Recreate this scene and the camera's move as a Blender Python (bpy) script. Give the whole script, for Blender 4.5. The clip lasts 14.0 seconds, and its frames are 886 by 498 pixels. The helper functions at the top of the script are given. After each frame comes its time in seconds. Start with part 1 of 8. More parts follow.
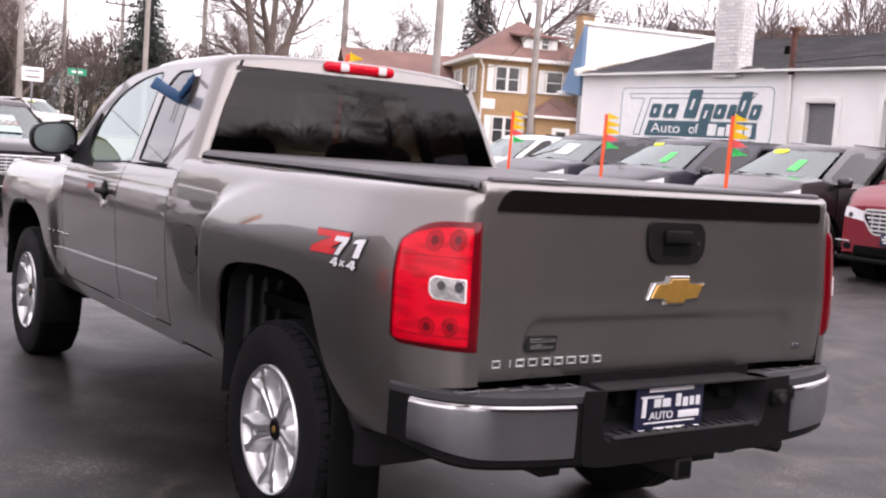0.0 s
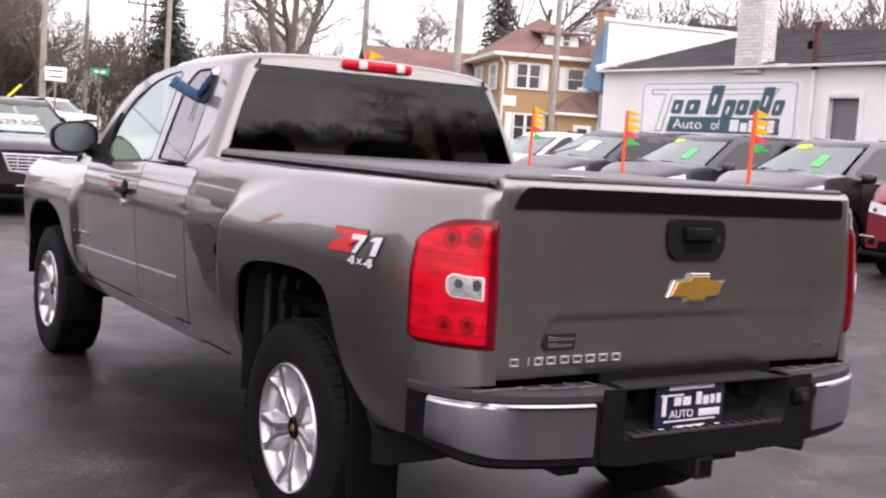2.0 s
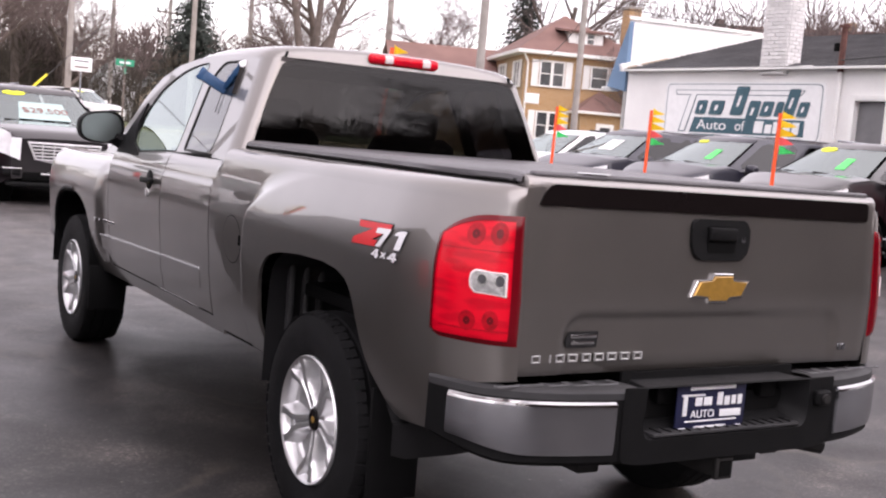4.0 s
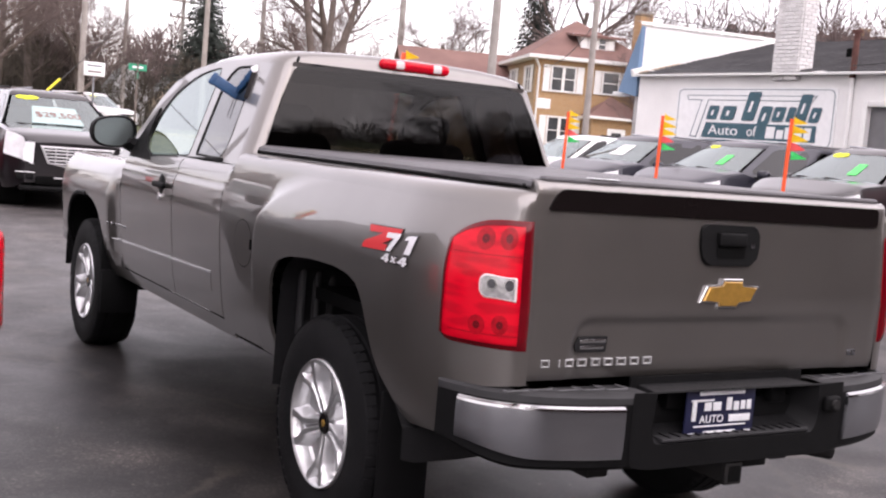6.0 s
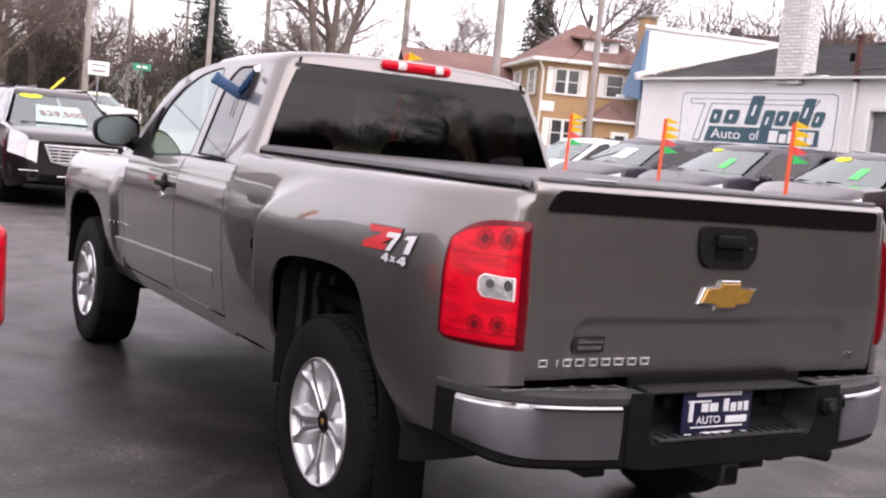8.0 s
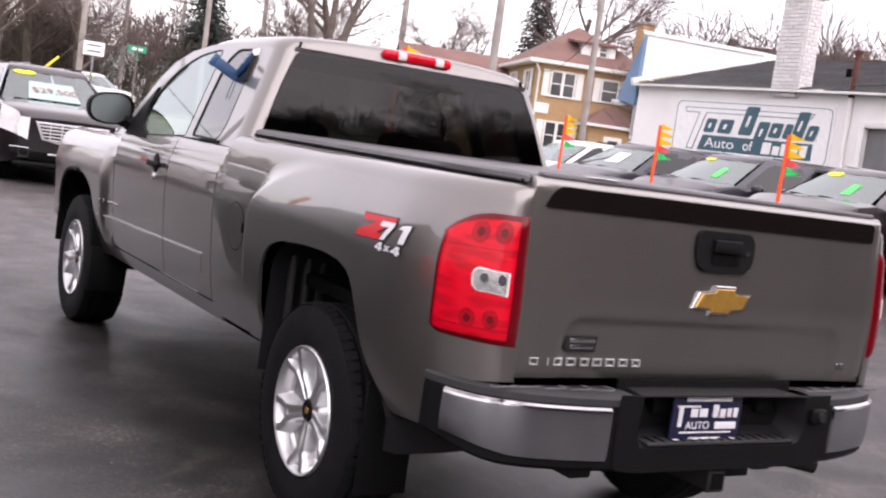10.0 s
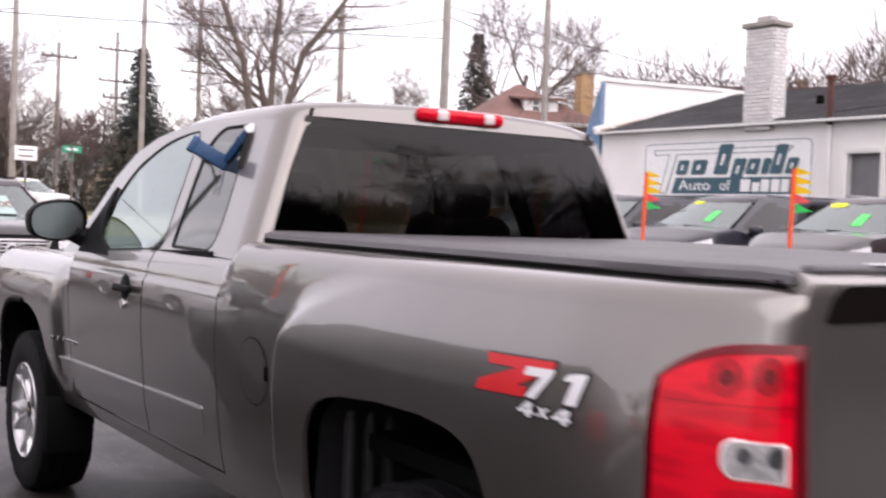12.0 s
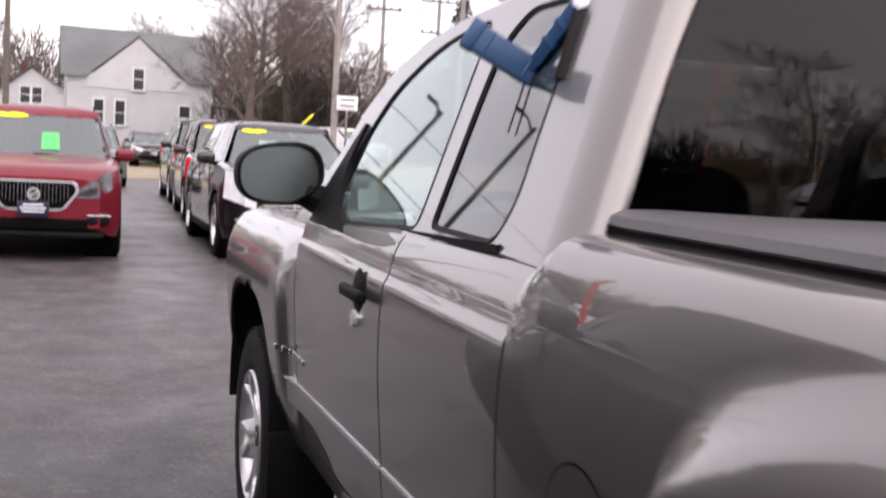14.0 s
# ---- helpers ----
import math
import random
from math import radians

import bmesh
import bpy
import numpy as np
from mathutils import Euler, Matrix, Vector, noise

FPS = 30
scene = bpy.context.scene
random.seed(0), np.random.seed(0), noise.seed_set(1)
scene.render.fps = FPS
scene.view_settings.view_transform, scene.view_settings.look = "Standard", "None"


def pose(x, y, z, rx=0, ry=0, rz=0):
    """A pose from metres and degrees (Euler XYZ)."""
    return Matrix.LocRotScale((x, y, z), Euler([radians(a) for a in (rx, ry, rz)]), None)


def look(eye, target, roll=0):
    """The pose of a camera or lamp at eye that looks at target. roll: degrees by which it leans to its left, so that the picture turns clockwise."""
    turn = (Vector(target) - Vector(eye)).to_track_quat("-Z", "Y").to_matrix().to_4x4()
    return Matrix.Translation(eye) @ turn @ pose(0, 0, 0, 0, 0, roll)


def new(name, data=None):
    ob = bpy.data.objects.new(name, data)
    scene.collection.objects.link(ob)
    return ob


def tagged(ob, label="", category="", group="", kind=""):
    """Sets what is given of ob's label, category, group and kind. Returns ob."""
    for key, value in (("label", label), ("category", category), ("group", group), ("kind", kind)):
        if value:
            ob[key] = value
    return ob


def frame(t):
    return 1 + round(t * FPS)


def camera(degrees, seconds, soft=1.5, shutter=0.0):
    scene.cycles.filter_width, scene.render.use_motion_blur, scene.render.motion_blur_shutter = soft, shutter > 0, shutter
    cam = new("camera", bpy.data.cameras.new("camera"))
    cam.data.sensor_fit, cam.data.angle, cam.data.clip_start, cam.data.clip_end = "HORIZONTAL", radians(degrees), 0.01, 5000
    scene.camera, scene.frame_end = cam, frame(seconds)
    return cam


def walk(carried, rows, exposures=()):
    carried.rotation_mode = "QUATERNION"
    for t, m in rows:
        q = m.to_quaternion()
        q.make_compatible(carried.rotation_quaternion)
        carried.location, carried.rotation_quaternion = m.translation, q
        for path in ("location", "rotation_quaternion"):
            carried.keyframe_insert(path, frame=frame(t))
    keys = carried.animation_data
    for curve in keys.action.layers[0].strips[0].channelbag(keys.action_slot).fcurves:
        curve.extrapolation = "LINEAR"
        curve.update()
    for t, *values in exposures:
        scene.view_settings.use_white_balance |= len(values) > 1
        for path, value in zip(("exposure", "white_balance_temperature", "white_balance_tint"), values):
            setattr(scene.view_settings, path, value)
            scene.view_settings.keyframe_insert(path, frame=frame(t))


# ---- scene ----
cam = camera(43.1, 14.0, soft=2.2, shutter=0.8)
PATH = [
    (0, (-2.75, -3.782, 1.49), (-1.634, -2.132, 1.313), 4.1),
    (0.5, (-2.743, -3.784, 1.486), (-1.628, -2.134, 1.304), 3.6),
    (1, (-2.737, -3.79, 1.491), (-1.632, -2.133, 1.301), 3.4),
    (1.5, (-2.726, -3.791, 1.493), (-1.633, -2.127, 1.304), 2.4),
    (2, (-2.729, -3.774, 1.49), (-1.645, -2.103, 1.306), 3.8),
    (2.5, (-2.725, -3.763, 1.492), (-1.66, -2.08, 1.305), 4.6),
    (3, (-2.731, -3.771, 1.484), (-1.672, -2.086, 1.289), 4.8),
    (5.5, (-2.75, -3.779, 1.489), (-1.707, -2.083, 1.302), 4.9),
    (6, (-2.749, -3.79, 1.487), (-1.712, -2.09, 1.301), 4.9),
    (6.5, (-2.747, -3.808, 1.489), (-1.712, -2.106, 1.307), 4.5),
    (7, (-2.748, -3.812, 1.48), (-1.719, -2.107, 1.295), 5.7),
    (9.5, (-2.752, -3.817, 1.49), (-1.712, -2.118, 1.31), 4.6),
    (10, (-2.745, -3.767, 1.459), (-1.693, -2.076, 1.274), 8.0),
    (10.5, (-2.712, -3.531, 1.468), (-1.673, -1.829, 1.325), 2.6),
    (11, (-2.656, -3.157, 1.443), (-1.555, -1.492, 1.319), 2.3),
    (11.5, (-2.613, -2.771, 1.466), (-1.475, -1.13, 1.362), 2.1),
    (12, (-2.414, -2.346, 1.483), (-1.293, -0.692, 1.423), 2.1),
    (12.5, (-2.246, -1.935, 1.476), (-1.296, -0.176, 1.398), 3.8),
    (12.7, (-2.093, -1.742, 1.496), (-1.119, 0.002, 1.392), 2.4),
    (13, (-1.93, -1.485, 1.476), (-0.97, 0.269, 1.432), 1.6),
    (13.5, (-1.741, -0.999, 1.482), (-1.035, 0.869, 1.387), 1.8),
    (14, (-1.597, -0.486, 1.477), (-0.969, 1.405, 1.311), 3.2),
]
walk(cam, [(t, look(eye, target, roll)) for t, eye, target, roll in PATH], [(0, 0.60, 6850, 24), (10.5, 0.60, 6850, 24), (12, 0.38, 6850, 23), (14, 0.36, 6850, 23)])

# ---- sky and light ----
world = bpy.data.worlds.new("overcast")
scene.world = world
world.use_nodes = True
wn, wl = world.node_tree.nodes, world.node_tree.links
wn.clear()
sky = wn.new("ShaderNodeTexSky")
sky.sky_type, sky.sun_disc = "NISHITA", False
sky.sun_elevation, sky.sun_rotation = radians(33), radians(169)
sky_bg = wn.new("ShaderNodeBackground")
sky_bg.inputs["Strength"].default_value = 0.05
cloud_bg = wn.new("ShaderNodeBackground")
cloud_map = wn.new("ShaderNodeTexCoord")
cloud_noise = wn.new("ShaderNodeTexNoise")
cloud_noise.inputs["Scale"].default_value = 2.2
cloud_noise.inputs["Detail"].default_value = 4.0
cloud_ramp = wn.new("ShaderNodeValToRGB")
cloud_ramp.color_ramp.elements[0].position, cloud_ramp.color_ramp.elements[0].color = 0.3, (0.90, 0.885, 0.90, 1)
cloud_ramp.color_ramp.elements[1].position, cloud_ramp.color_ramp.elements[1].color = 0.7, (1.0, 0.985, 0.99, 1)
cloud_bg.inputs["Strength"].default_value = 1.0
sky_sum = wn.new("ShaderNodeAddShader")
sky_out = wn.new("ShaderNodeOutputWorld")
wl.new(cloud_map.outputs["Generated"], cloud_noise.inputs["Vector"])
wl.new(cloud_noise.outputs["Fac"], cloud_ramp.inputs["Fac"])
wl.new(cloud_ramp.outputs["Color"], cloud_bg.inputs["Color"])
wl.new(sky.outputs["Color"], sky_bg.inputs["Color"])
wl.new(sky_bg.outputs[0], sky_sum.inputs[0])
wl.new(cloud_bg.outputs[0], sky_sum.inputs[1])
wl.new(sky_sum.outputs[0], sky_out.inputs["Surface"])
sun = new("sun", bpy.data.lights.new("sun", "SUN"))
sun.data.energy, sun.data.angle, sun.data.color = 2.65, radians(120), (0.96, 0.98, 1.0)
sun.matrix_world = look((5, -27, 17.5), (0, 0, 0))


# ---- materials ----
def mat(name, base, rough=0.6, metal=0.0, vary=0.12, scale=8.0, fine=90.0, bump=0.0, coat=0.0, coat_rough=0.03,
        random_tint=0.0, second=None, spec=0.5, coat_ior=1.5):
    """A surface with variation at two scales: blotches and grain."""
    m = bpy.data.materials.new(name)
    m.use_nodes = True
    n, l = m.node_tree.nodes, m.node_tree.links
    b = n["Principled BSDF"]
    b.inputs["Roughness"].default_value, b.inputs["Metallic"].default_value = rough, metal
    b.inputs["Coat Weight"].default_value, b.inputs["Coat Roughness"].default_value = coat, coat_rough
    b.inputs["Specular IOR Level"].default_value = spec
    b.inputs["Coat IOR"].default_value = coat_ior
    tc = n.new("ShaderNodeTexCoord")
    big, small = n.new("ShaderNodeTexNoise"), n.new("ShaderNodeTexNoise")
    big.inputs["Scale"].default_value, big.inputs["Detail"].default_value = scale, 5.0
    small.inputs["Scale"].default_value, small.inputs["Detail"].default_value = fine, 3.0
    for t in (big, small):
        l.new(tc.outputs["Object"], t.inputs["Vector"])
    ramp = n.new("ShaderNodeValToRGB")
    lo = [max(0.0, c * (1 - vary)) for c in base]
    hi = [min(1.0, c * (1 + vary)) for c in (second or base)]
    ramp.color_ramp.elements[0].position, ramp.color_ramp.elements[0].color = 0.32, (*lo, 1)
    ramp.color_ramp.elements[1].position, ramp.color_ramp.elements[1].color = 0.68, (*hi, 1)
    l.new(big.outputs["Fac"], ramp.inputs["Fac"])
    grain = n.new("ShaderNodeMix")
    grain.data_type, grain.blend_type = "RGBA", "MULTIPLY"
    grain.inputs["Factor"].default_value = min(1.0, vary * 1.6)
    l.new(ramp.outputs["Color"], grain.inputs["A"])
    l.new(small.outputs["Fac"], grain.inputs["B"])
    colour = grain.outputs["Result"]
    if random_tint:
        info, hsv = n.new("ShaderNodeObjectInfo"), n.new("ShaderNodeHueSaturation")
        rng = n.new("ShaderNodeMapRange")
        rng.inputs["To Min"].default_value, rng.inputs["To Max"].default_value = 1 - random_tint, 1 + random_tint
        l.new(info.outputs["Random"], rng.inputs["Value"])
        l.new(rng.outputs["Result"], hsv.inputs["Value"])
        l.new(colour, hsv.inputs["Color"])
        colour = hsv.outputs["Color"]
    l.new(colour, b.inputs["Base Color"])
    if bump:
        bp = n.new("ShaderNodeBump")
        bp.inputs["Strength"].default_value, bp.inputs["Distance"].default_value = bump, 0.01
        l.new(small.outputs["Fac"], bp.inputs["Height"])
        l.new(bp.outputs["Normal"], b.inputs["Normal"])
    return m


def glass(name, tint, gloss=0.02, base=0.08, sheen=(1, 1, 1)):
    """A pane: tinted see-through with Fresnel gloss."""
    m = bpy.data.materials.new(name)
    m.use_nodes = True
    n, l = m.node_tree.nodes, m.node_tree.links
    n.remove(n["Principled BSDF"])
    clear, shine, mixed = n.new("ShaderNodeBsdfTransparent"), n.new("ShaderNodeBsdfGlossy"), n.new("ShaderNodeMixShader")
    face, power, lift = n.new("ShaderNodeLayerWeight"), n.new("ShaderNodeMath"), n.new("ShaderNodeMapRange")
    clear.inputs["Color"].default_value = (*tint, 1)
    shine.inputs["Roughness"].default_value = gloss
    shine.inputs["Color"].default_value = (*sheen, 1)
    power.operation = "POWER"
    power.inputs[1].default_value = 4.0
    lift.inputs["To Min"].default_value, lift.inputs["To Max"].default_value = base, 1.0
    face.inputs["Blend"].default_value = 0.5
    l.new(face.outputs["Facing"], power.inputs[0])
    l.new(power.outputs[0], lift.inputs["Value"])
    l.new(lift.outputs["Result"], mixed.inputs[0])
    l.new(clear.outputs[0], mixed.inputs[1])
    l.new(shine.outputs[0], mixed.inputs[2])
    l.new(mixed.outputs[0], n["Material Output"].inputs["Surface"])
    return m


def asphalt_material():
    """Old lot asphalt: dark, patched, with pale aggregate, stains and damp streaks."""
    m = mat("asphalt", (0.015, 0.0138, 0.0142), 0.8, vary=0.4, scale=0.35, fine=110.0, bump=0.10, spec=0.42, second=(0.030, 0.028, 0.028))
    n, l = m.node_tree.nodes, m.node_tree.links
    b = n["Principled BSDF"]
    tc = n.new("ShaderNodeTexCoord")
    streak, ramp = n.new("ShaderNodeTexNoise"), n.new("ShaderNodeValToRGB")
    streak.inputs["Scale"].default_value, streak.inputs["Detail"].default_value = 0.8, 8.0
    streak.inputs["Distortion"].default_value = 1.2
    ramp.color_ramp.elements[0].position, ramp.color_ramp.elements[0].color = 0.30, (0.36, 0.36, 0.36, 1)
    ramp.color_ramp.elements[1].position, ramp.color_ramp.elements[1].color = 0.76, (0.56, 0.56, 0.56, 1)
    l.new(tc.outputs["Object"], streak.inputs["Vector"])
    l.new(streak.outputs["Fac"], ramp.inputs["Fac"])
    l.new(ramp.outputs["Color"], b.inputs["Roughness"])
    old = b.inputs["Base Color"].links[0].from_socket
    dirt, mixed = n.new("ShaderNodeTexNoise"), n.new("ShaderNodeMix")
    dirt.inputs["Scale"].default_value, dirt.inputs["Detail"].default_value = 1.7, 10.0
    dramp = n.new("ShaderNodeValToRGB")
    dramp.color_ramp.elements[0].position, dramp.color_ramp.elements[1].position = 0.52, 0.85
    l.new(tc.outputs["Object"], dirt.inputs["Vector"])
    l.new(dirt.outputs["Fac"], dramp.inputs["Fac"])
    mixed.data_type = "RGBA"
    mixed.inputs["B"].default_value = (0.075, 0.067, 0.062, 1)
    l.new(dramp.outputs["Color"], mixed.inputs["Factor"])
    # grazing sheen painted into the base colour: paler further down the lot
    place, far_sheen, sheen_mix = n.new("ShaderNodeSeparateXYZ"), n.new("ShaderNodeMapRange"), n.new("ShaderNodeMix")
    far_sheen.inputs["From Min"].default_value, far_sheen.inputs["From Max"].default_value = 1.0, 21.0
    far_sheen.inputs["To Max"].default_value = 0.85
    sheen_mix.data_type = "RGBA"
    sheen_mix.inputs["B"].default_value = (0.125, 0.117, 0.117, 1)
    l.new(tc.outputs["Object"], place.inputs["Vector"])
    l.new(place.outputs["Y"], far_sheen.inputs["Value"])
    l.new(far_sheen.outputs["Result"], sheen_mix.inputs["Factor"])
    l.new(old, sheen_mix.inputs["A"])
    l.new(sheen_mix.outputs["Result"], mixed.inputs["A"])
    # pale stone chips and dark tar between them
    chips, cramp, top = n.new("ShaderNodeTexVoronoi"), n.new("ShaderNodeValToRGB"), n.new("ShaderNodeMix")
    chips.inputs["Scale"].default_value = 95.0
    sep = n.new("ShaderNodeSeparateColor")
    l.new(tc.outputs["Object"], chips.inputs["Vector"])
    l.new(chips.outputs["Color"], sep.inputs["Color"])
    cramp.color_ramp.elements[0].position, cramp.color_ramp.elements[0].color = 0.0, (0.55, 0.55, 0.55, 1)
    cramp.color_ramp.elements[1].position, cramp.color_ramp.elements[1].color = 0.97, (2.6, 2.5, 2.45, 1)
    mid = cramp.color_ramp.elements.new(0.80)
    mid.color = (1.15, 1.15, 1.15, 1)
    l.new(sep.outputs["Red"], cramp.inputs["Fac"])
    top.data_type, top.blend_type = "RGBA", "MULTIPLY"
    top.inputs["Factor"].default_value = 1.0
    l.new(mixed.outputs["Result"], top.inputs["A"])
    l.new(cramp.outputs["Color"], top.inputs["B"])
    mott, mramp, over = n.new("ShaderNodeTexNoise"), n.new("ShaderNodeValToRGB"), n.new("ShaderNodeMix")
    mott.inputs["Scale"].default_value, mott.inputs["Detail"].default_value, mott.inputs["Roughness"].default_value = 3.2, 12.0, 0.72
    mramp.color_ramp.elements[0].position, mramp.color_ramp.elements[0].color = 0.34, (0.42, 0.42, 0.42, 1)
    mramp.color_ramp.elements[1].position, mramp.color_ramp.elements[1].color = 0.72, (1.9, 1.86, 1.84, 1)
    l.new(tc.outputs["Object"], mott.inputs["Vector"])
    l.new(mott.outputs["Fac"], mramp.inputs["Fac"])
    over.data_type, over.blend_type = "RGBA", "MULTIPLY"
    over.inputs["Factor"].default_value = 1.0
    l.new(top.outputs["Result"], over.inputs["A"])
    l.new(mramp.outputs["Color"], over.inputs["B"])
    bits, bramp, last = n.new("ShaderNodeTexVoronoi"), n.new("ShaderNodeValToRGB"), n.new("ShaderNodeMix")
    bits.inputs["Scale"].default_value = 7.0
    bramp.color_ramp.elements[0].position, bramp.color_ramp.elements[0].color = 0.035, (1, 1, 1, 1)
    bramp.color_ramp.elements[1].position, bramp.color_ramp.elements[1].color = 0.06, (0, 0, 0, 1)
    l.new(tc.outputs["Object"], bits.inputs["Vector"])
    l.new(bits.outputs["Distance"], bramp.inputs["Fac"])
    last.data_type = "RGBA"
    last.inputs["B"].default_value = (0.17, 0.15, 0.13, 1)
    l.new(bramp.outputs["Color"], last.inputs["Factor"])
    # worn cracks filled with pale grit
    bend, wander, crack, kramp, worn = n.new("ShaderNodeTexNoise"), n.new("ShaderNodeVectorMath"), n.new("ShaderNodeTexVoronoi"), n.new("ShaderNodeValToRGB"), n.new("ShaderNodeMix")
    bend.inputs["Scale"].default_value, bend.inputs["Detail"].default_value = 1.6, 6.0
    wander.operation = "MULTIPLY_ADD"
    wander.inputs[1].default_value = (0.9, 0.9, 0.0)
    crack.feature = "DISTANCE_TO_EDGE"
    crack.inputs["Scale"].default_value = 0.42
    kramp.color_ramp.elements[0].position, kramp.color_ramp.elements[0].color = 0.003, (0.26, 0.26, 0.26, 1)
    kramp.color_ramp.elements[1].position, kramp.color_ramp.elements[1].color = 0.016, (0, 0, 0, 1)
    l.new(tc.outputs["Object"], bend.inputs["Vector"])
    l.new(bend.outputs["Color"], wander.inputs[0])
    l.new(tc.outputs["Object"], wander.inputs[2])
    l.new(wander.outputs["Vector"], crack.inputs["Vector"])
    l.new(crack.outputs["Distance"], kramp.inputs["Fac"])
    worn.data_type = "RGBA"
    worn.inputs["B"].default_value = (0.15, 0.125, 0.10, 1)
    # only the patchy, dirty parts have opened
    some, share = n.new("ShaderNodeMapRange"), n.new("ShaderNodeMath")
    some.inputs["From Min"].default_value, some.inputs["From Max"].default_value = 0.44, 0.60
    share.operation = "MULTIPLY"
    l.new(streak.outputs["Fac"], some.inputs["Value"])
    l.new(some.outputs["Result"], share.inputs[0])
    l.new(kramp.outputs["Color"], share.inputs[1])
    l.new(share.outputs["Value"], worn.inputs["Factor"])
    l.new(over.outputs["Result"], worn.inputs["A"])
    l.new(worn.outputs["Result"], last.inputs["A"])
    l.new(last.outputs["Result"], b.inputs["Base Color"])
    return m


def lens_material(name, bright, dark):
    """Coloured lamp plastic over a patchwork of reflector facets."""
    m = mat(name, bright, 0.14, vary=0.1, spec=0.28)
    n, l = m.node_tree.nodes, m.node_tree.links
    b = n["Principled BSDF"]
    tc, vor, ramp = n.new("ShaderNodeTexCoord"), n.new("ShaderNodeTexVoronoi"), n.new("ShaderNodeValToRGB")
    mp, blot = n.new("ShaderNodeMapping"), n.new("ShaderNodeTexNoise")
    mp.inputs["Scale"].default_value = (12.0, 12.0, 48.0)
    vor.inputs["Scale"].default_value = 1.0
    vor.feature = "SMOOTH_F1"
    blot.inputs["Scale"].default_value, blot.inputs["Detail"].default_value = 0.75, 3.0
    mul = n.new("ShaderNodeMath")
    mul.operation = "MULTIPLY_ADD"
    mul.inputs[1].default_value = 0.9
    ramp.color_ramp.elements[0].position, ramp.color_ramp.elements[0].color = 0.72, (*dark, 1)
    ramp.color_ramp.elements[1].position, ramp.color_ramp.elements[1].color = 1.22, (*bright, 1)
    l.new(tc.outputs["Object"], mp.inputs["Vector"])
    l.new(mp.outputs["Vector"], vor.inputs["Vector"])
    l.new(mp.outputs["Vector"], blot.inputs["Vector"])
    l.new(blot.outputs["Fac"], mul.inputs[0])
    l.new(vor.outputs["Distance"], mul.inputs[2])
    l.new(mul.outputs[0], ramp.inputs["Fac"])
    l.new(ramp.outputs["Color"], b.inputs["Base Color"])
    return m


def brick_material(name, a, b2, mortar, scale):
    m = mat(name, a, 0.85, vary=0.1)
    n, l = m.node_tree.nodes, m.node_tree.links
    tc, bt = n.new("ShaderNodeTexCoord"), n.new("ShaderNodeTexBrick")
    mp = n.new("ShaderNodeMapping")
    mp.inputs["Rotation"].default_value = (radians(90), 0, 0)
    bt.inputs["Color1"].default_value, bt.inputs["Color2"].default_value = (*a, 1), (*b2, 1)
    bt.inputs["Mortar"].default_value, bt.inputs["Scale"].default_value = (*mortar, 1), scale
    bt.inputs["Mortar Size"].default_value = 0.012
    l.new(tc.outputs["Object"], mp.inputs["Vector"])
    l.new(mp.outputs["Vector"], bt.inputs["Vector"])
    l.new(bt.outputs["Color"], n["Principled BSDF"].inputs["Base Color"])
    return m


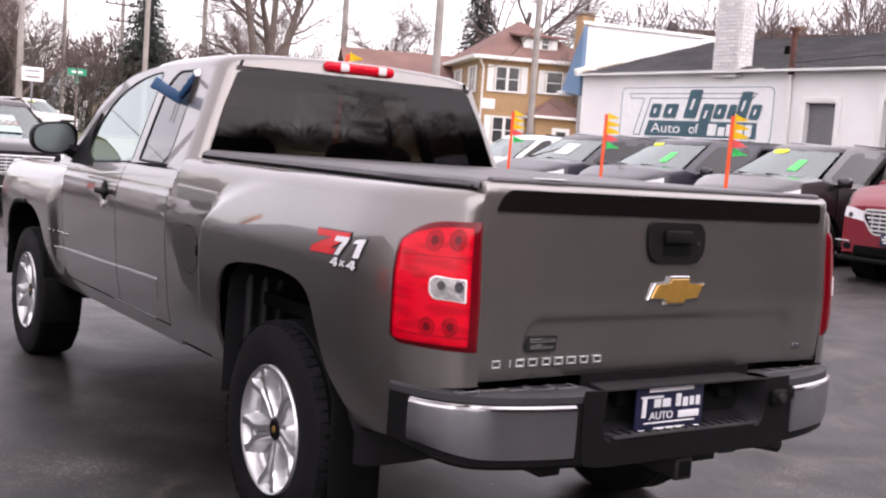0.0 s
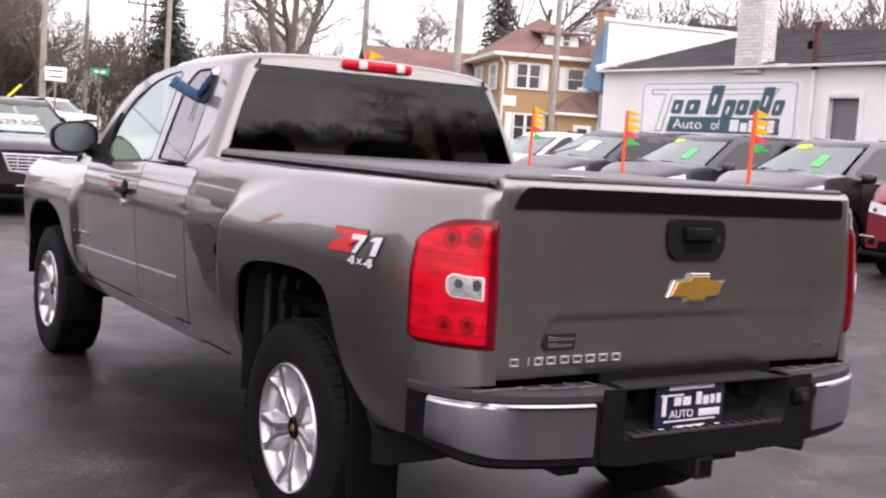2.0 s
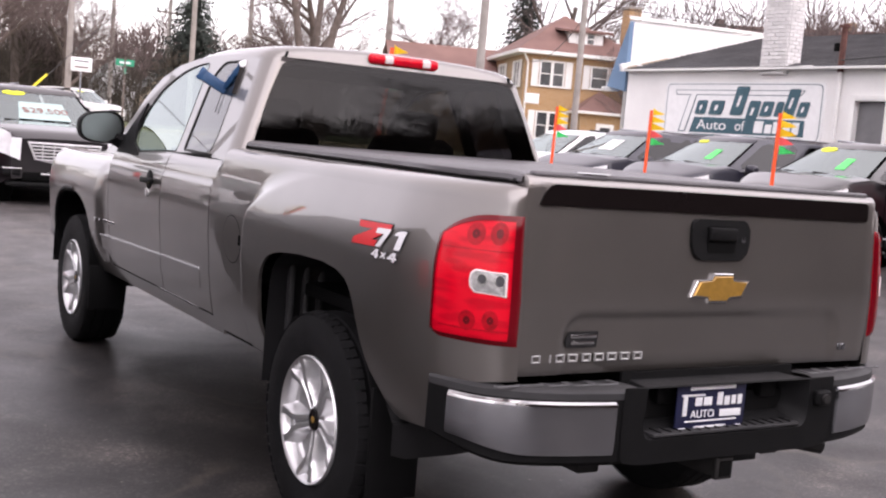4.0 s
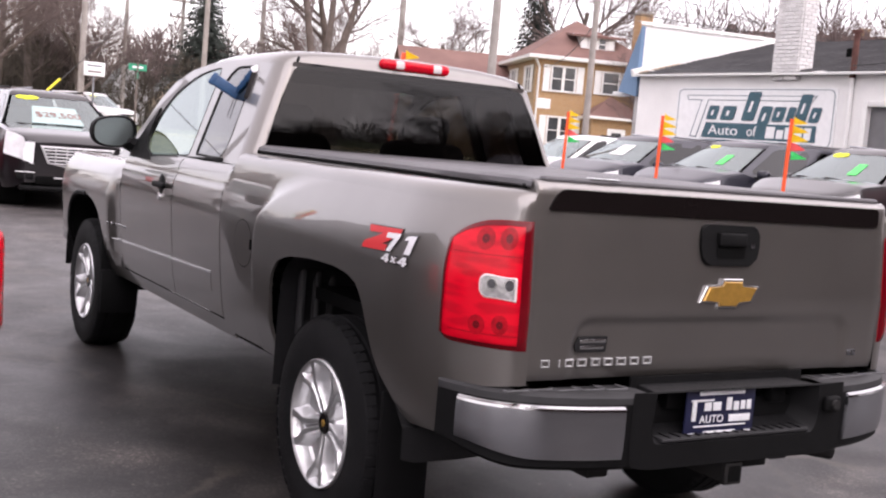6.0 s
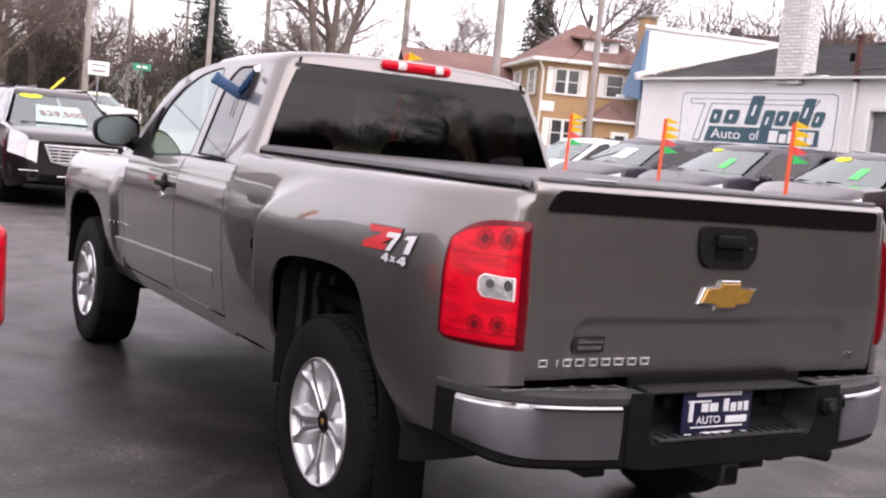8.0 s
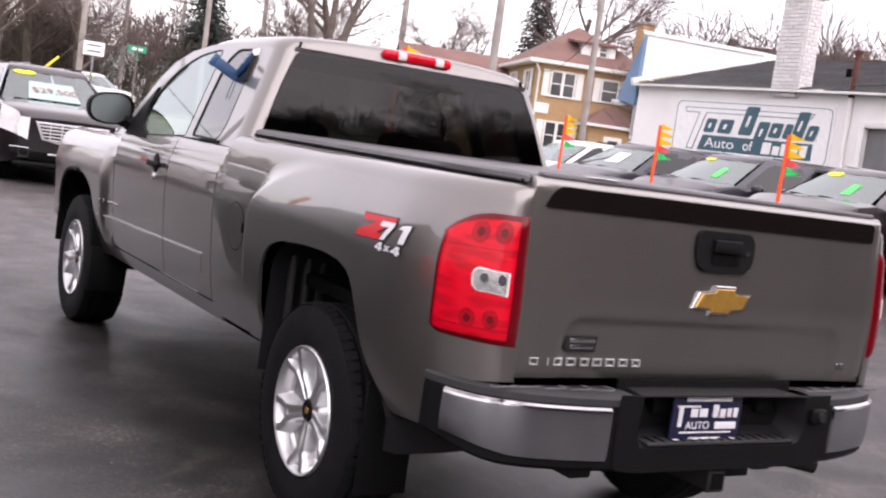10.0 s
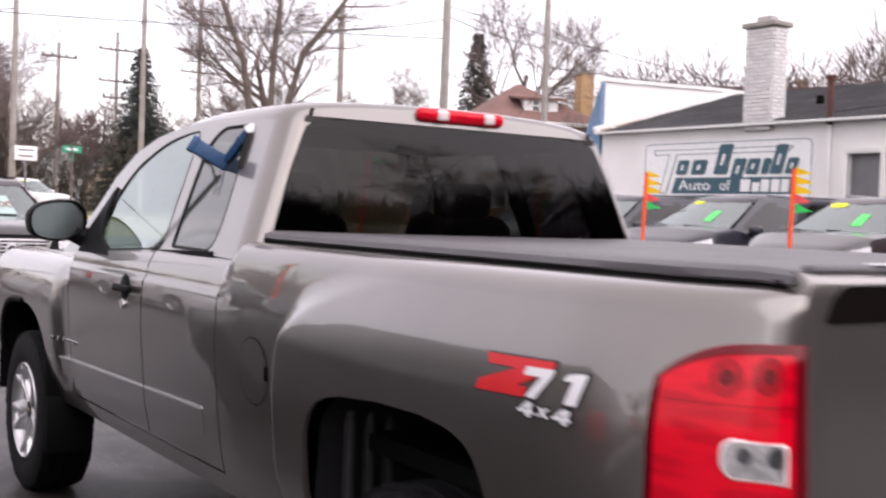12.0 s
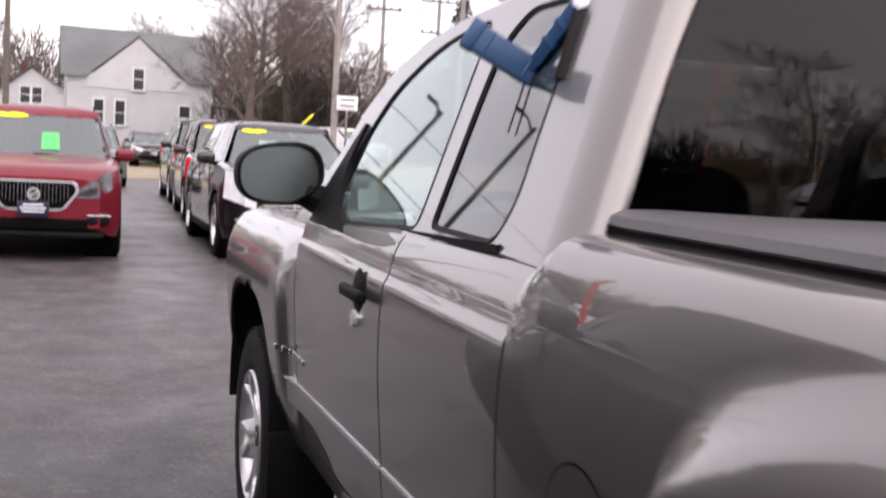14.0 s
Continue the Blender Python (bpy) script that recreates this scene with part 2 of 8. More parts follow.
M = dict(
    taupe=mat("taupe_metallic_paint", (0.176, 0.162, 0.151), 0.33, 0.75, 0.05, 3.0, 900.0, coat=1.0, coat_ior=1.80, coat_rough=0.012),
    black_paint=mat("black_paint", (0.010, 0.008, 0.010), 0.3, 0.2, 0.1, 3.0, 600.0, coat=1.0),
    slate_paint=mat("slate_paint", (0.052, 0.060, 0.068), 0.3, 0.3, 0.1, 3.0, 600.0, coat=0.8),
    navy_paint=mat("navy_paint", (0.016, 0.016, 0.028), 0.3, 0.3, 0.1, 3.0, 600.0, coat=0.5),
    maroon_paint=mat("maroon_paint", (0.055, 0.012, 0.018), 0.3, 0.3, 0.1, 3.0, 600.0, coat=1.0),
    red_paint=mat("red_paint", (0.20, 0.004, 0.016), 0.4, 0.2, 0.08, 3.0, 600.0, coat=0.45),
    white_paint=mat("white_paint", (0.78, 0.78, 0.78), 0.35, 0.0, 0.03, 3.0, 600.0, coat=1.0),
    silver_paint=mat("silver_paint", (0.42, 0.43, 0.45), 0.35, 0.6, 0.04, 3.0, 600.0, coat=1.0),
    steel_paint=mat("blue_grey_paint", (0.16, 0.18, 0.185), 0.35, 0.5, 0.04, 3.0, 600.0, coat=1.0),
    plastic=mat("black_plastic", (0.006, 0.006, 0.0064), 0.6, vary=0.15, fine=400.0, bump=0.15, spec=0.12),
    grey_plastic=mat("grey_plastic", (0.011, 0.011, 0.012), 0.55, vary=0.15, fine=300.0, bump=0.2, spec=0.3),
    tread_grey=mat("scuffed_tread", (0.11, 0.11, 0.115), 0.55, vary=0.2, fine=200.0),
    liner=mat("grey_liner", (0.026, 0.026, 0.028), 0.6, vary=0.2, fine=200.0),
    gloss_black=mat("gloss_black_trim", (0.007, 0.005, 0.005), 0.22, vary=0.05, spec=0.14),
    # near-black base that puts the shade of recesses and gaps into the colour
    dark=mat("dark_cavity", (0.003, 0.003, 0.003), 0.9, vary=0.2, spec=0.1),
    rubber=mat("tyre_rubber", (0.0095, 0.0095, 0.0105), 0.75, vary=0.3, scale=12.0, fine=200.0, bump=0.3, spec=0.18),
    vinyl=mat("tonneau_vinyl", (0.100, 0.096, 0.102), 0.42, vary=0.15, scale=3.0, fine=350.0, bump=0.25),
    chrome=mat("chrome", (0.62, 0.62, 0.63), 0.10, 1.0, 0.02, 4.0, 60.0),
    satin=mat("dusty_chrome", (0.40, 0.405, 0.43), 0.22, 1.0, 0.08, 5.0, 120.0),
    alloy=mat("machined_alloy", (0.66, 0.66, 0.67), 0.36, 0.85, 0.05, 9.0, 200.0),
    bright_trim=mat("bright_trim", (0.80, 0.80, 0.81), 0.22, 0.55, 0.04, 6.0, 90.0),
    badge=mat("bright_badge", (0.50, 0.50, 0.50), 0.3, 0.6, 0.1, 30.0, 200.0),
    gold=mat("gold_emblem", (0.55, 0.30, 0.055), 0.38, 0.6, 0.12, 40.0, 300.0, coat=0.6),
    steel=mat("dark_steel", (0.014, 0.013, 0.013), 0.7, 0.2, 0.25, 14.0, 120.0),
    red_lens=lens_material("red_lens", (0.70, 0.004, 0.018), (0.52, 0.003, 0.014)),
    red_bowl=mat("shaded_red_bowl", (0.46, 0.003, 0.012), 0.16, vary=0.25, scale=30.0, spec=0.3),
    red_edge=mat("dark_red_lens", (0.13, 0.002, 0.006), 0.2, vary=0.05, spec=0.3),
    clear_rim=mat("pale_lens_rim", (0.78, 0.70, 0.70), 0.2, 0.0, 0.05),
    bulb_grey=mat("grey_bulb", (0.10, 0.10, 0.11), 0.3, 0.5, 0.3),
    clear_lens=mat("clear_lens", (0.72, 0.71, 0.71), 0.2, 0.4, 0.5, 16.0, 60.0, coat=1.0),
    lamp_silver=mat("silvery_lamp_lens", (0.40, 0.41, 0.43), 0.18, 0.6, 0.35, 7.0, 30.0, coat=1.0),
    headlamp=mat("headlamp_lens", (0.86, 0.87, 0.89), 0.25, 0.0, 0.10, 9.0, 40.0, coat=0.6),
    decal_red=mat("decal_red", (0.62, 0.015, 0.02), 0.4, vary=0.04),
    decal_silver=mat("decal_silver", (0.72, 0.72, 0.74), 0.4, 0.0, 0.05),
    decal_black=mat("decal_black", (0.02, 0.02, 0.022), 0.4, vary=0.05),
    blue=mat("blue_plastic", (0.020, 0.080, 0.190), 0.45, vary=0.12, scale=30.0, fine=300.0, bump=0.1),
    tape=mat("grey_tape", (0.20, 0.195, 0.19), 0.7, vary=0.1, scale=30.0, bump=0.2),
    seat=mat("grey_seat_cloth", (0.055, 0.06, 0.06), 0.85, vary=0.2, fine=300.0, bump=0.3),
    privacy=glass("privacy_glass", (0.060, 0.053, 0.056), 0.02, 0.020),
    clear=glass("clear_glass", (0.62, 0.74, 0.71), 0.02, 0.22, (0.88, 0.97, 0.95)),
    tinted=glass("tinted_glass", (0.20, 0.21, 0.22)),
    car_glass=glass("car_glass", (0.40, 0.50, 0.49), 0.02, 0.25, (0.88, 0.98, 0.97)),
    car_dark=glass("dark_car_glass", (0.05, 0.055, 0.06), 0.02, 0.035),
    mirror=mat("mirror_glass", (0.30, 0.34, 0.34), 0.34, 1.0, 0.05),
    yellow_card=mat("yellow_sticker", (0.78, 0.82, 0.03), 0.6, vary=0.04),
    green_card=mat("green_card", (0.08, 0.70, 0.16), 0.6, vary=0.04),
    price_print=mat("price_print", (0.26, 0.12, 0.11), 0.6, vary=0.05),
    white_card=mat("white_card", (0.36, 0.48, 0.46), 0.6, vary=0.05),
    plate_navy=mat("navy_plate", (0.012, 0.014, 0.045), 0.35, vary=0.08),
    print_white=mat("white_print", (0.75, 0.76, 0.78), 0.5, vary=0.03),
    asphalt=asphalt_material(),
    concrete=mat("concrete", (0.36, 0.34, 0.31), 0.85, vary=0.2, scale=1.5, fine=60.0, bump=0.4),
    tan_road=mat("sandy_concrete", (0.40, 0.335, 0.235), 0.85, vary=0.25, scale=0.7, fine=50.0, bump=0.3),
    old_road=mat("old_grey_road", (0.12, 0.115, 0.11), 0.8, vary=0.2, scale=0.9, fine=60.0, bump=0.3),
    kerb_paint=mat("worn_yellow_kerb", (0.50, 0.42, 0.24), 0.8, vary=0.25, scale=4.0, bump=0.3),
    lawn=mat("winter_grass", (0.125, 0.122, 0.055), 0.95, vary=0.3, scale=0.6, fine=30.0, bump=0.6, second=(0.095, 0.12, 0.042)),
    bark=mat("bare_bark", (0.145, 0.115, 0.100), 0.95, vary=0.3, scale=3.0, fine=30.0, bump=0.6),
    twig=mat("bare_twigs", (0.195, 0.148, 0.138), 0.95, vary=0.3, scale=0.5),
    far_twig=mat("far_bare_woods", (0.150, 0.112, 0.105), 0.95, vary=0.35, scale=0.12),
    dark_wood=mat("dark_evergreen_woods", (0.080, 0.066, 0.050), 0.95, vary=0.4, scale=0.3),
    needle=mat("spruce_needles", (0.030, 0.040, 0.032), 0.9, vary=0.35, scale=1.2),
    pole=mat("weathered_pole", (0.34, 0.31, 0.285), 0.9, vary=0.2, scale=2.0, fine=40.0, bump=0.4),
    pole_dark=mat("brown_pole", (0.17, 0.14, 0.12), 0.9, vary=0.2, scale=2.0, fine=40.0, bump=0.4),
    wire=mat("black_wire", (0.03, 0.03, 0.03), 0.6),
    guard=mat("yellow_guard", (0.70, 0.60, 0.02), 0.5, vary=0.05),
    green_sign=mat("green_street_sign", (0.01, 0.28, 0.15), 0.45, vary=0.05),
    sign_white=mat("white_sign_face", (0.80, 0.81, 0.81), 0.5, vary=0.04),
    teal=mat("dark_teal_print", (0.030, 0.095, 0.125), 0.5, vary=0.08),
    orange=mat("fluorescent_orange", (0.95, 0.10, 0.02), 0.5, vary=0.04),
    f_yellow=mat("fluorescent_yellow", (0.98, 0.70, 0.02), 0.5, vary=0.04),
    f_green=mat("fluorescent_green", (0.03, 0.72, 0.20), 0.5, vary=0.04),
    f_pink=mat("fluorescent_pink", (0.95, 0.16, 0.16), 0.5, vary=0.04),
    stucco=mat("white_painted_wall", (0.82, 0.815, 0.80), 0.8, vary=0.07, scale=0.8, fine=25.0, bump=0.3),
    white_brick=mat("white_painted_brick", (0.72, 0.71, 0.70), 0.8, vary=0.08, scale=3.0, fine=60.0, bump=0.4, random_tint=0.10),
    mortar=mat("grey_mortar", (0.42, 0.41, 0.40), 0.9, vary=0.1),
    shingle=mat("dark_shingle_roof", (0.115, 0.113, 0.118), 0.9, vary=0.22, scale=1.2, fine=14.0, bump=0.6),
    brown_roof=mat("red_brown_shingles", (0.205, 0.116, 0.100), 0.9, vary=0.14, scale=0.7, fine=12.0, bump=0.5),
    grey_roof=mat("grey_shingles", (0.32, 0.33, 0.33), 0.9, vary=0.12, scale=0.6, fine=10.0, bump=0.5),
    trim_white=mat("white_trim", (0.74, 0.74, 0.72), 0.6, vary=0.05, scale=2.0),
    blue_siding=mat("blue_siding", (0.14, 0.235, 0.36), 0.7, vary=0.08, scale=1.0),
    grey_siding=mat("grey_siding", (0.56, 0.555, 0.565), 0.75, vary=0.06, scale=0.8),
    tan_siding=mat("tan_siding", (0.40, 0.33, 0.25), 0.8, vary=0.08, scale=0.8),
    tan_brick=brick_material("tan_brick", (0.40, 0.25, 0.125), (0.32, 0.19, 0.09), (0.40, 0.32, 0.22), 5.0),
    window_dark=mat("dark_window", (0.06, 0.065, 0.07), 0.1, vary=0.3, scale=1.5),
    door_grey=mat("grey_door", (0.16, 0.16, 0.165), 0.55, vary=0.12, scale=3.0),
    rust=mat("rusty_pipe", (0.12, 0.045, 0.035), 0.8, vary=0.3, scale=9.0),
)


# ---- mesh helpers ----
def finish(me, angle=35):
    me.shade_smooth()
    me.set_sharp_from_angle(angle=radians(angle))
    return me


def obj(name, me, material, parent=None, label=""):
    ob = new(name, me)
    if material and not me.materials:
        me.materials.append(material)
    ob.parent = parent
    return tagged(ob, label=label) if label else ob


def part(name, bm, material, parent=None, label="", angle=35):
    """Links a bmesh as one mesh object under a thing or a part."""
    me = bpy.data.meshes.new(name)
    bmesh.ops.recalc_face_normals(bm, faces=bm.faces)
    bm.to_mesh(me)
    bm.free()
    return obj(name, finish(me, angle), material, parent, label)


def raw(name, verts, faces, material, parent=None, label="", angle=35):
    me = bpy.data.meshes.new(name)
    me.from_pydata([tuple(v) for v in verts], [], faces)
    me.update()
    return obj(name, finish(me, angle), material, parent, label)


def thing(name, m=None, label="", category="", group="", kind=""):
    e = new(name)
    if m is not None:
        e.matrix_basis = m
    return tagged(e, label, category, group, kind)


def box(c, s, bev=0.0, seg=2, m=None):
    """A bmesh box with centre c, size s and rounded edges."""
    bm = bmesh.new()
    bmesh.ops.create_cube(bm, size=1.0)
    bmesh.ops.scale(bm, vec=s, verts=bm.verts)
    if bev:
        bmesh.ops.bevel(bm, geom=bm.edges[:], offset=bev, segments=seg, affect="EDGES", profile=0.5)
    if m is not None:
        bmesh.ops.transform(bm, matrix=m, verts=bm.verts)
    bmesh.ops.translate(bm, vec=c, verts=bm.verts)
    return bm


def join(*bms):
    out = bmesh.new()
    for b in bms:
        me = bpy.data.meshes.new("tmp")
        b.to_mesh(me)
        b.free()
        out.from_mesh(me)
        bpy.data.meshes.remove(me)
    return out


def grid(points):
    """A bmesh sheet from rows of points."""
    bm = bmesh.new()
    rows = [[bm.verts.new(p) for p in row] for row in points]
    for a, b in zip(rows, rows[1:]):
        for i in range(len(a) - 1):
            quad = [a[i], a[i + 1], b[i + 1], b[i]]
            if len({tuple(v.co) for v in quad}) == 4:
                bm.faces.new(quad)
            elif len({tuple(v.co) for v in quad}) == 3:
                seen, tri = set(), []
                for v in quad:
                    if tuple(v.co) not in seen:
                        seen.add(tuple(v.co))
                        tri.append(v)
                bm.faces.new(tri)
    return bm


def prism(outline, depth, place=None, bev=0.0):
    """A flat outline (x, y) given thickness along z, then moved by place."""
    bm = bmesh.new()
    lo = [bm.verts.new((x, y, 0)) for x, y in outline]
    hi = [bm.verts.new((x, y, depth)) for x, y in outline]
    bm.faces.new(lo[::-1])
    top = bm.faces.new(hi)
    for i in range(len(lo)):
        j = (i + 1) % len(lo)
        bm.faces.new((lo[i], lo[j], hi[j], hi[i]))
    if bev:
        bmesh.ops.bevel(bm, geom=top.edges[:], offset=bev, segments=1, affect="EDGES")
    if place is not None:
        bmesh.ops.transform(bm, matrix=place, verts=bm.verts)
    return bm


def lathe(profile, n=48, axis="x", centre=(0, 0, 0)):
    """A ring from (radius, along) pairs, turned about an axis."""
    rows = []
    for k in range(n + 1):
        a = 2 * math.pi * (k % n) / n
        row = []
        for r, h in profile:
            u, v = r * math.cos(a), r * math.sin(a)
            p = {"x": (h, u, v), "y": (u, h, v), "z": (u, v, h)}[axis]
            row.append((p[0] + centre[0], p[1] + centre[1], p[2] + centre[2]))
        rows.append(row)
    bm = grid(rows)
    bmesh.ops.remove_doubles(bm, verts=bm.verts, dist=1e-5)
    return bm


def tube_lists(verts, faces, pts, radii, n):
    """Adds a tapered tube along pts to the lists."""
    base = len(verts)
    up = Vector((0.31, 0.17, 0.93))
    for k, p in enumerate(pts):
        d = (pts[min(k + 1, len(pts) - 1)] - pts[max(k - 1, 0)]).normalized()
        a = d.cross(up)
        a = a.normalized() if a.length > 1e-4 else Vector((1, 0, 0))
        b = d.cross(a)
        for i in range(n):
            t = 2 * math.pi * i / n
            verts.append(p + (a * math.cos(t) + b * math.sin(t)) * radii[k])
    for k in range(len(pts) - 1):
        for i in range(n):
            j = (i + 1) % n
            faces.append((base + k * n + i, base + k * n + j, base + (k + 1) * n + j, base + (k + 1) * n + i))


def rod(name, pts, r, material, parent=None, label="", n=8):
    v, f = [], []
    pts = [Vector(p) for p in pts]
    radii = r if isinstance(r, (list, tuple)) else [r] * len(pts)
    tube_lists(v, f, pts, radii, n)
    last = len(v) - n
    f.append(tuple(range(n))[::-1])
    f.append(tuple(range(last, last + n)))
    return raw(name, v, f, material, parent, label)


def smooth(a, b, x):
    t = min(1.0, max(0.0, (x - a) / (b - a)))
    return t * t * (3 - 2 * t)


def interp(x, table):
    for (x0, y0), (x1, y1) in zip(table, table[1:]):
        if x <= x1:
            return y0 + (y1 - y0) * max(0.0, (x - x0) / (x1 - x0))
    return table[-1][1]


def rise(x, y):
    """Height of the lot: it climbs slightly away from the truck."""
    sx, sy = smooth(2.5, 10, x), smooth(5, 11.5, y)
    return 0.22 * sx + 0.13 * sy * (1 - sx) - 0.03 * smooth(-6, -20, y) + (0.22 + 0.38 * smooth(4, 9, x)) * smooth(34, 50, y)


def text_mesh(name, body, size, depth, m, material, parent=None, label=""):
    cu = bpy.data.curves.new(name, "FONT")
    cu.body, cu.size, cu.extrude, cu.align_x, cu.align_y = body, size, depth, "CENTER", "CENTER"
    tmp = bpy.data.objects.new("tmp_text", cu)
    scene.collection.objects.link(tmp)
    me = bpy.data.meshes.new_from_object(tmp.evaluated_get(bpy.context.evaluated_depsgraph_get()))
    bpy.data.objects.remove(tmp)
    me.transform(m)
    me.materials.clear()
    ob = obj(name, me, material, parent, label)
    return ob


# ---- the pickup truck: origin under the rear axle, front towards +y ----
TRUCK = thing("pickup_truck", label="taupe grey metallic extended-cab pickup truck on wet-dark asphalt", category="pickup truck")
FRONT_AXLE, REAR_AXLE = 3.593, -0.052


def arch(y, centre, half, low, top, power=3.0):
    """Height of the wheel opening's edge at y, or None outside it."""
    u = abs(y - centre) / half
    return low + (top - low) * (1 - u ** power) ** (1 / power) if u < 1 else None


# half width by height: the doors roll in below the windows, the bed stays full up to its rail
DOOR_SECTION = [(0.40, 0.845), (0.45, 0.862), (0.56, 0.898), (0.68, 0.923), (0.80, 0.938), (0.98, 0.954), (1.08, 0.958), (1.15, 0.956), (1.21, 0.950), (1.255, 0.941), (1.285, 0.929), (1.31, 0.911), (1.335, 0.880), (1.36, 0.84)]
BED_SECTION = [(0.40, 0.845), (0.45, 0.862), (0.56, 0.898), (0.68, 0.923), (0.80, 0.938), (0.98, 0.954), (1.08, 0.958), (1.15, 0.9565), (1.22, 0.951), (1.28, 0.944), (1.33, 0.936), (1.40, 0.920)]
# front edge of the rear fender's blister: height, place along the bed
FLARE_EDGE = [(0.80, 0.635), (0.95, 0.632), (1.05, 0.618), (1.13, 0.592), (1.20, 0.556), (1.25, 0.515), (1.285, 0.455), (1.31, 0.36), (1.335, 0.20), (1.36, 0.0)]
# lip of the rear wheel opening: place along the bed, height
REAR_LIP = [(-0.70, 0.545), (-0.662, 0.583), (-0.585, 0.675), (-0.515, 0.770), (-0.470, 0.860), (-0.448, 0.915), (-0.425, 0.958), (-0.388, 0.991), (-0.322, 1.014), (-0.206, 1.026), (-0.012, 1.024), (0.170, 1.009),
            (0.255, 0.992), (0.310, 0.968), (0.352, 0.932), (0.380, 0.885), (0.394, 0.800), (0.400, 0.545)]


def rear_lip(y):
    """Height of the rear wheel opening's edge at y, or None outside it."""
    return sum(interp(y + d, REAR_LIP) for d in (-0.008, 0.0, 0.008)) / 3 if -0.70 < y < 0.40 else None


def flank(y, z):
    """Half width of the truck's side at y and height z."""
    t = smooth(1.13, 1.02, y)
    x = sum((1 - t) * interp(z + d, DOOR_SECTION) + t * interp(z + d, BED_SECTION) for d in (-0.026, -0.013, 0.0, 0.013, 0.026)) / 5
    if y < 1.0:
        x += 0.012
    if y < 1.6:
        edge = sum(interp(z + d, FLARE_EDGE) for d in (-0.03, -0.02, -0.01, 0.0, 0.01, 0.02, 0.03)) / 7
        bulge = smooth(edge + 0.012, edge - 0.060 - 0.30 * smooth(1.12, 1.34, z), y) * smooth(1.40, 1.10, z)
    else:
        bulge = 0.72 * smooth(2.90, 3.04, y) * smooth(1.20, 0.98, z)
    # the doors step out along a crease below the windows
    crease = 0.009 * smooth(1.216, 1.186, z) - 0.009 if y > 1.13 else 0.0
    return x + 0.048 * bulge * smooth(0.45, 0.75, z) + crease * smooth(3.3, 2.9, y)


def bed_flank(y, z):
    """The bed's side with its rounded rear corner."""
    x = flank(y, z)
    if y < -0.62:
        u = min(1.0, (-0.62 - y) / 0.492)
        x = 0.797 + (x - 0.797) * max(0.0, 1 - u ** 1.9) ** (1 / 1.9)
    return x


def rear_lean(y, z):
    """How far the truck's rear leans forward at a height."""
    return 0.068 * max(0.0, z - 1.04) * smooth(-0.70, -1.05, y)


def side_sheet(ys, low, high, width, rows, side, lip=0.012, extra=()):
    """A body panel on one side: columns over ys from low(y) to high(y), with edges turned in."""
    pts = []
    for i, y in enumerate(ys):
        a, b = low(y), high(y)
        col = [(side * (width(y, a) - lip), y, a + 0.002)]
        for k in range(rows + 1):
            z = a + (b - a) * k / rows
            col.append((side * width(y, z), y, z))
        for k, (dx, z) in enumerate(extra):
            col.append((side * max(width(y, b) - dx, 0.797 - 0.003 * k), y, z))
        if not extra:
            col.append((side * (width(y, b) - lip), y, b - 0.002))
        pts.append(col)
    inner0 = [(p[0] - side * lip, p[1], p[2]) for p in pts[0]]
    inner1 = [(p[0] - side * lip, p[1], p[2]) for p in pts[-1]]
    return grid([inner0] + pts + [inner1])


def span(a, b, n):
    return [a + (b - a) * k / n for k in range(n + 1)]


def bed_low(y):
    z = rear_lip(y)
    rest = 0.555 if y > 0 else interp(-y, [(0.5, 0.565), (0.86, 0.585), (0.90, 0.70), (0.96, 0.76), (1.12, 0.79)])
    return max(rest, z) if z else rest


def front_low(y):
    z = arch(y, FRONT_AXLE, 0.475, 0.50, 0.975, 2.8)
    rest = 0.53 if y < FRONT_AXLE else 0.56
    return max(rest, z) if z else rest


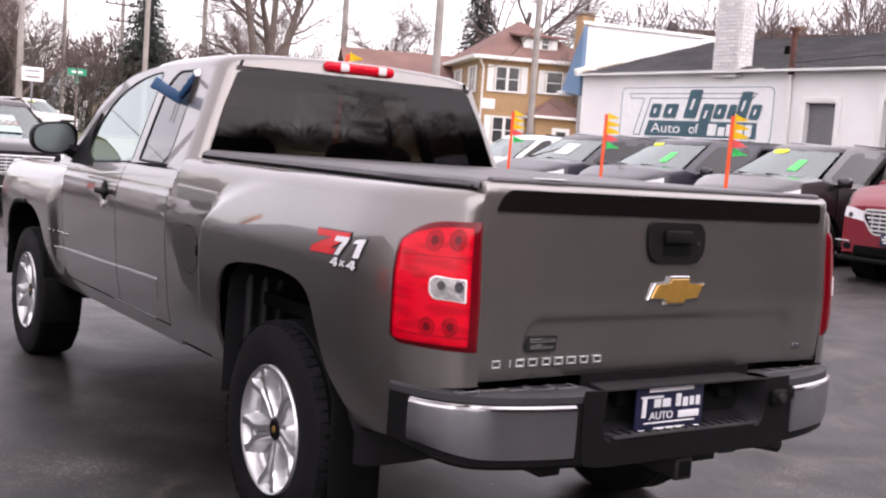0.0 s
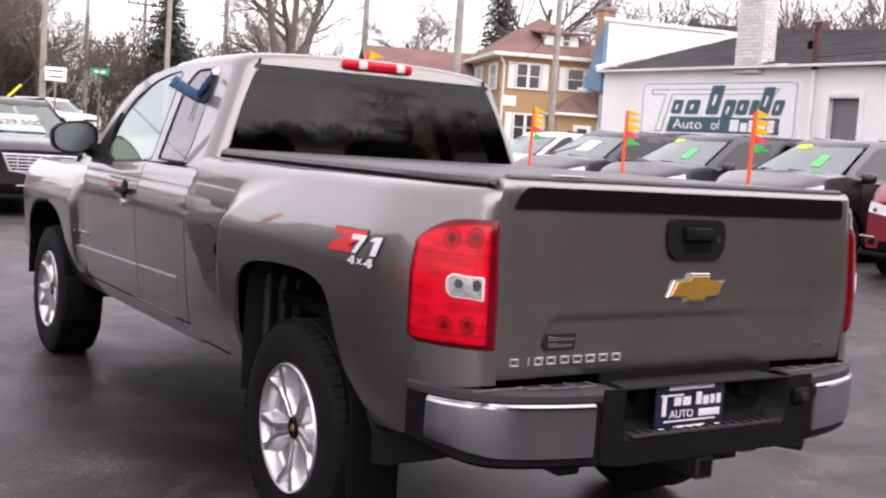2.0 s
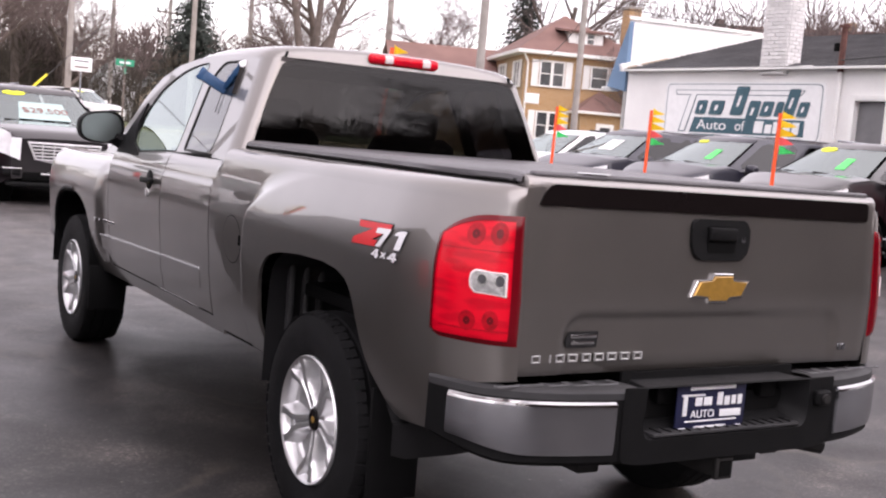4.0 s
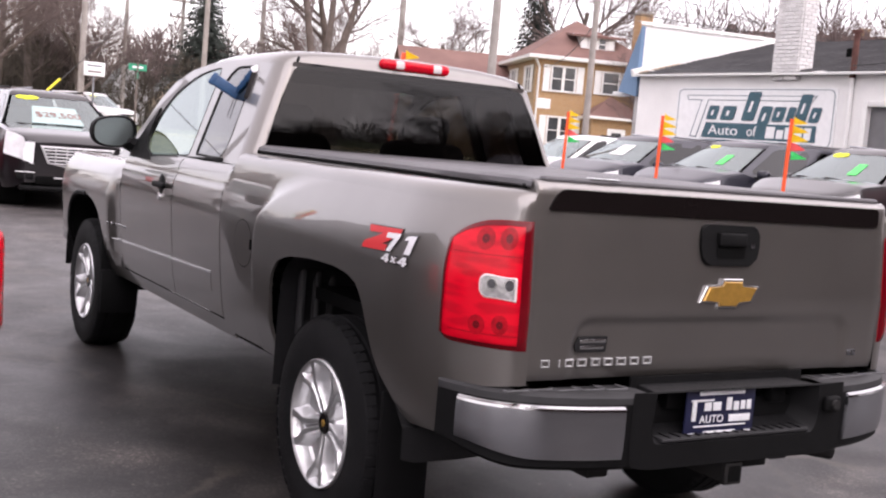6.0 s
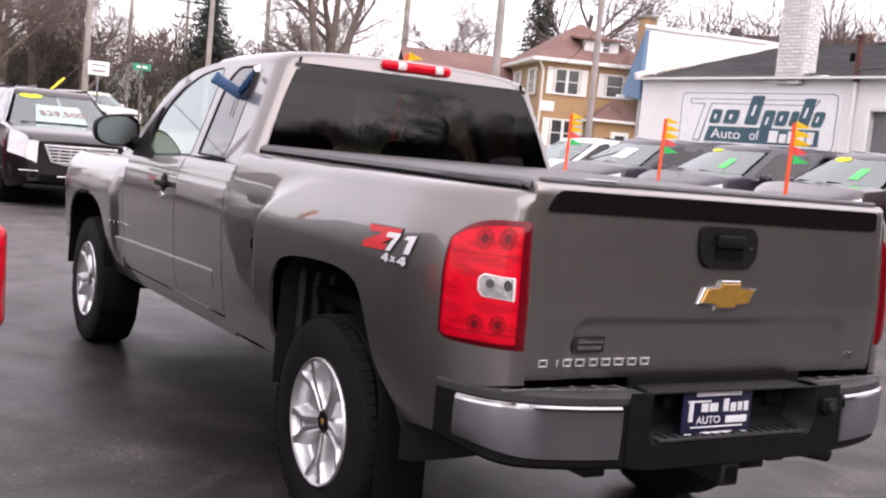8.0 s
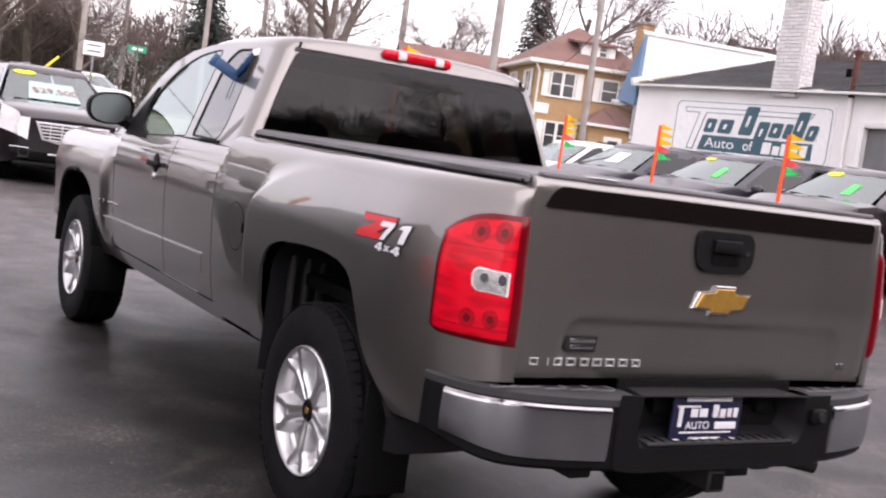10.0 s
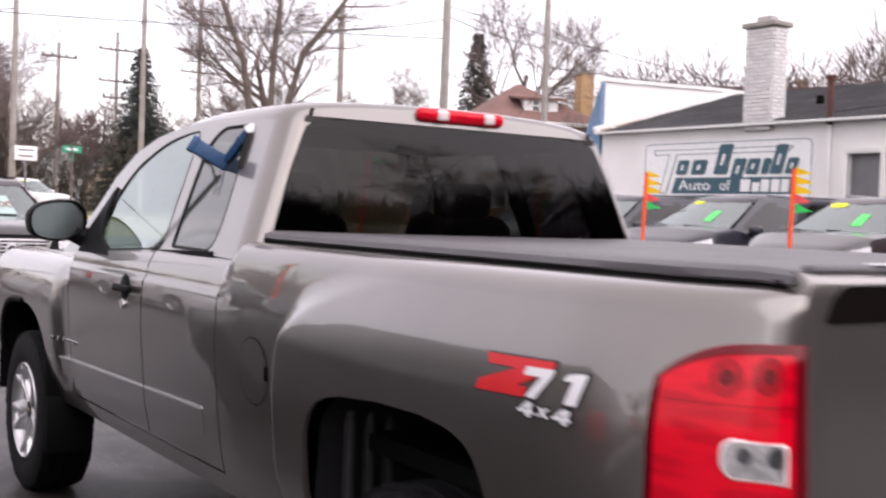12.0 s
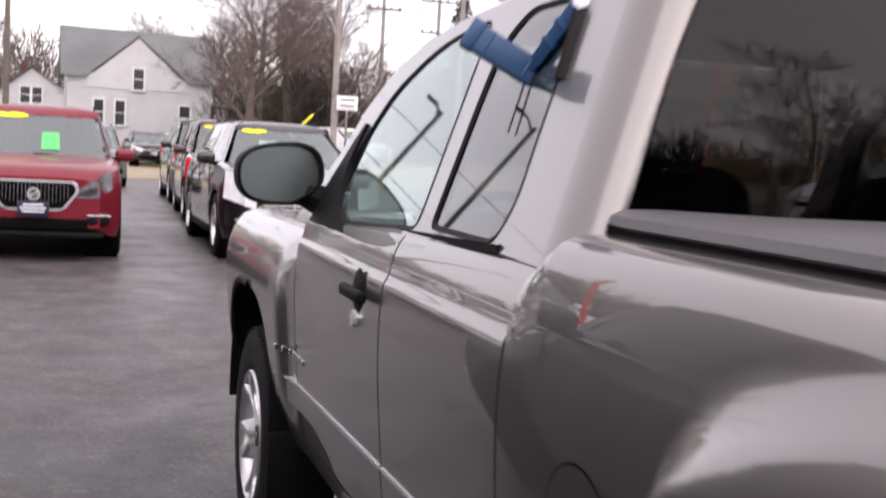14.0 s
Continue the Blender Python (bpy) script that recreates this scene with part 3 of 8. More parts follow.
RAIL = ((0.003, 1.336), (0.010, 1.350), (0.022, 1.362), (0.040, 1.370), (0.062, 1.374), (0.125, 1.377), (0.140, 1.368), (0.150, 1.30))
BED_YS = [-0.62 - 0.492 * math.sin(math.pi / 2 * k / 22) for k in range(23)] + [-0.15 - 0.549 * math.cos(math.pi * k / 56) for k in range(13, 56)] + span(0.405, 0.70, 44) + span(0.72, 0.99, 8)
for side in (-1, 1):
    rail_ys = sorted(set(BED_YS))
    sheet = side_sheet(rail_ys, bed_low, lambda y: 1.322, bed_flank, 52, side, extra=RAIL)
    for v in sheet.verts:
        v.co.y += rear_lean(v.co.y, v.co.z)
    part("bed_side", sheet, M["taupe"], TRUCK)
    # wheel housing behind the opening
    for centre, name in ((REAR_AXLE, "rear_wheel_housing"), (FRONT_AXLE, "front_wheel_housing")):
        rows = []
        for k in range(41):
            if centre < 1:
                y = -0.148 - 0.546 * math.cos(math.pi * k / 40)
                z = rear_lip(y) or 0.5
            else:
                y = centre - 0.475 * math.cos(math.pi * k / 40)
                z = arch(y, centre, 0.4751, 0.50, 0.975, 2.8) or 0.5
            z = z if 0 < k < 40 else 0.45
            rib = 0.012 if k % 3 == 0 else 0.0
            rows.append([(side * (0.955 if centre < 1 else 0.97), y, z + 0.004), (side * 0.90, y, z - rib), (side * 0.72, y, z - rib), (side * 0.52, y, z)])
        part(name, grid(rows), M["grey_plastic"] if centre < 1 else M["plastic"], TRUCK)
        # near-black sheet for the shade deep inside the housing
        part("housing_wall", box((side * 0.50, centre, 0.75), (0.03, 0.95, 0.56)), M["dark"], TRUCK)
    # ribs of the liner ahead of the rear wheel
    for y, x in ((0.372, 0.80), (0.362, 0.87), (0.380, 0.73)):
        part("liner_rib", box((side * x, y, 0.76), (0.03, 0.035, 0.44), 0.012), M["liner"], TRUCK)

# bed floor and front wall
part("bed_floor", box((0, -0.05, 0.84), (1.62, 2.08, 0.05)), M["plastic"], TRUCK)
part("bed_front_wall", box((0, 0.97, 1.10), (1.66, 0.03, 0.56), 0.01), M["taupe"], TRUCK)

# fuel door with its finger notch
def fuel_patch(r0, r1, out, n=40, m=6):
    rows = []
    for k in range(n + 1):
        a = 2 * math.pi * k / n
        row = []
        for q in span(r0, r1, m):
            y, z = 0.80 + q * math.cos(a), 0.985 + q * math.sin(a)
            row.append((-(bed_flank(y, z) + out), y, z))
        rows.append(row)
    return grid(rows)


fuel = part("fuel_door", fuel_patch(0.001, 0.101, 0.0022), M["taupe"], TRUCK)
part("fuel_door_gap", fuel_patch(0.101, 0.1045, 0.0012, m=1), M["dark"], fuel)
part("finger_notch", box((-0.9675, 0.708, 0.99), (0.008, 0.020, 0.045), 0.004), M["dark"], fuel)


# ---- cab ----
def belt(y):
    return interp(y, [(0.9, 1.322), (1.3, 1.318), (2.3, 1.285), (3.1, 1.235)])


def sill(y):
    return 0.60


for side in (-1, 1):
    part("cab_corner", side_sheet(span(1.012, 1.125, 6), lambda y: 0.56, lambda y: 1.322, flank, 24, side, extra=((0.006, 1.336), (0.020, 1.348), (0.045, 1.354), (0.085, 1.356))), M["taupe"], TRUCK)
    rear_door = part("rear_access_door", side_sheet(span(1.135, 1.850, 16), sill, belt, flank, 110, side), M["taupe"], TRUCK)
    door = part("front_door", side_sheet(span(1.860, 2.835, 22), sill, belt, flank, 110, side), M["taupe"], TRUCK)
    part("rocker", side_sheet(span(1.012, 3.16, 40), lambda y: 0.525, lambda y: 0.592, flank, 4, side), M["taupe"], TRUCK)
    fy = span(2.845, 3.115, 12) + [FRONT_AXLE - 0.475 * math.cos(math.pi * k / 36) for k in range(1, 36)] + span(4.12, 4.52, 10)

    def nose(y, z):
        x = flank(y, z)
        return x - 0.16 * smooth(4.15, 4.56, y) ** 1.5

    shoulder = ((0.02, 1.165), (0.05, 1.195), (0.10, 1.215), (0.17, 1.225))
    part("front_fender", side_sheet(sorted(set(fy)), front_low, lambda y: 1.12, nose, 18, side, extra=shoulder), M["taupe"], TRUCK)
    # black lip round the front opening and the mud guards
    v, f = [], []
    lip = [Vector((side * 0.995, FRONT_AXLE - 0.478 * math.cos(math.pi * k / 30), (arch(FRONT_AXLE - 0.4779 * math.cos(math.pi * k / 30), FRONT_AXLE, 0.478, 0.50, 0.978, 2.8) or 0.5))) for k in range(14, 31)]
    lip = [Vector((side * (flank(p.y, p.z) - 0.004), p.y, p.z)) for p in lip]
    tube_lists(v, f, lip, [0.017] * len(lip), 8)
    raw("fender_lip", v, f, M["plastic"], TRUCK, "black plastic fender lip")
    part("mud_flap", box((side * 0.845, -0.520, 0.44), (0.20, 0.015, 0.40), 0.006), M["plastic"], TRUCK, "black rubber mud flap")
    part("mud_flap", box((side * 0.865, 3.085, 0.415), (0.22, 0.02, 0.27), 0.006), M["plastic"], TRUCK, "black rubber mud flap")
    # bright side moulding, in two lengths
    for y0, y1, owner in ((1.262, 1.852, rear_door), (1.862, 3.07, door)):
        bright = side_sheet(span(y0, y1, 10), lambda y: 0.790 - 0.022 * (y - 1.26), lambda y: 0.798 - 0.022 * (y - 1.26), lambda y, z: flank(y, z) + 0.0042, 3, side)
        part("bright_strip", bright, M["bright_trim"], owner, "thin bright chrome strip")
        pad = side_sheet(span(y0, y1, 10), lambda y: 0.700 - 0.015 * (y - 1.26), lambda y: 0.785 - 0.022 * (y - 1.26), lambda y, z: flank(y, z) + 0.0022, 4, side)
        part("side_moulding", pad, M["taupe"], owner)
    # door handle, key cup and key hole
    handle = part("door_handle", box((side * 0.978, 2.03, 1.148), (0.024, 0.190, 0.030), 0.010, 3), M["plastic"], door, "black door handle")
    part("handle_cup", lathe([(0.0, side * 0.9615), (0.045, side * 0.9605), (0.055, side * 0.955)], 24, "x", (0, 2.05, 1.150)), M["plastic"], handle)
    part("key_cylinder", lathe([(0.0, side * 0.970), (0.019, side * 0.969), (0.022, side * 0.952)], 16, "x", (0, 2.06, 1.085)), M["bright_trim"], door)
    # small bright badge on the door
    for k in range(7):
        part("badge_bar", box((side * (flank(3.02 - 0.047 * k, 0.845) + 0.002), 3.02 - 0.047 * k, 0.845), (0.006, 0.030, 0.018), 0.002), M["chrome"], door)
    part("belt_seal", side_sheet(span(1.31, 2.70, 20), lambda y: belt(y) - 0.004, lambda y: belt(y) + 0.012, lambda y, z: 0.903, 2, side), M["plastic"], door,
         "black rubber belt seal")


# ---- upper cab ----
def lean(z):
    """Half width of the upper cab at height z."""
    return 0.902 - 0.372 * (z - 1.31)


def rounded(corners, r=0.05, n=5):
    """An outline with its corners rounded."""
    out = []
    for i, c in enumerate(corners):
        c = Vector(c)
        rr = r[i] if isinstance(r, (list, tuple)) else r
        a, b = Vector(corners[i - 1]), Vector(corners[(i + 1) % len(corners)])
        da, db = (a - c), (b - c)
        d = min(rr, da.length * 0.45, db.length * 0.45)
        p0, p1 = c + da.normalized() * d, c + db.normalized() * d
        for k in range(n + 1):
            t = k / n
            out.append(p0 * (1 - t) ** 2 + c * 2 * t * (1 - t) + p1 * t ** 2)
    return out


def holed(outer, holes, put):
    """A flat panel with openings; put maps (u, v) to space."""
    bm = bmesh.new()
    edges = []
    for loop in [outer] + holes:
        vs = [bm.verts.new((p[0], p[1], 0)) for p in loop]
        edges += [bm.edges.new((vs[i], vs[(i + 1) % len(vs)])) for i in range(len(vs))]
    bmesh.ops.triangle_fill(bm, use_beauty=True, use_dissolve=False, edges=edges)
    for v in bm.verts:
        v.co = put(v.co.x, v.co.y)
    return bm


def thicken(loop, put, put_in):
    """The reveal of an opening between two surfaces."""
    rows = [[put(p[0], p[1]), put_in(p[0], p[1])] for p in loop]
    return grid(rows + rows[:1])


def inset(loop, d):
    c = sum((Vector(p) for p in loop), Vector((0, 0))) / len(loop)
    return [Vector(p) + (c - Vector(p)).normalized() * d for p in loop]


front_window = rounded([(2.665, 1.268), (2.615, 1.45), (2.48, 1.635), (2.22, 1.742), (2.00, 1.776), (1.868, 1.783), (1.805, 1.316)], [0.04, 0.12, 0.16, 0.16, 0.10, 0.03, 0.04])
rear_window_side = rounded([(1.715, 1.325), (1.742, 1.60), (1.742, 1.715), (1.650, 1.786), (1.400, 1.788), (1.368, 1.765), (1.360, 1.60), (1.322, 1.40), (1.355, 1.322)],
                           [0.03, 0.1, 0.09, 0.10, 0.03, 0.03, 0.1, 0.06, 0.05])
cab_outline = [(1.125, 1.31), (1.15, 1.45), (1.185, 1.62), (1.215, 1.792), (1.5, 1.820), (1.85, 1.818), (2.08, 1.806), (2.34, 1.772), (2.556, 1.703), (2.70, 1.600),
               (2.80, 1.465), (2.92, 1.355), (3.06, 1.245), (2.9, 1.245), (2.3, 1.285), (1.3, 1.315)]
for side in (-1, 1):
    put = lambda u, v, s=side: Vector((s * lean(v), u, v))
    put_in = lambda u, v, s=side: Vector((s * (lean(v) - 0.022), u, v))
    shell = part("cab_side", holed(cab_outline, [front_window, rear_window_side], put), M["taupe"], TRUCK, angle=20)
    for loop, name, glass_mat in ((front_window, "front_side_window", M["clear"]), (rear_window_side, "rear_side_window", M["tinted"])):
        part("window_seal", thicken(loop, lambda u, v, s=side: Vector((s * (lean(v) + 0.002), u, v)), put_in), M["plastic"], shell, "black rubber window seal")
        ring = [loop, inset(loop, 0.012)]
        rows = [[Vector((side * (lean(a[1]) + 0.0025), a[0], a[1])), Vector((side * (lean(b[1]) - 0.003), b[0], b[1]))] for a, b in zip(*ring)]
        part("window_rubber", grid(rows + rows[:1]), M["plastic"], shell, "black rubber window edge")
        bm = bmesh.new()
        bm.faces.new([bm.verts.new((side * (lean(p[1]) - 0.005), p[0], p[1])) for p in loop])
        pane = part(name, bm, glass_mat, shell)
        pane.visible_shadow = False
    # division bar and the black sail behind the mirror
    part("door_sail", prism([(2.36, 1.262), (2.80, 1.262), (2.77, 1.36), (2.655, 1.50), (2.605, 1.555), (2.590, 1.550), (2.610, 1.45), (2.585, 1.375), (2.54, 1.325), (2.44, 1.298)], 0.016,
                            Matrix(((0, -0.372 * side, side, side * 1.384), (1, 0, 0, 0), (0, 1, 0, 0), (0, 0, 0, 1)))), M["plastic"], shell, "black mirror sail panel")

# corner columns behind the side windows, the rear panel and its glass
def back(z):
    return 1.03 + 0.19 * (z - 1.31)


for side in (-1, 1):
    rows = []
    for k in range(9):
        a = math.pi / 2 * k / 8
        rows.append([])
        for z in span(1.305, 1.800, 8):
            r = 0.060 + 0.012 * smooth(1.5, 1.8, z)
            edge_y = interp(z, [(1.31, 1.125), (1.45, 1.15), (1.62, 1.185), (1.800, 1.220)])
            x = lean(z) - r + r * math.cos(a)
            y = edge_y - (edge_y - back(z)) * math.sin(a)
            rows[-1].append((side * x, y, z))
    part("rear_corner_column", grid(rows), M["taupe"], TRUCK)


def rear_half(z):
    return lean(z) - 0.060 - 0.012 * smooth(1.5, 1.8, z)


outer = [(-rear_half(1.305), 1.305)] + [(-rear_half(z), z) for z in span(1.36, 1.822, 6)] + [(rear_half(z), z) for z in span(1.822, 1.305, 7)]
hole = rounded([(-0.812, 1.360), (-0.712, 1.640), (-0.642, 1.790), (-0.40, 1.806), (0.40, 1.806), (0.642, 1.790), (0.712, 1.640), (0.812, 1.360)], [0.04, 0.1, 0.04, 0.05, 0.05, 0.04, 0.1, 0.04])
part("cab_rear_panel", holed(outer, [hole], lambda u, v: Vector((u, back(v), v))), M["taupe"], TRUCK, angle=20)


def glass_y(u, v):
    """The rear glass bows out between its edges."""
    return back(v) + 0.006 - 0.018 * max(0.0, 1 - (u / 0.80) ** 2) - 0.010 * max(0.0, 1 - ((v - 1.583) / 0.223) ** 2)


def glass_half(v):
    return interp(v, [(1.360, 0.800), (1.372, 0.808), (1.640, 0.712), (1.780, 0.648), (1.806, 0.60)])


rear_glass = part("rear_window", grid([[(u * glass_half(v), glass_y(u * glass_half(v), v), v) for u in span(-1, 1, 24)] for v in span(1.360, 1.805, 14)]), M["privacy"], TRUCK, "dark privacy-tinted rear window")
part("rear_window_seal", thicken(hole, lambda u, v: Vector((u, back(v) - 0.003, v)), lambda u, v: Vector((u * 0.985, back(v) + 0.010, v))), M["plastic"], rear_glass)

# roof with rounded edges
roof_rows = []
for y, drop, tuck in ((1.120, 0.062, 0.066), (1.124, 0.045, 0.055), (1.14, 0.024, 0.033), (1.18, 0.010, 0.008), (1.26, 0.003, 0.0), (1.5, 0.0, 0.0), (1.8, 0.004, 0.0), (2.05, 0.020, 0.0),
                      (2.2, 0.040, 0.005), (2.40, 0.080, 0.01)):
    half = []
    edge = lean(1.792) - tuck
    for x, z in ((edge, 1.786), (edge - 0.006, 1.812), (edge - 0.022, 1.834), (edge - 0.055, 1.854), (edge - 0.14, 1.872), (0.40, 1.886), (0.2, 1.894), (0.0, 1.896)):
        half.append((x, max(z - drop, 1.72 if y > 2 else 1.786) if x > 0.5 else z - drop))
    row = [(-x, y, z) for x, z in half] + [(x, y, z) for x, z in half[-2::-1]]
    if not roof_rows:
        roof_rows.append([(p[0], 1.1285, 1.806) for p in row])
        roof_rows.append([(p[0], 1.1120, 1.808) for p in row])
    roof_rows.append(row)
part("roof", grid(roof_rows), M["taupe"], TRUCK)
part("rear_header", box((0, 1.147, 1.815), (1.24, 0.02, 0.03), 0.006), M["taupe"], TRUCK)
for side in (-1, 1):
    part("roof_joint", box((side * 0.632, 1.124, 1.815), (0.010, 0.016, 0.042), 0.003, m=pose(0, 0, 0, 0, side * -16, 0)), M["plastic"], TRUCK, "dark roof joint seal")

# high brake lamp
lamp = part("high_brake_lamp", box((-0.008, 1.120, 1.850), (0.392, 0.05, 0.050), 0.022, 4), M["red_lens"], TRUCK, "red high-mounted brake lamp")
for x in (-0.100, 0.112):
    part("cargo_lamp", box((x, 1.114, 1.850), (0.050, 0.046, 0.040), 0.010, 3), M["clear_rim"], lamp, "clear cargo lamp")

# windscreen and its pillars
ws = [[(-0.87, 3.05, 1.25), (-0.45, 3.16, 1.262), (0, 3.20, 1.265), (0.45, 3.16, 1.262), (0.87, 3.05, 1.25)],
      [(-0.80, 2.70, 1.57), (-0.4, 2.80, 1.585), (0, 2.83, 1.59), (0.4, 2.80, 1.585), (0.80, 2.70, 1.57)],
      [(-0.72, 2.33, 1.765), (-0.4, 2.40, 1.795), (0, 2.415, 1.806), (0.4, 2.40, 1.795), (0.72, 2.33, 1.765)]]
part("windscreen", grid(ws), M["clear"], TRUCK).visible_shadow = False

# bonnet, cowl, front
bonnet = []
for y, z in ((2.98, 1.235), (3.15, 1.245), (3.6, 1.240), (4.0, 1.215), (4.35, 1.160), (4.50, 1.10), (4.555, 1.02)):
    w = 0.785 - 0.10 * smooth(4.2, 4.56, y)
    bonnet.append([(-w, y, z - 0.012), (-w * 0.8, y, z + 0.012), (-w * 0.4, y + 0.03, z + 0.032), (0, y + 0.04, z + 0.036), (w * 0.4, y + 0.03, z + 0.032), (w * 0.8, y, z + 0.012), (w, y, z - 0.012)])
part("bonnet", grid(bonnet), M["taupe"], TRUCK)
part("cowl", box((0, 3.02, 1.205), (1.66, 0.20, 0.05), 0.01), M["plastic"], TRUCK)
part("grille", box((0, 4.57, 0.93), (1.10, 0.06, 0.30), 0.02), M["plastic"], TRUCK)
part("grille_bar", box((0, 4.605, 0.94), (1.10, 0.03, 0.05), 0.012), M["chrome"], TRUCK)
for side in (-1, 1):
    part("headlamp", box((side * 0.70, 4.53, 0.95), (0.28, 0.12, 0.30), 0.03), M["headlamp"], TRUCK)
part("front_bumper", box((0, 4.60, 0.66), (1.74, 0.18, 0.22), 0.05, 3), M["chrome"], TRUCK)
part("front_valance", box((0, 4.52, 0.50), (1.70, 0.16, 0.16), 0.04), M["plastic"], TRUCK)

# cab inside
part("cab_floor", box((0, 2.05, 0.66), (1.72, 2.0, 0.12)), M["dark"], TRUCK)
part("firewall", box((0, 2.98, 0.95), (1.70, 0.06, 0.60)), M["dark"], TRUCK)
dash = part("dashboard", box((0, 2.78, 1.17), (1.66, 0.40, 0.20), 0.07, 3), M["grey_plastic"], TRUCK, "dark grey dashboard")
part("instrument_hood", box((-0.42, 2.66, 1.285), (0.42, 0.20, 0.07), 0.03, 3), M["grey_plastic"], dash)
wheel_bm = bmesh.new()
rows = []
for k in range(33):
    a = 2 * math.pi * (k % 32) / 32
    rows.append([(0.19 * math.cos(a) + 0.016 * math.cos(b) * math.cos(a), 0.016 * math.sin(b), 0.19 * math.sin(a) + 0.016 * math.cos(b) * math.sin(a)) for b in span(0, 2 * math.pi, 8)])
wheel_bm.free()
wheel_bm = grid(rows)
bmesh.ops.transform(wheel_bm, matrix=pose(-0.42, 2.44, 1.20, -25, 0, 0), verts=wheel_bm.verts)
part("steering_wheel", wheel_bm, M["plastic"], TRUCK)
for x in (-0.42, 0.42):
    seat = part("front_seat", box((x, 2.02, 0.90), (0.54, 0.52, 0.26), 0.09, 3), M["seat"], TRUCK, "grey cloth front seat")
    part("backrest", box((x, 1.76, 1.19), (0.52, 0.18, 0.60), 0.08, 3, pose(0, 0, 0, 12, 0, 0)), M["seat"], seat)
    part("headrest", box((x, 1.70, 1.545), (0.28, 0.11, 0.17), 0.05, 3, pose(0, 0, 0, 12, 0, 0)), M["seat"], seat)
bench = part("rear_bench", box((0, 1.25, 1.02), (1.60, 0.18, 0.62), 0.06, 3), M["seat"], TRUCK, "grey cloth rear bench back")
part("roof_lining", box((0, 1.68, 1.775), (1.28, 1.0, 0.02), 0.005), M["seat"], TRUCK)

# door mirrors
for side in (-1, 1):
    def oval(k, kz, n=40):
        out = []
        for q in range(n):
            a = 2 * math.pi * q / n
            c, sn = math.cos(a), math.sin(a)
            x = 0.122 * k * math.copysign(abs(c) ** 0.72, c)
            z = 0.086 * kz * math.copysign(abs(sn) ** 0.80, sn)
            # the inner lower corner is cut off towards the arm
            x += side * 0.030 * smooth(-0.01, -0.08, z) * smooth(0.0, -0.10, side * x)
            out.append((x, z - 0.10 * side * x * smooth(0.0, 0.1, z)))
        return out

    rings = []
    for yy, k in ((2.790, 0.95), (2.786, 1.0), (2.790, 1.05), (2.815, 1.09), (2.855, 1.07), (2.895, 0.96), (2.922, 0.74), (2.934, 0.42), (2.937, 0.05)):
        rings.append([(side * 1.020 + p[0], yy, 1.397 + p[1]) for p in oval(k, k)])
    rows = [[r[q] for r in rings] for q in range(40)]
    shell = part("door_mirror", grid(rows + rows[:1]), M["plastic"], TRUCK, "black oval door mirror")
    face = bmesh.new()
    face.faces.new([face.verts.new((side * 1.020 + p[0], 2.797 - side * p[0] * 0.10, 1.397 + p[1])) for p in oval(0.97, 0.97)])
    part("mirror_glass", face, M["mirror"], shell, "mirror glass")
    arm_rows = []
    for x, y, z, up, down, deep in ((0.985, 2.860, 1.360, 0.035, 0.045, 0.040), (0.945, 2.850, 1.345, 0.040, 0.045, 0.045), (0.915, 2.830, 1.330, 0.042, 0.048, 0.055), (0.872, 2.790, 1.322, 0.042, 0.050, 0.065)):
        arm_rows.append([(side * x, y + deep * c, z + (up if q > 0 else down) * q) for c, q in ((-0.7, -0.7), (-1, 0), (-0.7, 0.7), (0, 1), (0.7, 0.7), (1, 0), (0.7, -0.7), (0, -1), (-0.7, -0.7))])
    part("mirror_arm", grid(arm_rows), M["plastic"], shell)

# ---- tonneau cover ----
cover_rows = []
for y in span(-1.066, 1.035, 26):
    sag = 0.006 * math.sin(y * 9.0) + 0.004 * math.sin(y * 23.0)
    row = []
    for x, z in ((0.836, 1.383), (0.843, 1.388), (0.838, 1.402), (0.818, 1.411), (0.76, 1.413), (0.55, 1.410 + sag * 0.3), (0.25, 1.408 + sag * 0.5), (0.0, 1.408 + sag * 0.5)):
        row.append((min(x, max(0.797 + (x - 0.838) * 0.6, bed_flank(y, 1.29) - 0.112 + (x - 0.838)), x if y > -0.6 else 0.838), z - 0.004 * smooth(-1.00, -1.066, y)))
    cover_rows.append([(-x, y, z) for x, z in row] + [(x, y, z) for x, z in row[-2::-1]])
cover = part("tonneau_cover", grid(cover_rows), M["vinyl"], TRUCK, "black vinyl roll-up tonneau cover")
for side in (-1, 1):
    rail_rows = []
    for y in span(-1.06, 1.03, 30):
        e = min(0.836, max(0.790, bed_flank(y, 1.29) - 0.118)) if y < -0.6 else 0.836
        wave = 0.003 * math.sin(y * 11.0) + 0.002 * math.sin(y * 27.0)
        rail_rows.append([(side * e, y, 1.355), (side * (e + 0.002), y, 1.372 + wave), (side * e, y, 1.389)])
    part("cover_rail", grid(rail_rows), M["dark"], cover)
part("cover_front_roll", box((0, 1.015, 1.392), (1.60, 0.05, 0.034), 0.012, 3), M["vinyl"], cover, "black vinyl front edge")
part("cover_rear_rail", box((0, -1.060, 1.409), (1.52, 0.035, 0.020), 0.009, 3), M["vinyl"], cover)
part("cover_label", box((-0.53, -1.066, 1.4205), (0.11, 0.028, 0.003), 0.001), M["print_white"], cover, "pale label on the cover's rear edge")


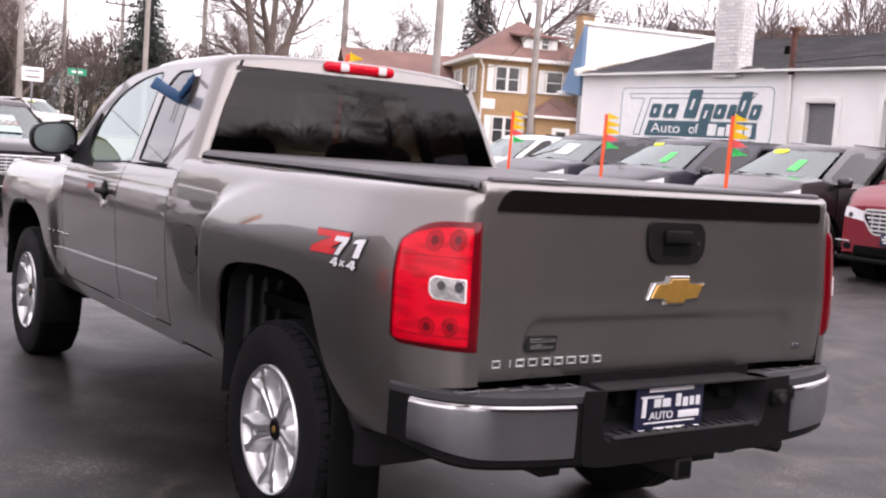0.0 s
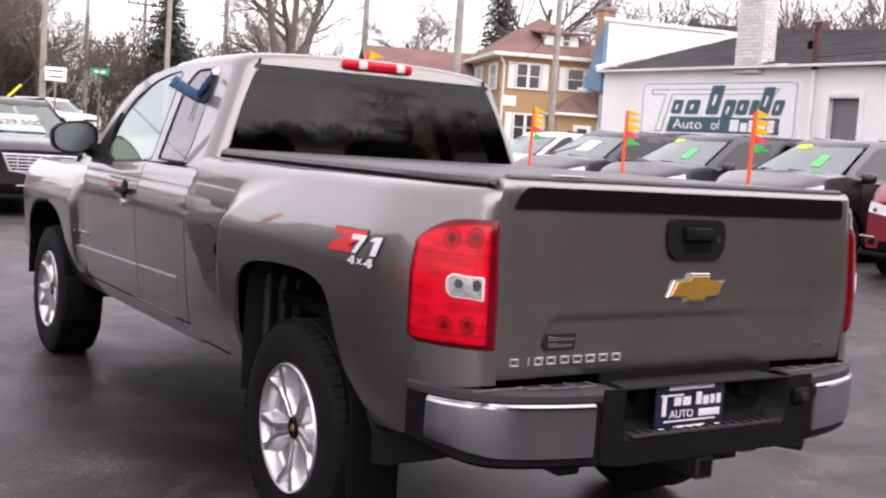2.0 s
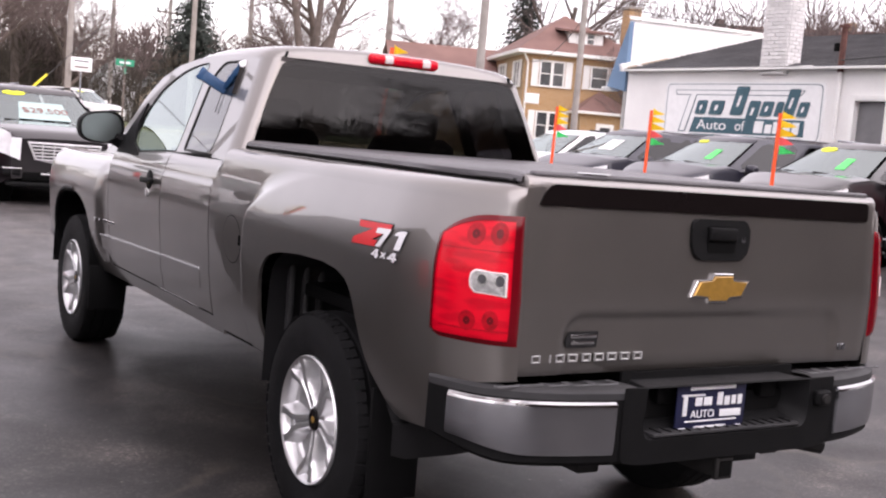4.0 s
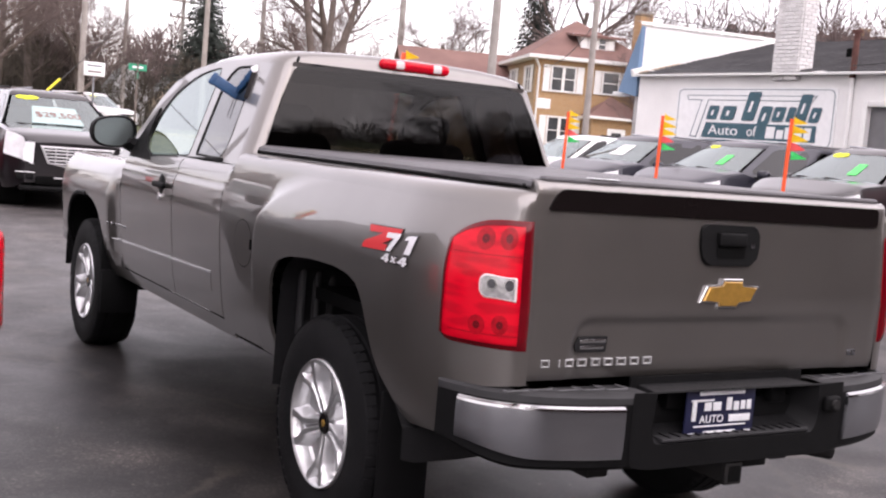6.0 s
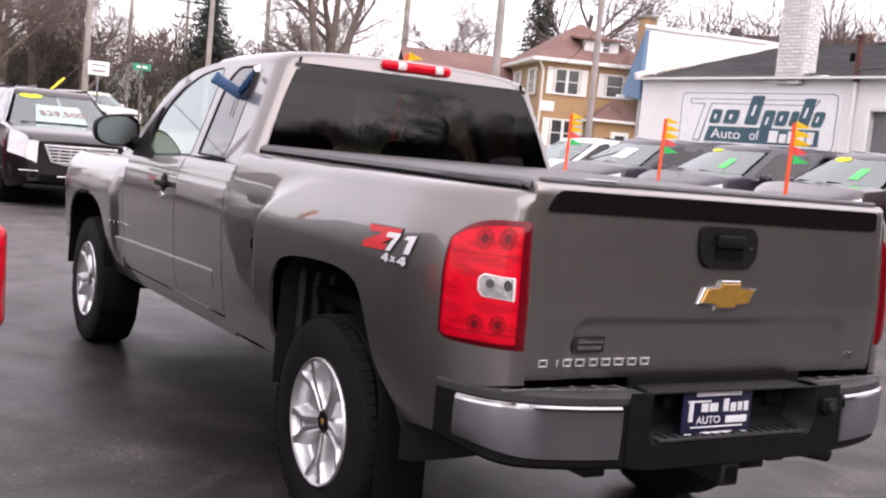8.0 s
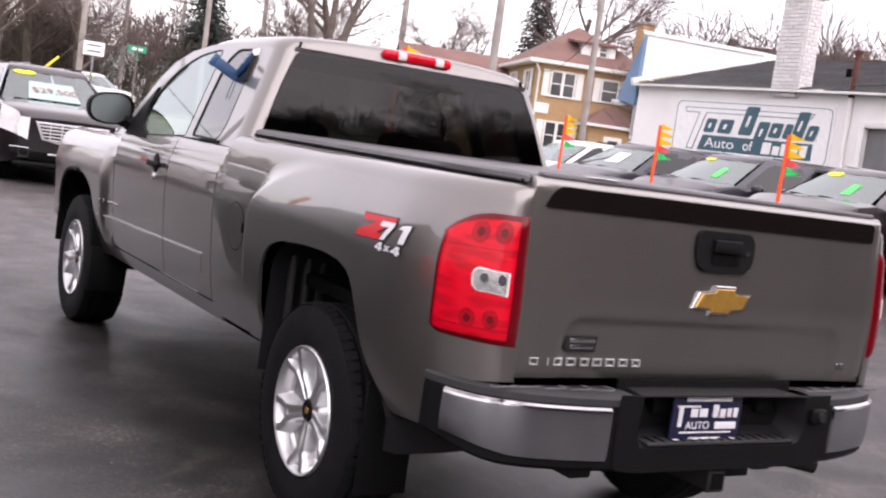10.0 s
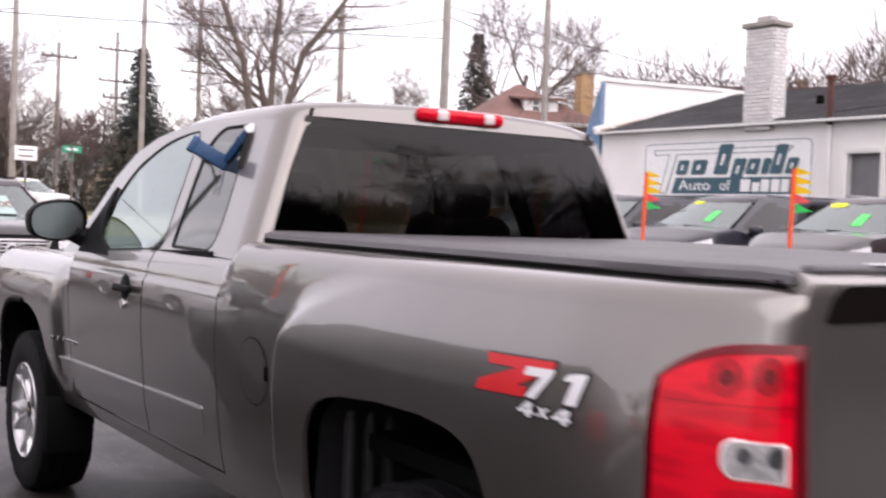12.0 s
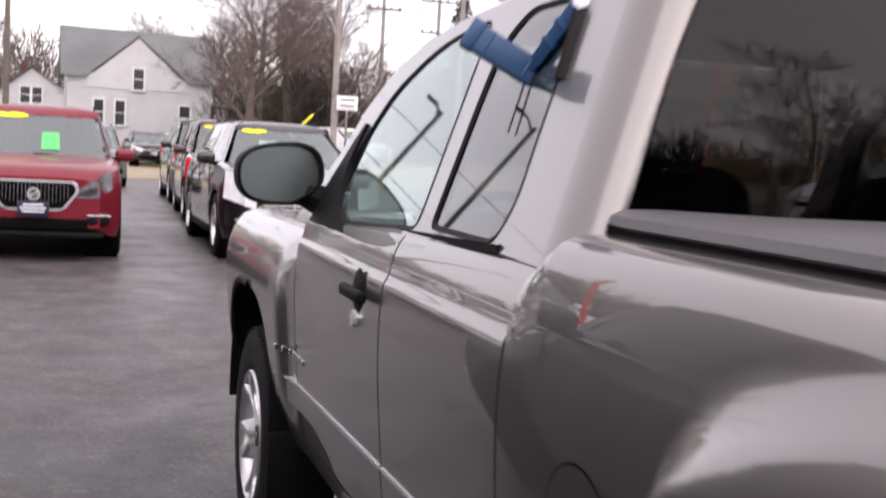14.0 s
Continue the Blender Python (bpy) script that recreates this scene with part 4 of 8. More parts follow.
# ---- tailgate ----
def gate_face(x, z):
    y = interp(z, [(0.80, -1.100), (0.82, -1.109), (0.95, -1.114), (1.04, -1.115), (1.28, -1.0987), (1.385, -1.0920), (1.398, -1.085), (1.405, -1.073)])
    qx, qz = abs(x) - 0.55, z - 0.915
    d = math.hypot(max(qx, 0.0), max(qz, 0.0)) + min(max(qx, qz), 0.0) - 0.07
    hollow = smooth(0.022, -0.022, d)
    return y + 0.014 * hollow * (0.55 + 0.45 * smooth(0.80, 0.95, z))


GATE, TILT = 0.792, 0.068
gate_rows = []
gz = [0.80, 0.806, 0.82, 0.86, 0.89] + span(0.905, 1.015, 14) + [1.05, 1.12, 1.20, 1.27, 1.30, 1.33, 1.36, 1.385, 1.394, 1.401, 1.405]
gx = [-GATE, -GATE + 0.004, -GATE + 0.015] + span(-0.74, -0.67, 3) + span(-0.65, -0.53, 12) + span(-0.48, 0.48, 12) + span(0.53, 0.65, 12) + span(0.67, 0.74, 3) + [GATE - 0.015, GATE - 0.004, GATE]
for z in gz:
    row = [(-GATE, -1.05, z)]
    for x in gx:
        e = GATE - abs(x)
        row.append((x, gate_face(x, z) + (0.012 if e < 0.002 else 0.003 if e < 0.006 else 0), z))
    gate_rows.append(row + [(GATE, -1.05, z)])
gate_rows.append([(p[0], -1.05, 1.405) for p in gate_rows[-1]])
GATE_OB = part("tailgate", grid(gate_rows), M["taupe"], TRUCK)
# black applique across the top of the gate
band = prism(rounded([(-0.752, 1.318), (-0.728, 1.362), (-0.700, 1.383), (0.742, 1.383), (0.742, 1.315)], [0.01, 0.03, 0.03, 0.012, 0.012]), 0.010,
             Matrix(((1, 0, 0, 0), (0, TILT, -1, -1.112 - TILT * 1.04), (0, 1, 0, 0), (0, 0, 0, 1))), 0.003)
part("gate_band", band, M["gloss_black"], GATE_OB, "gloss black applique band")
on_gate = lambda y, flat=False: Matrix(((1, 0, 0, 0), (0, 0 if flat else TILT, -1, y - (0 if flat else TILT * 1.04)), (0, 1, 0, 0), (0, 0, 0, 1)))
bez = part("gate_handle_bezel", prism(rounded([(-0.133, 1.300), (0.133, 1.300), (0.133, 1.215), (0.112, 1.165), (-0.112, 1.165), (-0.133, 1.215)][::-1], 0.03), 0.014, on_gate(-1.112), 0.006),
           M["plastic"], GATE_OB, "black plastic handle bezel")
part("handle_recess", prism(rounded([(-0.068, 1.278), (0.068, 1.278), (0.062, 1.190), (-0.062, 1.190)][::-1], 0.012), 0.002, on_gate(-1.1262)), M["dark"], bez)
part("gate_handle", box((0, -1.118, 1.252), (0.125, 0.018, 0.045), 0.007, 3), M["plastic"], bez)
part("gate_lock", lathe([(0.0, -1.118), (0.010, -1.117), (0.012, -1.10)], 16, "y", (0.098, 0, 1.235)), M["satin"], bez)
# gold cross-shaped emblem with a bright rim
cross = [(-0.134, -0.030), (-0.048, -0.030), (-0.052, -0.050), (0.036, -0.050), (0.040, -0.030), (0.106, -0.030), (0.134, 0.027), (0.052, 0.027), (0.056, 0.050), (-0.034, 0.050), (-0.040, 0.027), (-0.106, 0.027)]
emb = part("gate_emblem", prism(cross, 0.010, Matrix.Translation((0.010, 0, 1.072)) @ on_gate(-1.112, True), 0.0025), M["chrome"], GATE_OB, "bright rim of the emblem")
part("emblem_face", prism([(x * 0.90, y * 0.82) for x, y in cross], 0.006, Matrix.Translation((0.010, 0, 1.072)) @ on_gate(-1.1215, True), 0.003), M["gold"], emb, "gold emblem face")
# raised bright model badge as plain blocks, dealer tag, trim badge
for k, w in enumerate((0.034, 0.010, 0.034, 0.036, 0.034, 0.036, 0.038, 0.036, 0.036)):
    xs = (-0.720, -0.666, -0.628, -0.578, -0.524, -0.474, -0.422, -0.368, -0.314)[k]
    hw, hh, th = w * 0.5, 0.0125, 0.0055
    bars = [box((xs + dx, -1.108, 0.853), (th, 0.009, 2 * hh), 0.0015, 1) for dx in ((-hw + th / 2, hw - th / 2) if w > 0.02 else (0.0,))]
    bars += [box((xs, -1.108, 0.853 + dz), (w - 2 * th, 0.009, th * 0.9), 0.0015, 1) for dz in ((hh - th / 2, -hh + th / 2) if w > 0.02 else ())]
    part("badge_block", join(*bars), M["badge"], GATE_OB)
tag = part("dealer_tag", prism(rounded([(-0.615, 0.905), (-0.600, 0.935), (-0.485, 0.935), (-0.490, 0.885), (-0.605, 0.885)][::-1], 0.006), 0.004, on_gate(-1.105, True)), M["grey_plastic"], GATE_OB, "small dark dealer tag")
for z, x0, x1 in ((0.920, -0.595, -0.492), (0.900, -0.592, -0.500)):
    part("tag_bar", box(((x0 + x1) / 2, -1.109, z), (x1 - x0, 0.004, 0.012), 0.001), M["chrome"], tag)
for x in (0.650, 0.674):
    part("trim_badge", box((x, -1.112, 0.858), (0.018, 0.008, 0.024), 0.003), M["satin"], GATE_OB)
# the dark slot behind the gate's edges
part("gate_slot", box((0, -1.03, 1.10), (1.60, 0.02, 0.58)), M["dark"], TRUCK)

# ---- tail lamps ----
def lamp_y(u):
    return -1.112 + 0.222 * (1 - math.cos(u * math.pi / 2)) ** 0.85


for side in (-1, 1):
    NK, NJ = 30, 24

    def lens_point(u, z, out):
        y = lamp_y(u)
        return (side * (bed_flank(y, z) + out * smooth(-1.14, -1.0, y)), y - out * smooth(-0.86, -1.05, y) + rear_lean(y, z), z)

    def lens_grid(k0, k1, j0, j1, lift):
        cols = []
        for k in range(k0, k1 + 1):
            u = k / NK
            zt = 1.281 - 0.004 * u - 0.070 * max(0.0, (u - 0.28) / 0.72) ** 3.0
            zb = 0.893 + 0.004 * u + 0.022 * max(0.0, (u - 0.82) / 0.18) ** 2.5
            col = []
            for j in range(j0, j1 + 1):
                z = zb + (zt - zb) * j / NJ
                slope = 1 - 0.045 * (z - 0.893) / 0.39
                q = min(j, NJ - j, k, NK - k)
                col.append(lens_point(u * slope, z, (0.0 if q == 0 else 0.007 if q == 1 else 0.010) + lift))
            cols.append(col)
        return grid(cols)

    lens = part("tail_lamp", lens_grid(0, NK, 0, NJ, 0.0), M["red_lens"], TRUCK, "red tail lamp lens")
    for a in ((0, 4, 0, NJ), (4, NK - 2, NJ - 1, NJ), (NK - 2, NK, 0, NJ), (4, NK - 2, 0, 1)):
        part("lens_border", lens_grid(*a, 0.0016), M["red_edge"], lens, "dark red lens border")
    # reflector bowls behind the lens, two above and two below the reversing lamp, and moulded cross lines
    for u, z, r in ((0.30, 1.226, 0.034), (0.54, 1.220, 0.034), (0.33, 0.968, 0.030), (0.56, 0.962, 0.030)):
        rings = []
        for q in span(0.004, r, 4):
            rings.append([lens_point(u + q * math.cos(a) / 0.36, z + q * math.sin(a), 0.0112 + 0.0006 * (1 - q / r)) for a in span(0, 2 * math.pi, 22)])
        bowl = part("reflector_bowl", grid(rings), M["red_bowl"], lens, "dark red reflector bowl")
        part("bowl_bulb", grid([[lens_point(u + q * math.cos(a) / 0.36, z + q * math.sin(a), 0.0122) for a in span(0, 2 * math.pi, 14)] for q in (0.001, r * 0.42)]), M["red_edge"], bowl)
    for z, deep in ((1.172, 0.003), (0.935, 0.004)):
        part("lens_ridge", grid([[lens_point(u, zz, 0.0116) for zz in (z, z + deep)] for u in span(0.10, 0.86, 20)]), M["red_bowl"], lens)
    # clear reversing lamp: a pale frame, square at the gate and rounded outward, with two round bulbs
    frame_line = rounded([(0.175, 1.040), (0.170, 1.112), (0.50, 1.118), (0.552, 1.102), (0.556, 1.066), (0.51, 1.047)], [0.01, 0.01, 0.05, 0.03, 0.03, 0.05])
    mid = sum(frame_line, Vector((0, 0))) / len(frame_line)
    face = [frame_line] + [[p.lerp(mid, k) for p in frame_line] for k in (0.10, 0.12, 0.5, 0.98)]
    rim = part("reversing_rim", grid([[lens_point(p[0], p[1], out) for p in loop + loop[:1]] for loop, out in zip(face[:3], (0.0115, 0.0155, 0.0135))]), M["clear_rim"], lens, "pale rim of the reversing lamp")
    part("reversing_lamp", grid([[lens_point(p[0], p[1], 0.0132) for p in loop + loop[:1]] for loop in face[2:]]), M["clear_lens"], rim, "clear reversing lamp")
    for u, z, r in ((0.255, 1.088, 0.019), (0.43, 1.090, 0.016)):
        for name, r0, r1, lift, mt in (("bulb_ring", r * 0.85, r, 0.0150, "chrome"), ("bulb", 0.001, r * 0.85, 0.0146, "bulb_grey")):
            part(name, grid([[lens_point(u + q * math.cos(a) / 0.36, z + q * math.sin(a), lift) for a in span(0, 2 * math.pi, 18)] for q in (r0, r1)]), M[mt], rim)

# ---- rear bumper ----
def bumper_line(s):
    return interp(s, [(0, 0.0), (0.42, 0.42), (0.62, 0.66), (0.78, 0.845), (0.90, 0.945), (1.0, 0.968)]), interp(
        s, [(0, -1.262), (0.42, -1.252), (0.62, -1.215), (0.78, -1.14), (0.90, -1.02), (1.0, -0.86)])


def bumper_plan(s):
    """Plan line of the bumper from its centre (s = 0) to the side end (s = 1), eased."""
    near = [bumper_line(min(1.0, max(0.0, s + d))) for d in (-0.08, -0.05, -0.02, 0.02, 0.05, 0.08)]
    return sum(p[0] for p in near) / 6, sum(p[1] for p in near) / 6


BUMPER = part("rear_bumper", box((0, -1.10, 0.655), (1.66, 0.10, 0.15), 0.02), M["plastic"], TRUCK, "black plastic rear step bumper")
top_rows = []
ss = span(-1, 1, 60)
for s in ss:
    px, py = bumper_plan(abs(s))
    px = math.copysign(px, s)
    inner_y = max(-1.085, py + 0.02) if abs(s) < 0.8 else -0.86
    inner_x = px * 0.93 if abs(s) >= 0.8 else px
    top_rows.append([(inner_x, inner_y, 0.772), ((inner_x + px) / 2, (inner_y + py) / 2, 0.779), (px * 0.992, py + 0.012, 0.777), (px, py, 0.768), (px * 1.001, py - 0.001, 0.748)])
for rows in (top_rows[:19], top_rows[42:]):
    part("step_pad", grid(rows), M["liner"], BUMPER, "ribbed dark grey step pad")
for side in (-1, 1):
    # moulded treads: a row of low frames along the pad
    for k in range(5):
        x = side * (0.475 + 0.088 * k)
        _, py = bumper_plan(min(1, abs(x)))
        deep = max(0.02, (-1.115 - py) * 0.45)
        for dx in (-0.038, 0.038):
            part("tread_rib", box((x + dx, -1.112 - deep / 2, 0.7790), (0.007, deep, 0.005), 0.0015, 1), M["tread_grey"], BUMPER)
        part("tread_rib", box((x, -1.112 - deep, 0.7790), (0.076, 0.007, 0.005), 0.0015, 1), M["tread_grey"], BUMPER)
# bright end pieces
for side in (-1, 1):
    rows = []
    for s in span(0.487, 0.915, 26):
        px, py = bumper_plan(s)
        (ax, ay), (bx, by) = bumper_plan(max(0.0, s - 0.10)), bumper_plan(min(1.0, s + 0.10))
        ln = math.hypot(bx - ax, by - ay)
        nx, ny = (by - ay) / ln, -(bx - ax) / ln
        col = []
        for z, out in ((0.575, 0.0), (0.580, 0.009), (0.61, 0.013), (0.66, 0.014), (0.712, 0.014), (0.734, 0.012), (0.742, 0.002)):
            low = 0.040 * smooth(0.72, 0.92, s) * smooth(0.64, 0.56, z)
            col.append((side * (px + nx * out), py + ny * out, z + low))
        rows.append(col)
    rows = [[(p[0] * 0.985, p[1] + 0.02, p[2]) for p in rows[0]]] + rows + [[(p[0] * 0.985, p[1] + 0.015, p[2]) for p in rows[-1]]]
    end = part("bumper_end", grid(rows), M["satin"], BUMPER, "dusty chrome bumper end")
    edge = []
    for s in span(0.489, 0.913, 26):
        px, py = bumper_plan(s)
        (ax, ay), (bx, by) = bumper_plan(max(0.0, s - 0.10)), bumper_plan(min(1.0, s + 0.10))
        ln = math.hypot(bx - ax, by - ay)
        edge.append([(side * (px + (by - ay) / ln * out), py - (bx - ax) / ln * out, z) for z, out in ((0.729, 0.0155), (0.737, 0.0140), (0.744, 0.0030))])
    part("bright_edge", grid(edge), M["chrome"], end, "bright top edge")
    # black surround under and beside the bright end
    rows = []
    for s in span(0.43, 1.0, 26):
        px, py = bumper_plan(s)
        up = 0.05 * smooth(0.75, 1.0, s)
        rows.append([(side * px * 0.93, py + 0.05, 0.545 + up), (side * px * 0.985, py + 0.012, 0.543 + up), (side * px, py, 0.556 + up), (side * px, py, 0.75)])
    part("bumper_skirt", grid(rows), M["plastic"], BUMPER)
# centre section with the deep plate recess
face = rounded([(-0.475, 0.785), (-0.475, 0.552), (-0.40, 0.540), (0.40, 0.540), (0.475, 0.552), (0.475, 0.785)], [0.005, 0.03, 0.05, 0.05, 0.03, 0.005])
recess = rounded([(-0.385, 0.781), (-0.395, 0.660), (-0.378, 0.618), (0.330, 0.618), (0.350, 0.660), (0.345, 0.781)], [0.005, 0.03, 0.03, 0.03, 0.03, 0.005])
front_y = lambda u: -1.262 + 0.05 * (u / 0.475) ** 2 * 0.3
part("bumper_centre", holed(face, [recess], lambda u, v: Vector((u, front_y(u), v))), M["plastic"], BUMPER)
rows = [[Vector((p.x, front_y(p.x), p.y)), Vector((p.x * 0.93, -1.13, p.y + (0.045 if p.y < 0.7 else 0)))] for p in recess]
part("recess_wall", grid(rows + rows[:1]), M["grey_plastic"], BUMPER)
part("recess_back", box((0, -1.125, 0.715), (0.78, 0.01, 0.18)), M["plastic"], BUMPER)
part("recess_step", box((-0.02, -1.215, 0.630), (0.66, 0.085, 0.012), 0.004), M["liner"], BUMPER)
for k in range(15):
    part("pad_groove", box((-0.315 + 0.042 * k, -1.222, 0.6375), (0.005, 0.06, 0.004)), M["plastic"], BUMPER)
for x in (-0.235, 0.235):
    part("plate_lamp", box((x, -1.150, 0.742), (0.075, 0.055, 0.075), 0.012), M["plastic"], BUMPER)
sock = part("trailer_socket", box((0.405, -1.262, 0.715), (0.07, 0.03, 0.055), 0.012, 3), M["plastic"], BUMPER)
part("socket_pin", lathe([(0.0, -1.288), (0.016, -1.287), (0.018, -1.27)], 16, "y", (0.405, 0, 0.715)), M["steel"], sock)
# dealer plate: navy panel with pale lettering as bars
PLATE = part("dealer_plate", box((-0.082, -1.222, 0.696), (0.306, 0.008, 0.166), 0.006), M["plate_navy"], BUMPER, "navy dealer plate with unreadable white print")
py = -1.2275
for x, z, w, h in ((0.0, 0.756, 0.20, 0.013), (-0.118, 0.700, 0.018, 0.066), (-0.085, 0.733, 0.10, 0.007), (-0.060, 0.712, 0.030, 0.028), (-0.020, 0.712, 0.036, 0.028), (0.034, 0.718, 0.024, 0.042), (0.066, 0.710, 0.024, 0.030),
                   (0.096, 0.712, 0.020, 0.030), (0.124, 0.712, 0.020, 0.032), (0.085, 0.670, 0.095, 0.024), (0.0, 0.648, 0.23, 0.005), (0.0, 0.625, 0.14, 0.013), (-0.125, 0.625, 0.03, 0.006), (0.125, 0.625, 0.03, 0.006)):
    part("plate_bar", box((x - 0.082, py, z + 0.010), (w, 0.003, h), 0.001), M["print_white"], PLATE)

text_mesh("plate_word", "AUTO", 0.036, 0.001, Matrix(((1.05, 0, 0, -0.122), (0, 0, -1, -1.2285), (0, 1, 0, 0.680), (0, 0, 0, 1))), M["print_white"], PLATE, "white printed word")

# ---- underside ----
part("hitch_tube", box((0.0, -1.130, 0.492), (0.066, 0.20, 0.066), 0.006), M["steel"], TRUCK, "black steel hitch receiver")
part("hitch_mouth", box((0.0, -1.236, 0.492), (0.050, 0.004, 0.052)), M["dark"], TRUCK)
part("hitch_collar", box((0.0, -1.224, 0.492), (0.078, 0.022, 0.078), 0.008), M["steel"], TRUCK)
part("hitch_bar", box((0, -1.02, 0.52), (1.0, 0.07, 0.07), 0.01), M["steel"], TRUCK)
for x in (-0.42, 0.42):
    part("frame_rail", box((x, 1.75, 0.53), (0.09, 5.6, 0.15), 0.01), M["steel"], TRUCK)
    part("leaf_spring", box((x * 1.15, 0.0, 0.46), (0.065, 1.3, 0.05), 0.01), M["steel"], TRUCK)
part("rear_axle", lathe([(0.0, -0.75), (0.05, -0.75), (0.05, -0.14), (0.14, -0.10), (0.14, 0.10), (0.05, 0.14), (0.05, 0.75), (0.0, 0.75)], 20, "x", (0, REAR_AXLE, 0.40)), M["steel"], TRUCK)
part("front_axle", box((0, FRONT_AXLE, 0.40), (1.5, 0.10, 0.10), 0.02), M["steel"], TRUCK)
# unseen underbody blocks, added to keep light out from under the truck
part("belly_pan", box((0, 2.2, 0.48), (1.20, 2.5, 0.06), 0.02), M["dark"], TRUCK)
part("fuel_tank", box((-0.46, 1.55, 0.47), (0.30, 1.30, 0.20), 0.06, 3), M["dark"], TRUCK)
part("muffler", box((0.60, 1.60, 0.44), (0.30, 0.90, 0.20), 0.07, 3), M["steel"], TRUCK)
part("transfer_case", box((0.05, 1.95, 0.38), (0.46, 1.30, 0.20), 0.06, 3), M["steel"], TRUCK)
part("cross_member", box((0, -0.80, 0.56), (1.00, 0.16, 0.10), 0.03), M["dark"], TRUCK)
part("skid_plate", box((0, 0.62, 0.50), (1.00, 0.50, 0.05), 0.02), M["dark"], TRUCK)
rod("exhaust_pipe", [(0.55, 1.4, 0.45), (0.58, 0.5, 0.50), (0.60, -0.6, 0.48), (0.72, -0.85, 0.44), (0.86, -0.92, 0.42)], 0.035, M["steel"], TRUCK)
part("spare_tyre", lathe([(0.15, 0.52), (0.15, 0.66), (0.33, 0.68), (0.37, 0.62), (0.37, 0.56), (0.33, 0.50), (0.15, 0.52)], 32, "z", (0, -0.62, 0.0)), M["rubber"], TRUCK)


# ---- wheels ----
def tyre_bm(r, rim, w):
    """A tyre about the x axis with its outer face towards -x."""
    h = w / 2
    prof = [(rim, h * 0.80), (rim + 0.012, h * 0.92), (rim + 0.35 * (r - rim), h * 1.0), (rim + 0.70 * (r - rim), h * 0.98), (r - 0.018, h * 0.90), (r - 0.004, h * 0.76), (r - 0.008, h * 0.55), (r - 0.009, h * 0.53),
            (r - 0.009, h * 0.44), (r - 0.001, h * 0.42), (r, 0.05 * h), (r - 0.009, 0.04 * h)]
    prof = prof + [(a, -b) for a, b in prof[::-1]]
    return lathe([(a, -b) for a, b in prof], 72)


SPOKE_TURN = radians(54)


def rim_disc(r, w, spokes=5, paired=True):
    """Rim barrel, spokes and hub as one mesh, face towards -x."""
    h = w / 2
    pieces = [lathe([(r * 0.86, h * 0.7), (r * 0.90, -h * 0.30), (r * 0.93, -h * 0.80), (r * 0.975, -h * 0.95), (r * 1.005, -h * 0.985), (r * 1.025, -h * 0.93), (r * 0.98, h * 0.75)], 64)]
    if paired:
        # dished face with five pairs of raised ribs and pockets between them
        rows = []
        for k in range(241):
            ang = 2 * math.pi * (k % 240) / 240
            near = (ang - SPOKE_TURN + math.pi / spokes) % (2 * math.pi / spokes) - math.pi / spokes
            row = []
            for f in (0.20, 0.26, 0.30, 0.35, 0.40, 0.48, 0.56, 0.63, 0.68, 0.72, 0.76, 0.80, 0.84, 0.88, 0.92, 0.965):
                d = abs(f * r * math.sin(near))
                # each spoke is a pair of ribs that forks towards the rim
                lo, hi = 0.005 + 0.004 * f + 0.030 * smooth(0.64, 0.96, f), 0.024 + 0.012 * f + 0.036 * smooth(0.60, 0.96, f)
                rib = smooth(lo - 0.004, lo + 0.003, d) * smooth(hi + 0.004, hi - 0.004, d)
                deep = 0.042 * smooth(hi, hi + 0.012, d) * smooth(0.25, 0.40, f) * smooth(1.0, 0.88, f) + 0.012 * smooth(lo, lo - 0.012, d) * smooth(0.70, 0.86, f)
                x = -h * (0.66 + 0.24 * f * f) - 0.016 * rib + deep + 0.006
                row.append((x, f * r * math.cos(ang), f * r * math.sin(ang)))
            rows.append(row)
        face = grid(rows)
        bmesh.ops.remove_doubles(face, verts=face.verts, dist=1e-5)
        pieces.append(face)
    for k in range(spokes):
        a = 2 * math.pi * k / spokes + 0.15
        if paired:
            continue
        else:
            pts = [0.25 * r, 0.6 * r, 0.93 * r]
            rows = []
            for j, rad in enumerate(pts):
                wd = (0.055, 0.045, 0.06)[j] * r / 0.235
                x = (-h * 0.62, -h * 0.60, -h * 0.74)[j]
                ring = [(x + 0.05, -wd), (x + 0.006, -wd), (x, -wd * 0.7), (x, wd * 0.7), (x + 0.006, wd), (x + 0.05, wd)]
                rows.append([(p[0], rad * math.cos(a) - p[1] * math.sin(a), rad * math.sin(a) + p[1] * math.cos(a)) for p in ring])
            pieces.append(grid(rows))
    pieces.append(lathe([(0.0, -h * 0.70), (r * 0.19, -h * 0.72), (r * 0.27, -h * 0.64), (r * 0.30, -h * 0.35), (r * 0.30, h * 0.1)], 32))
    return join(*pieces)


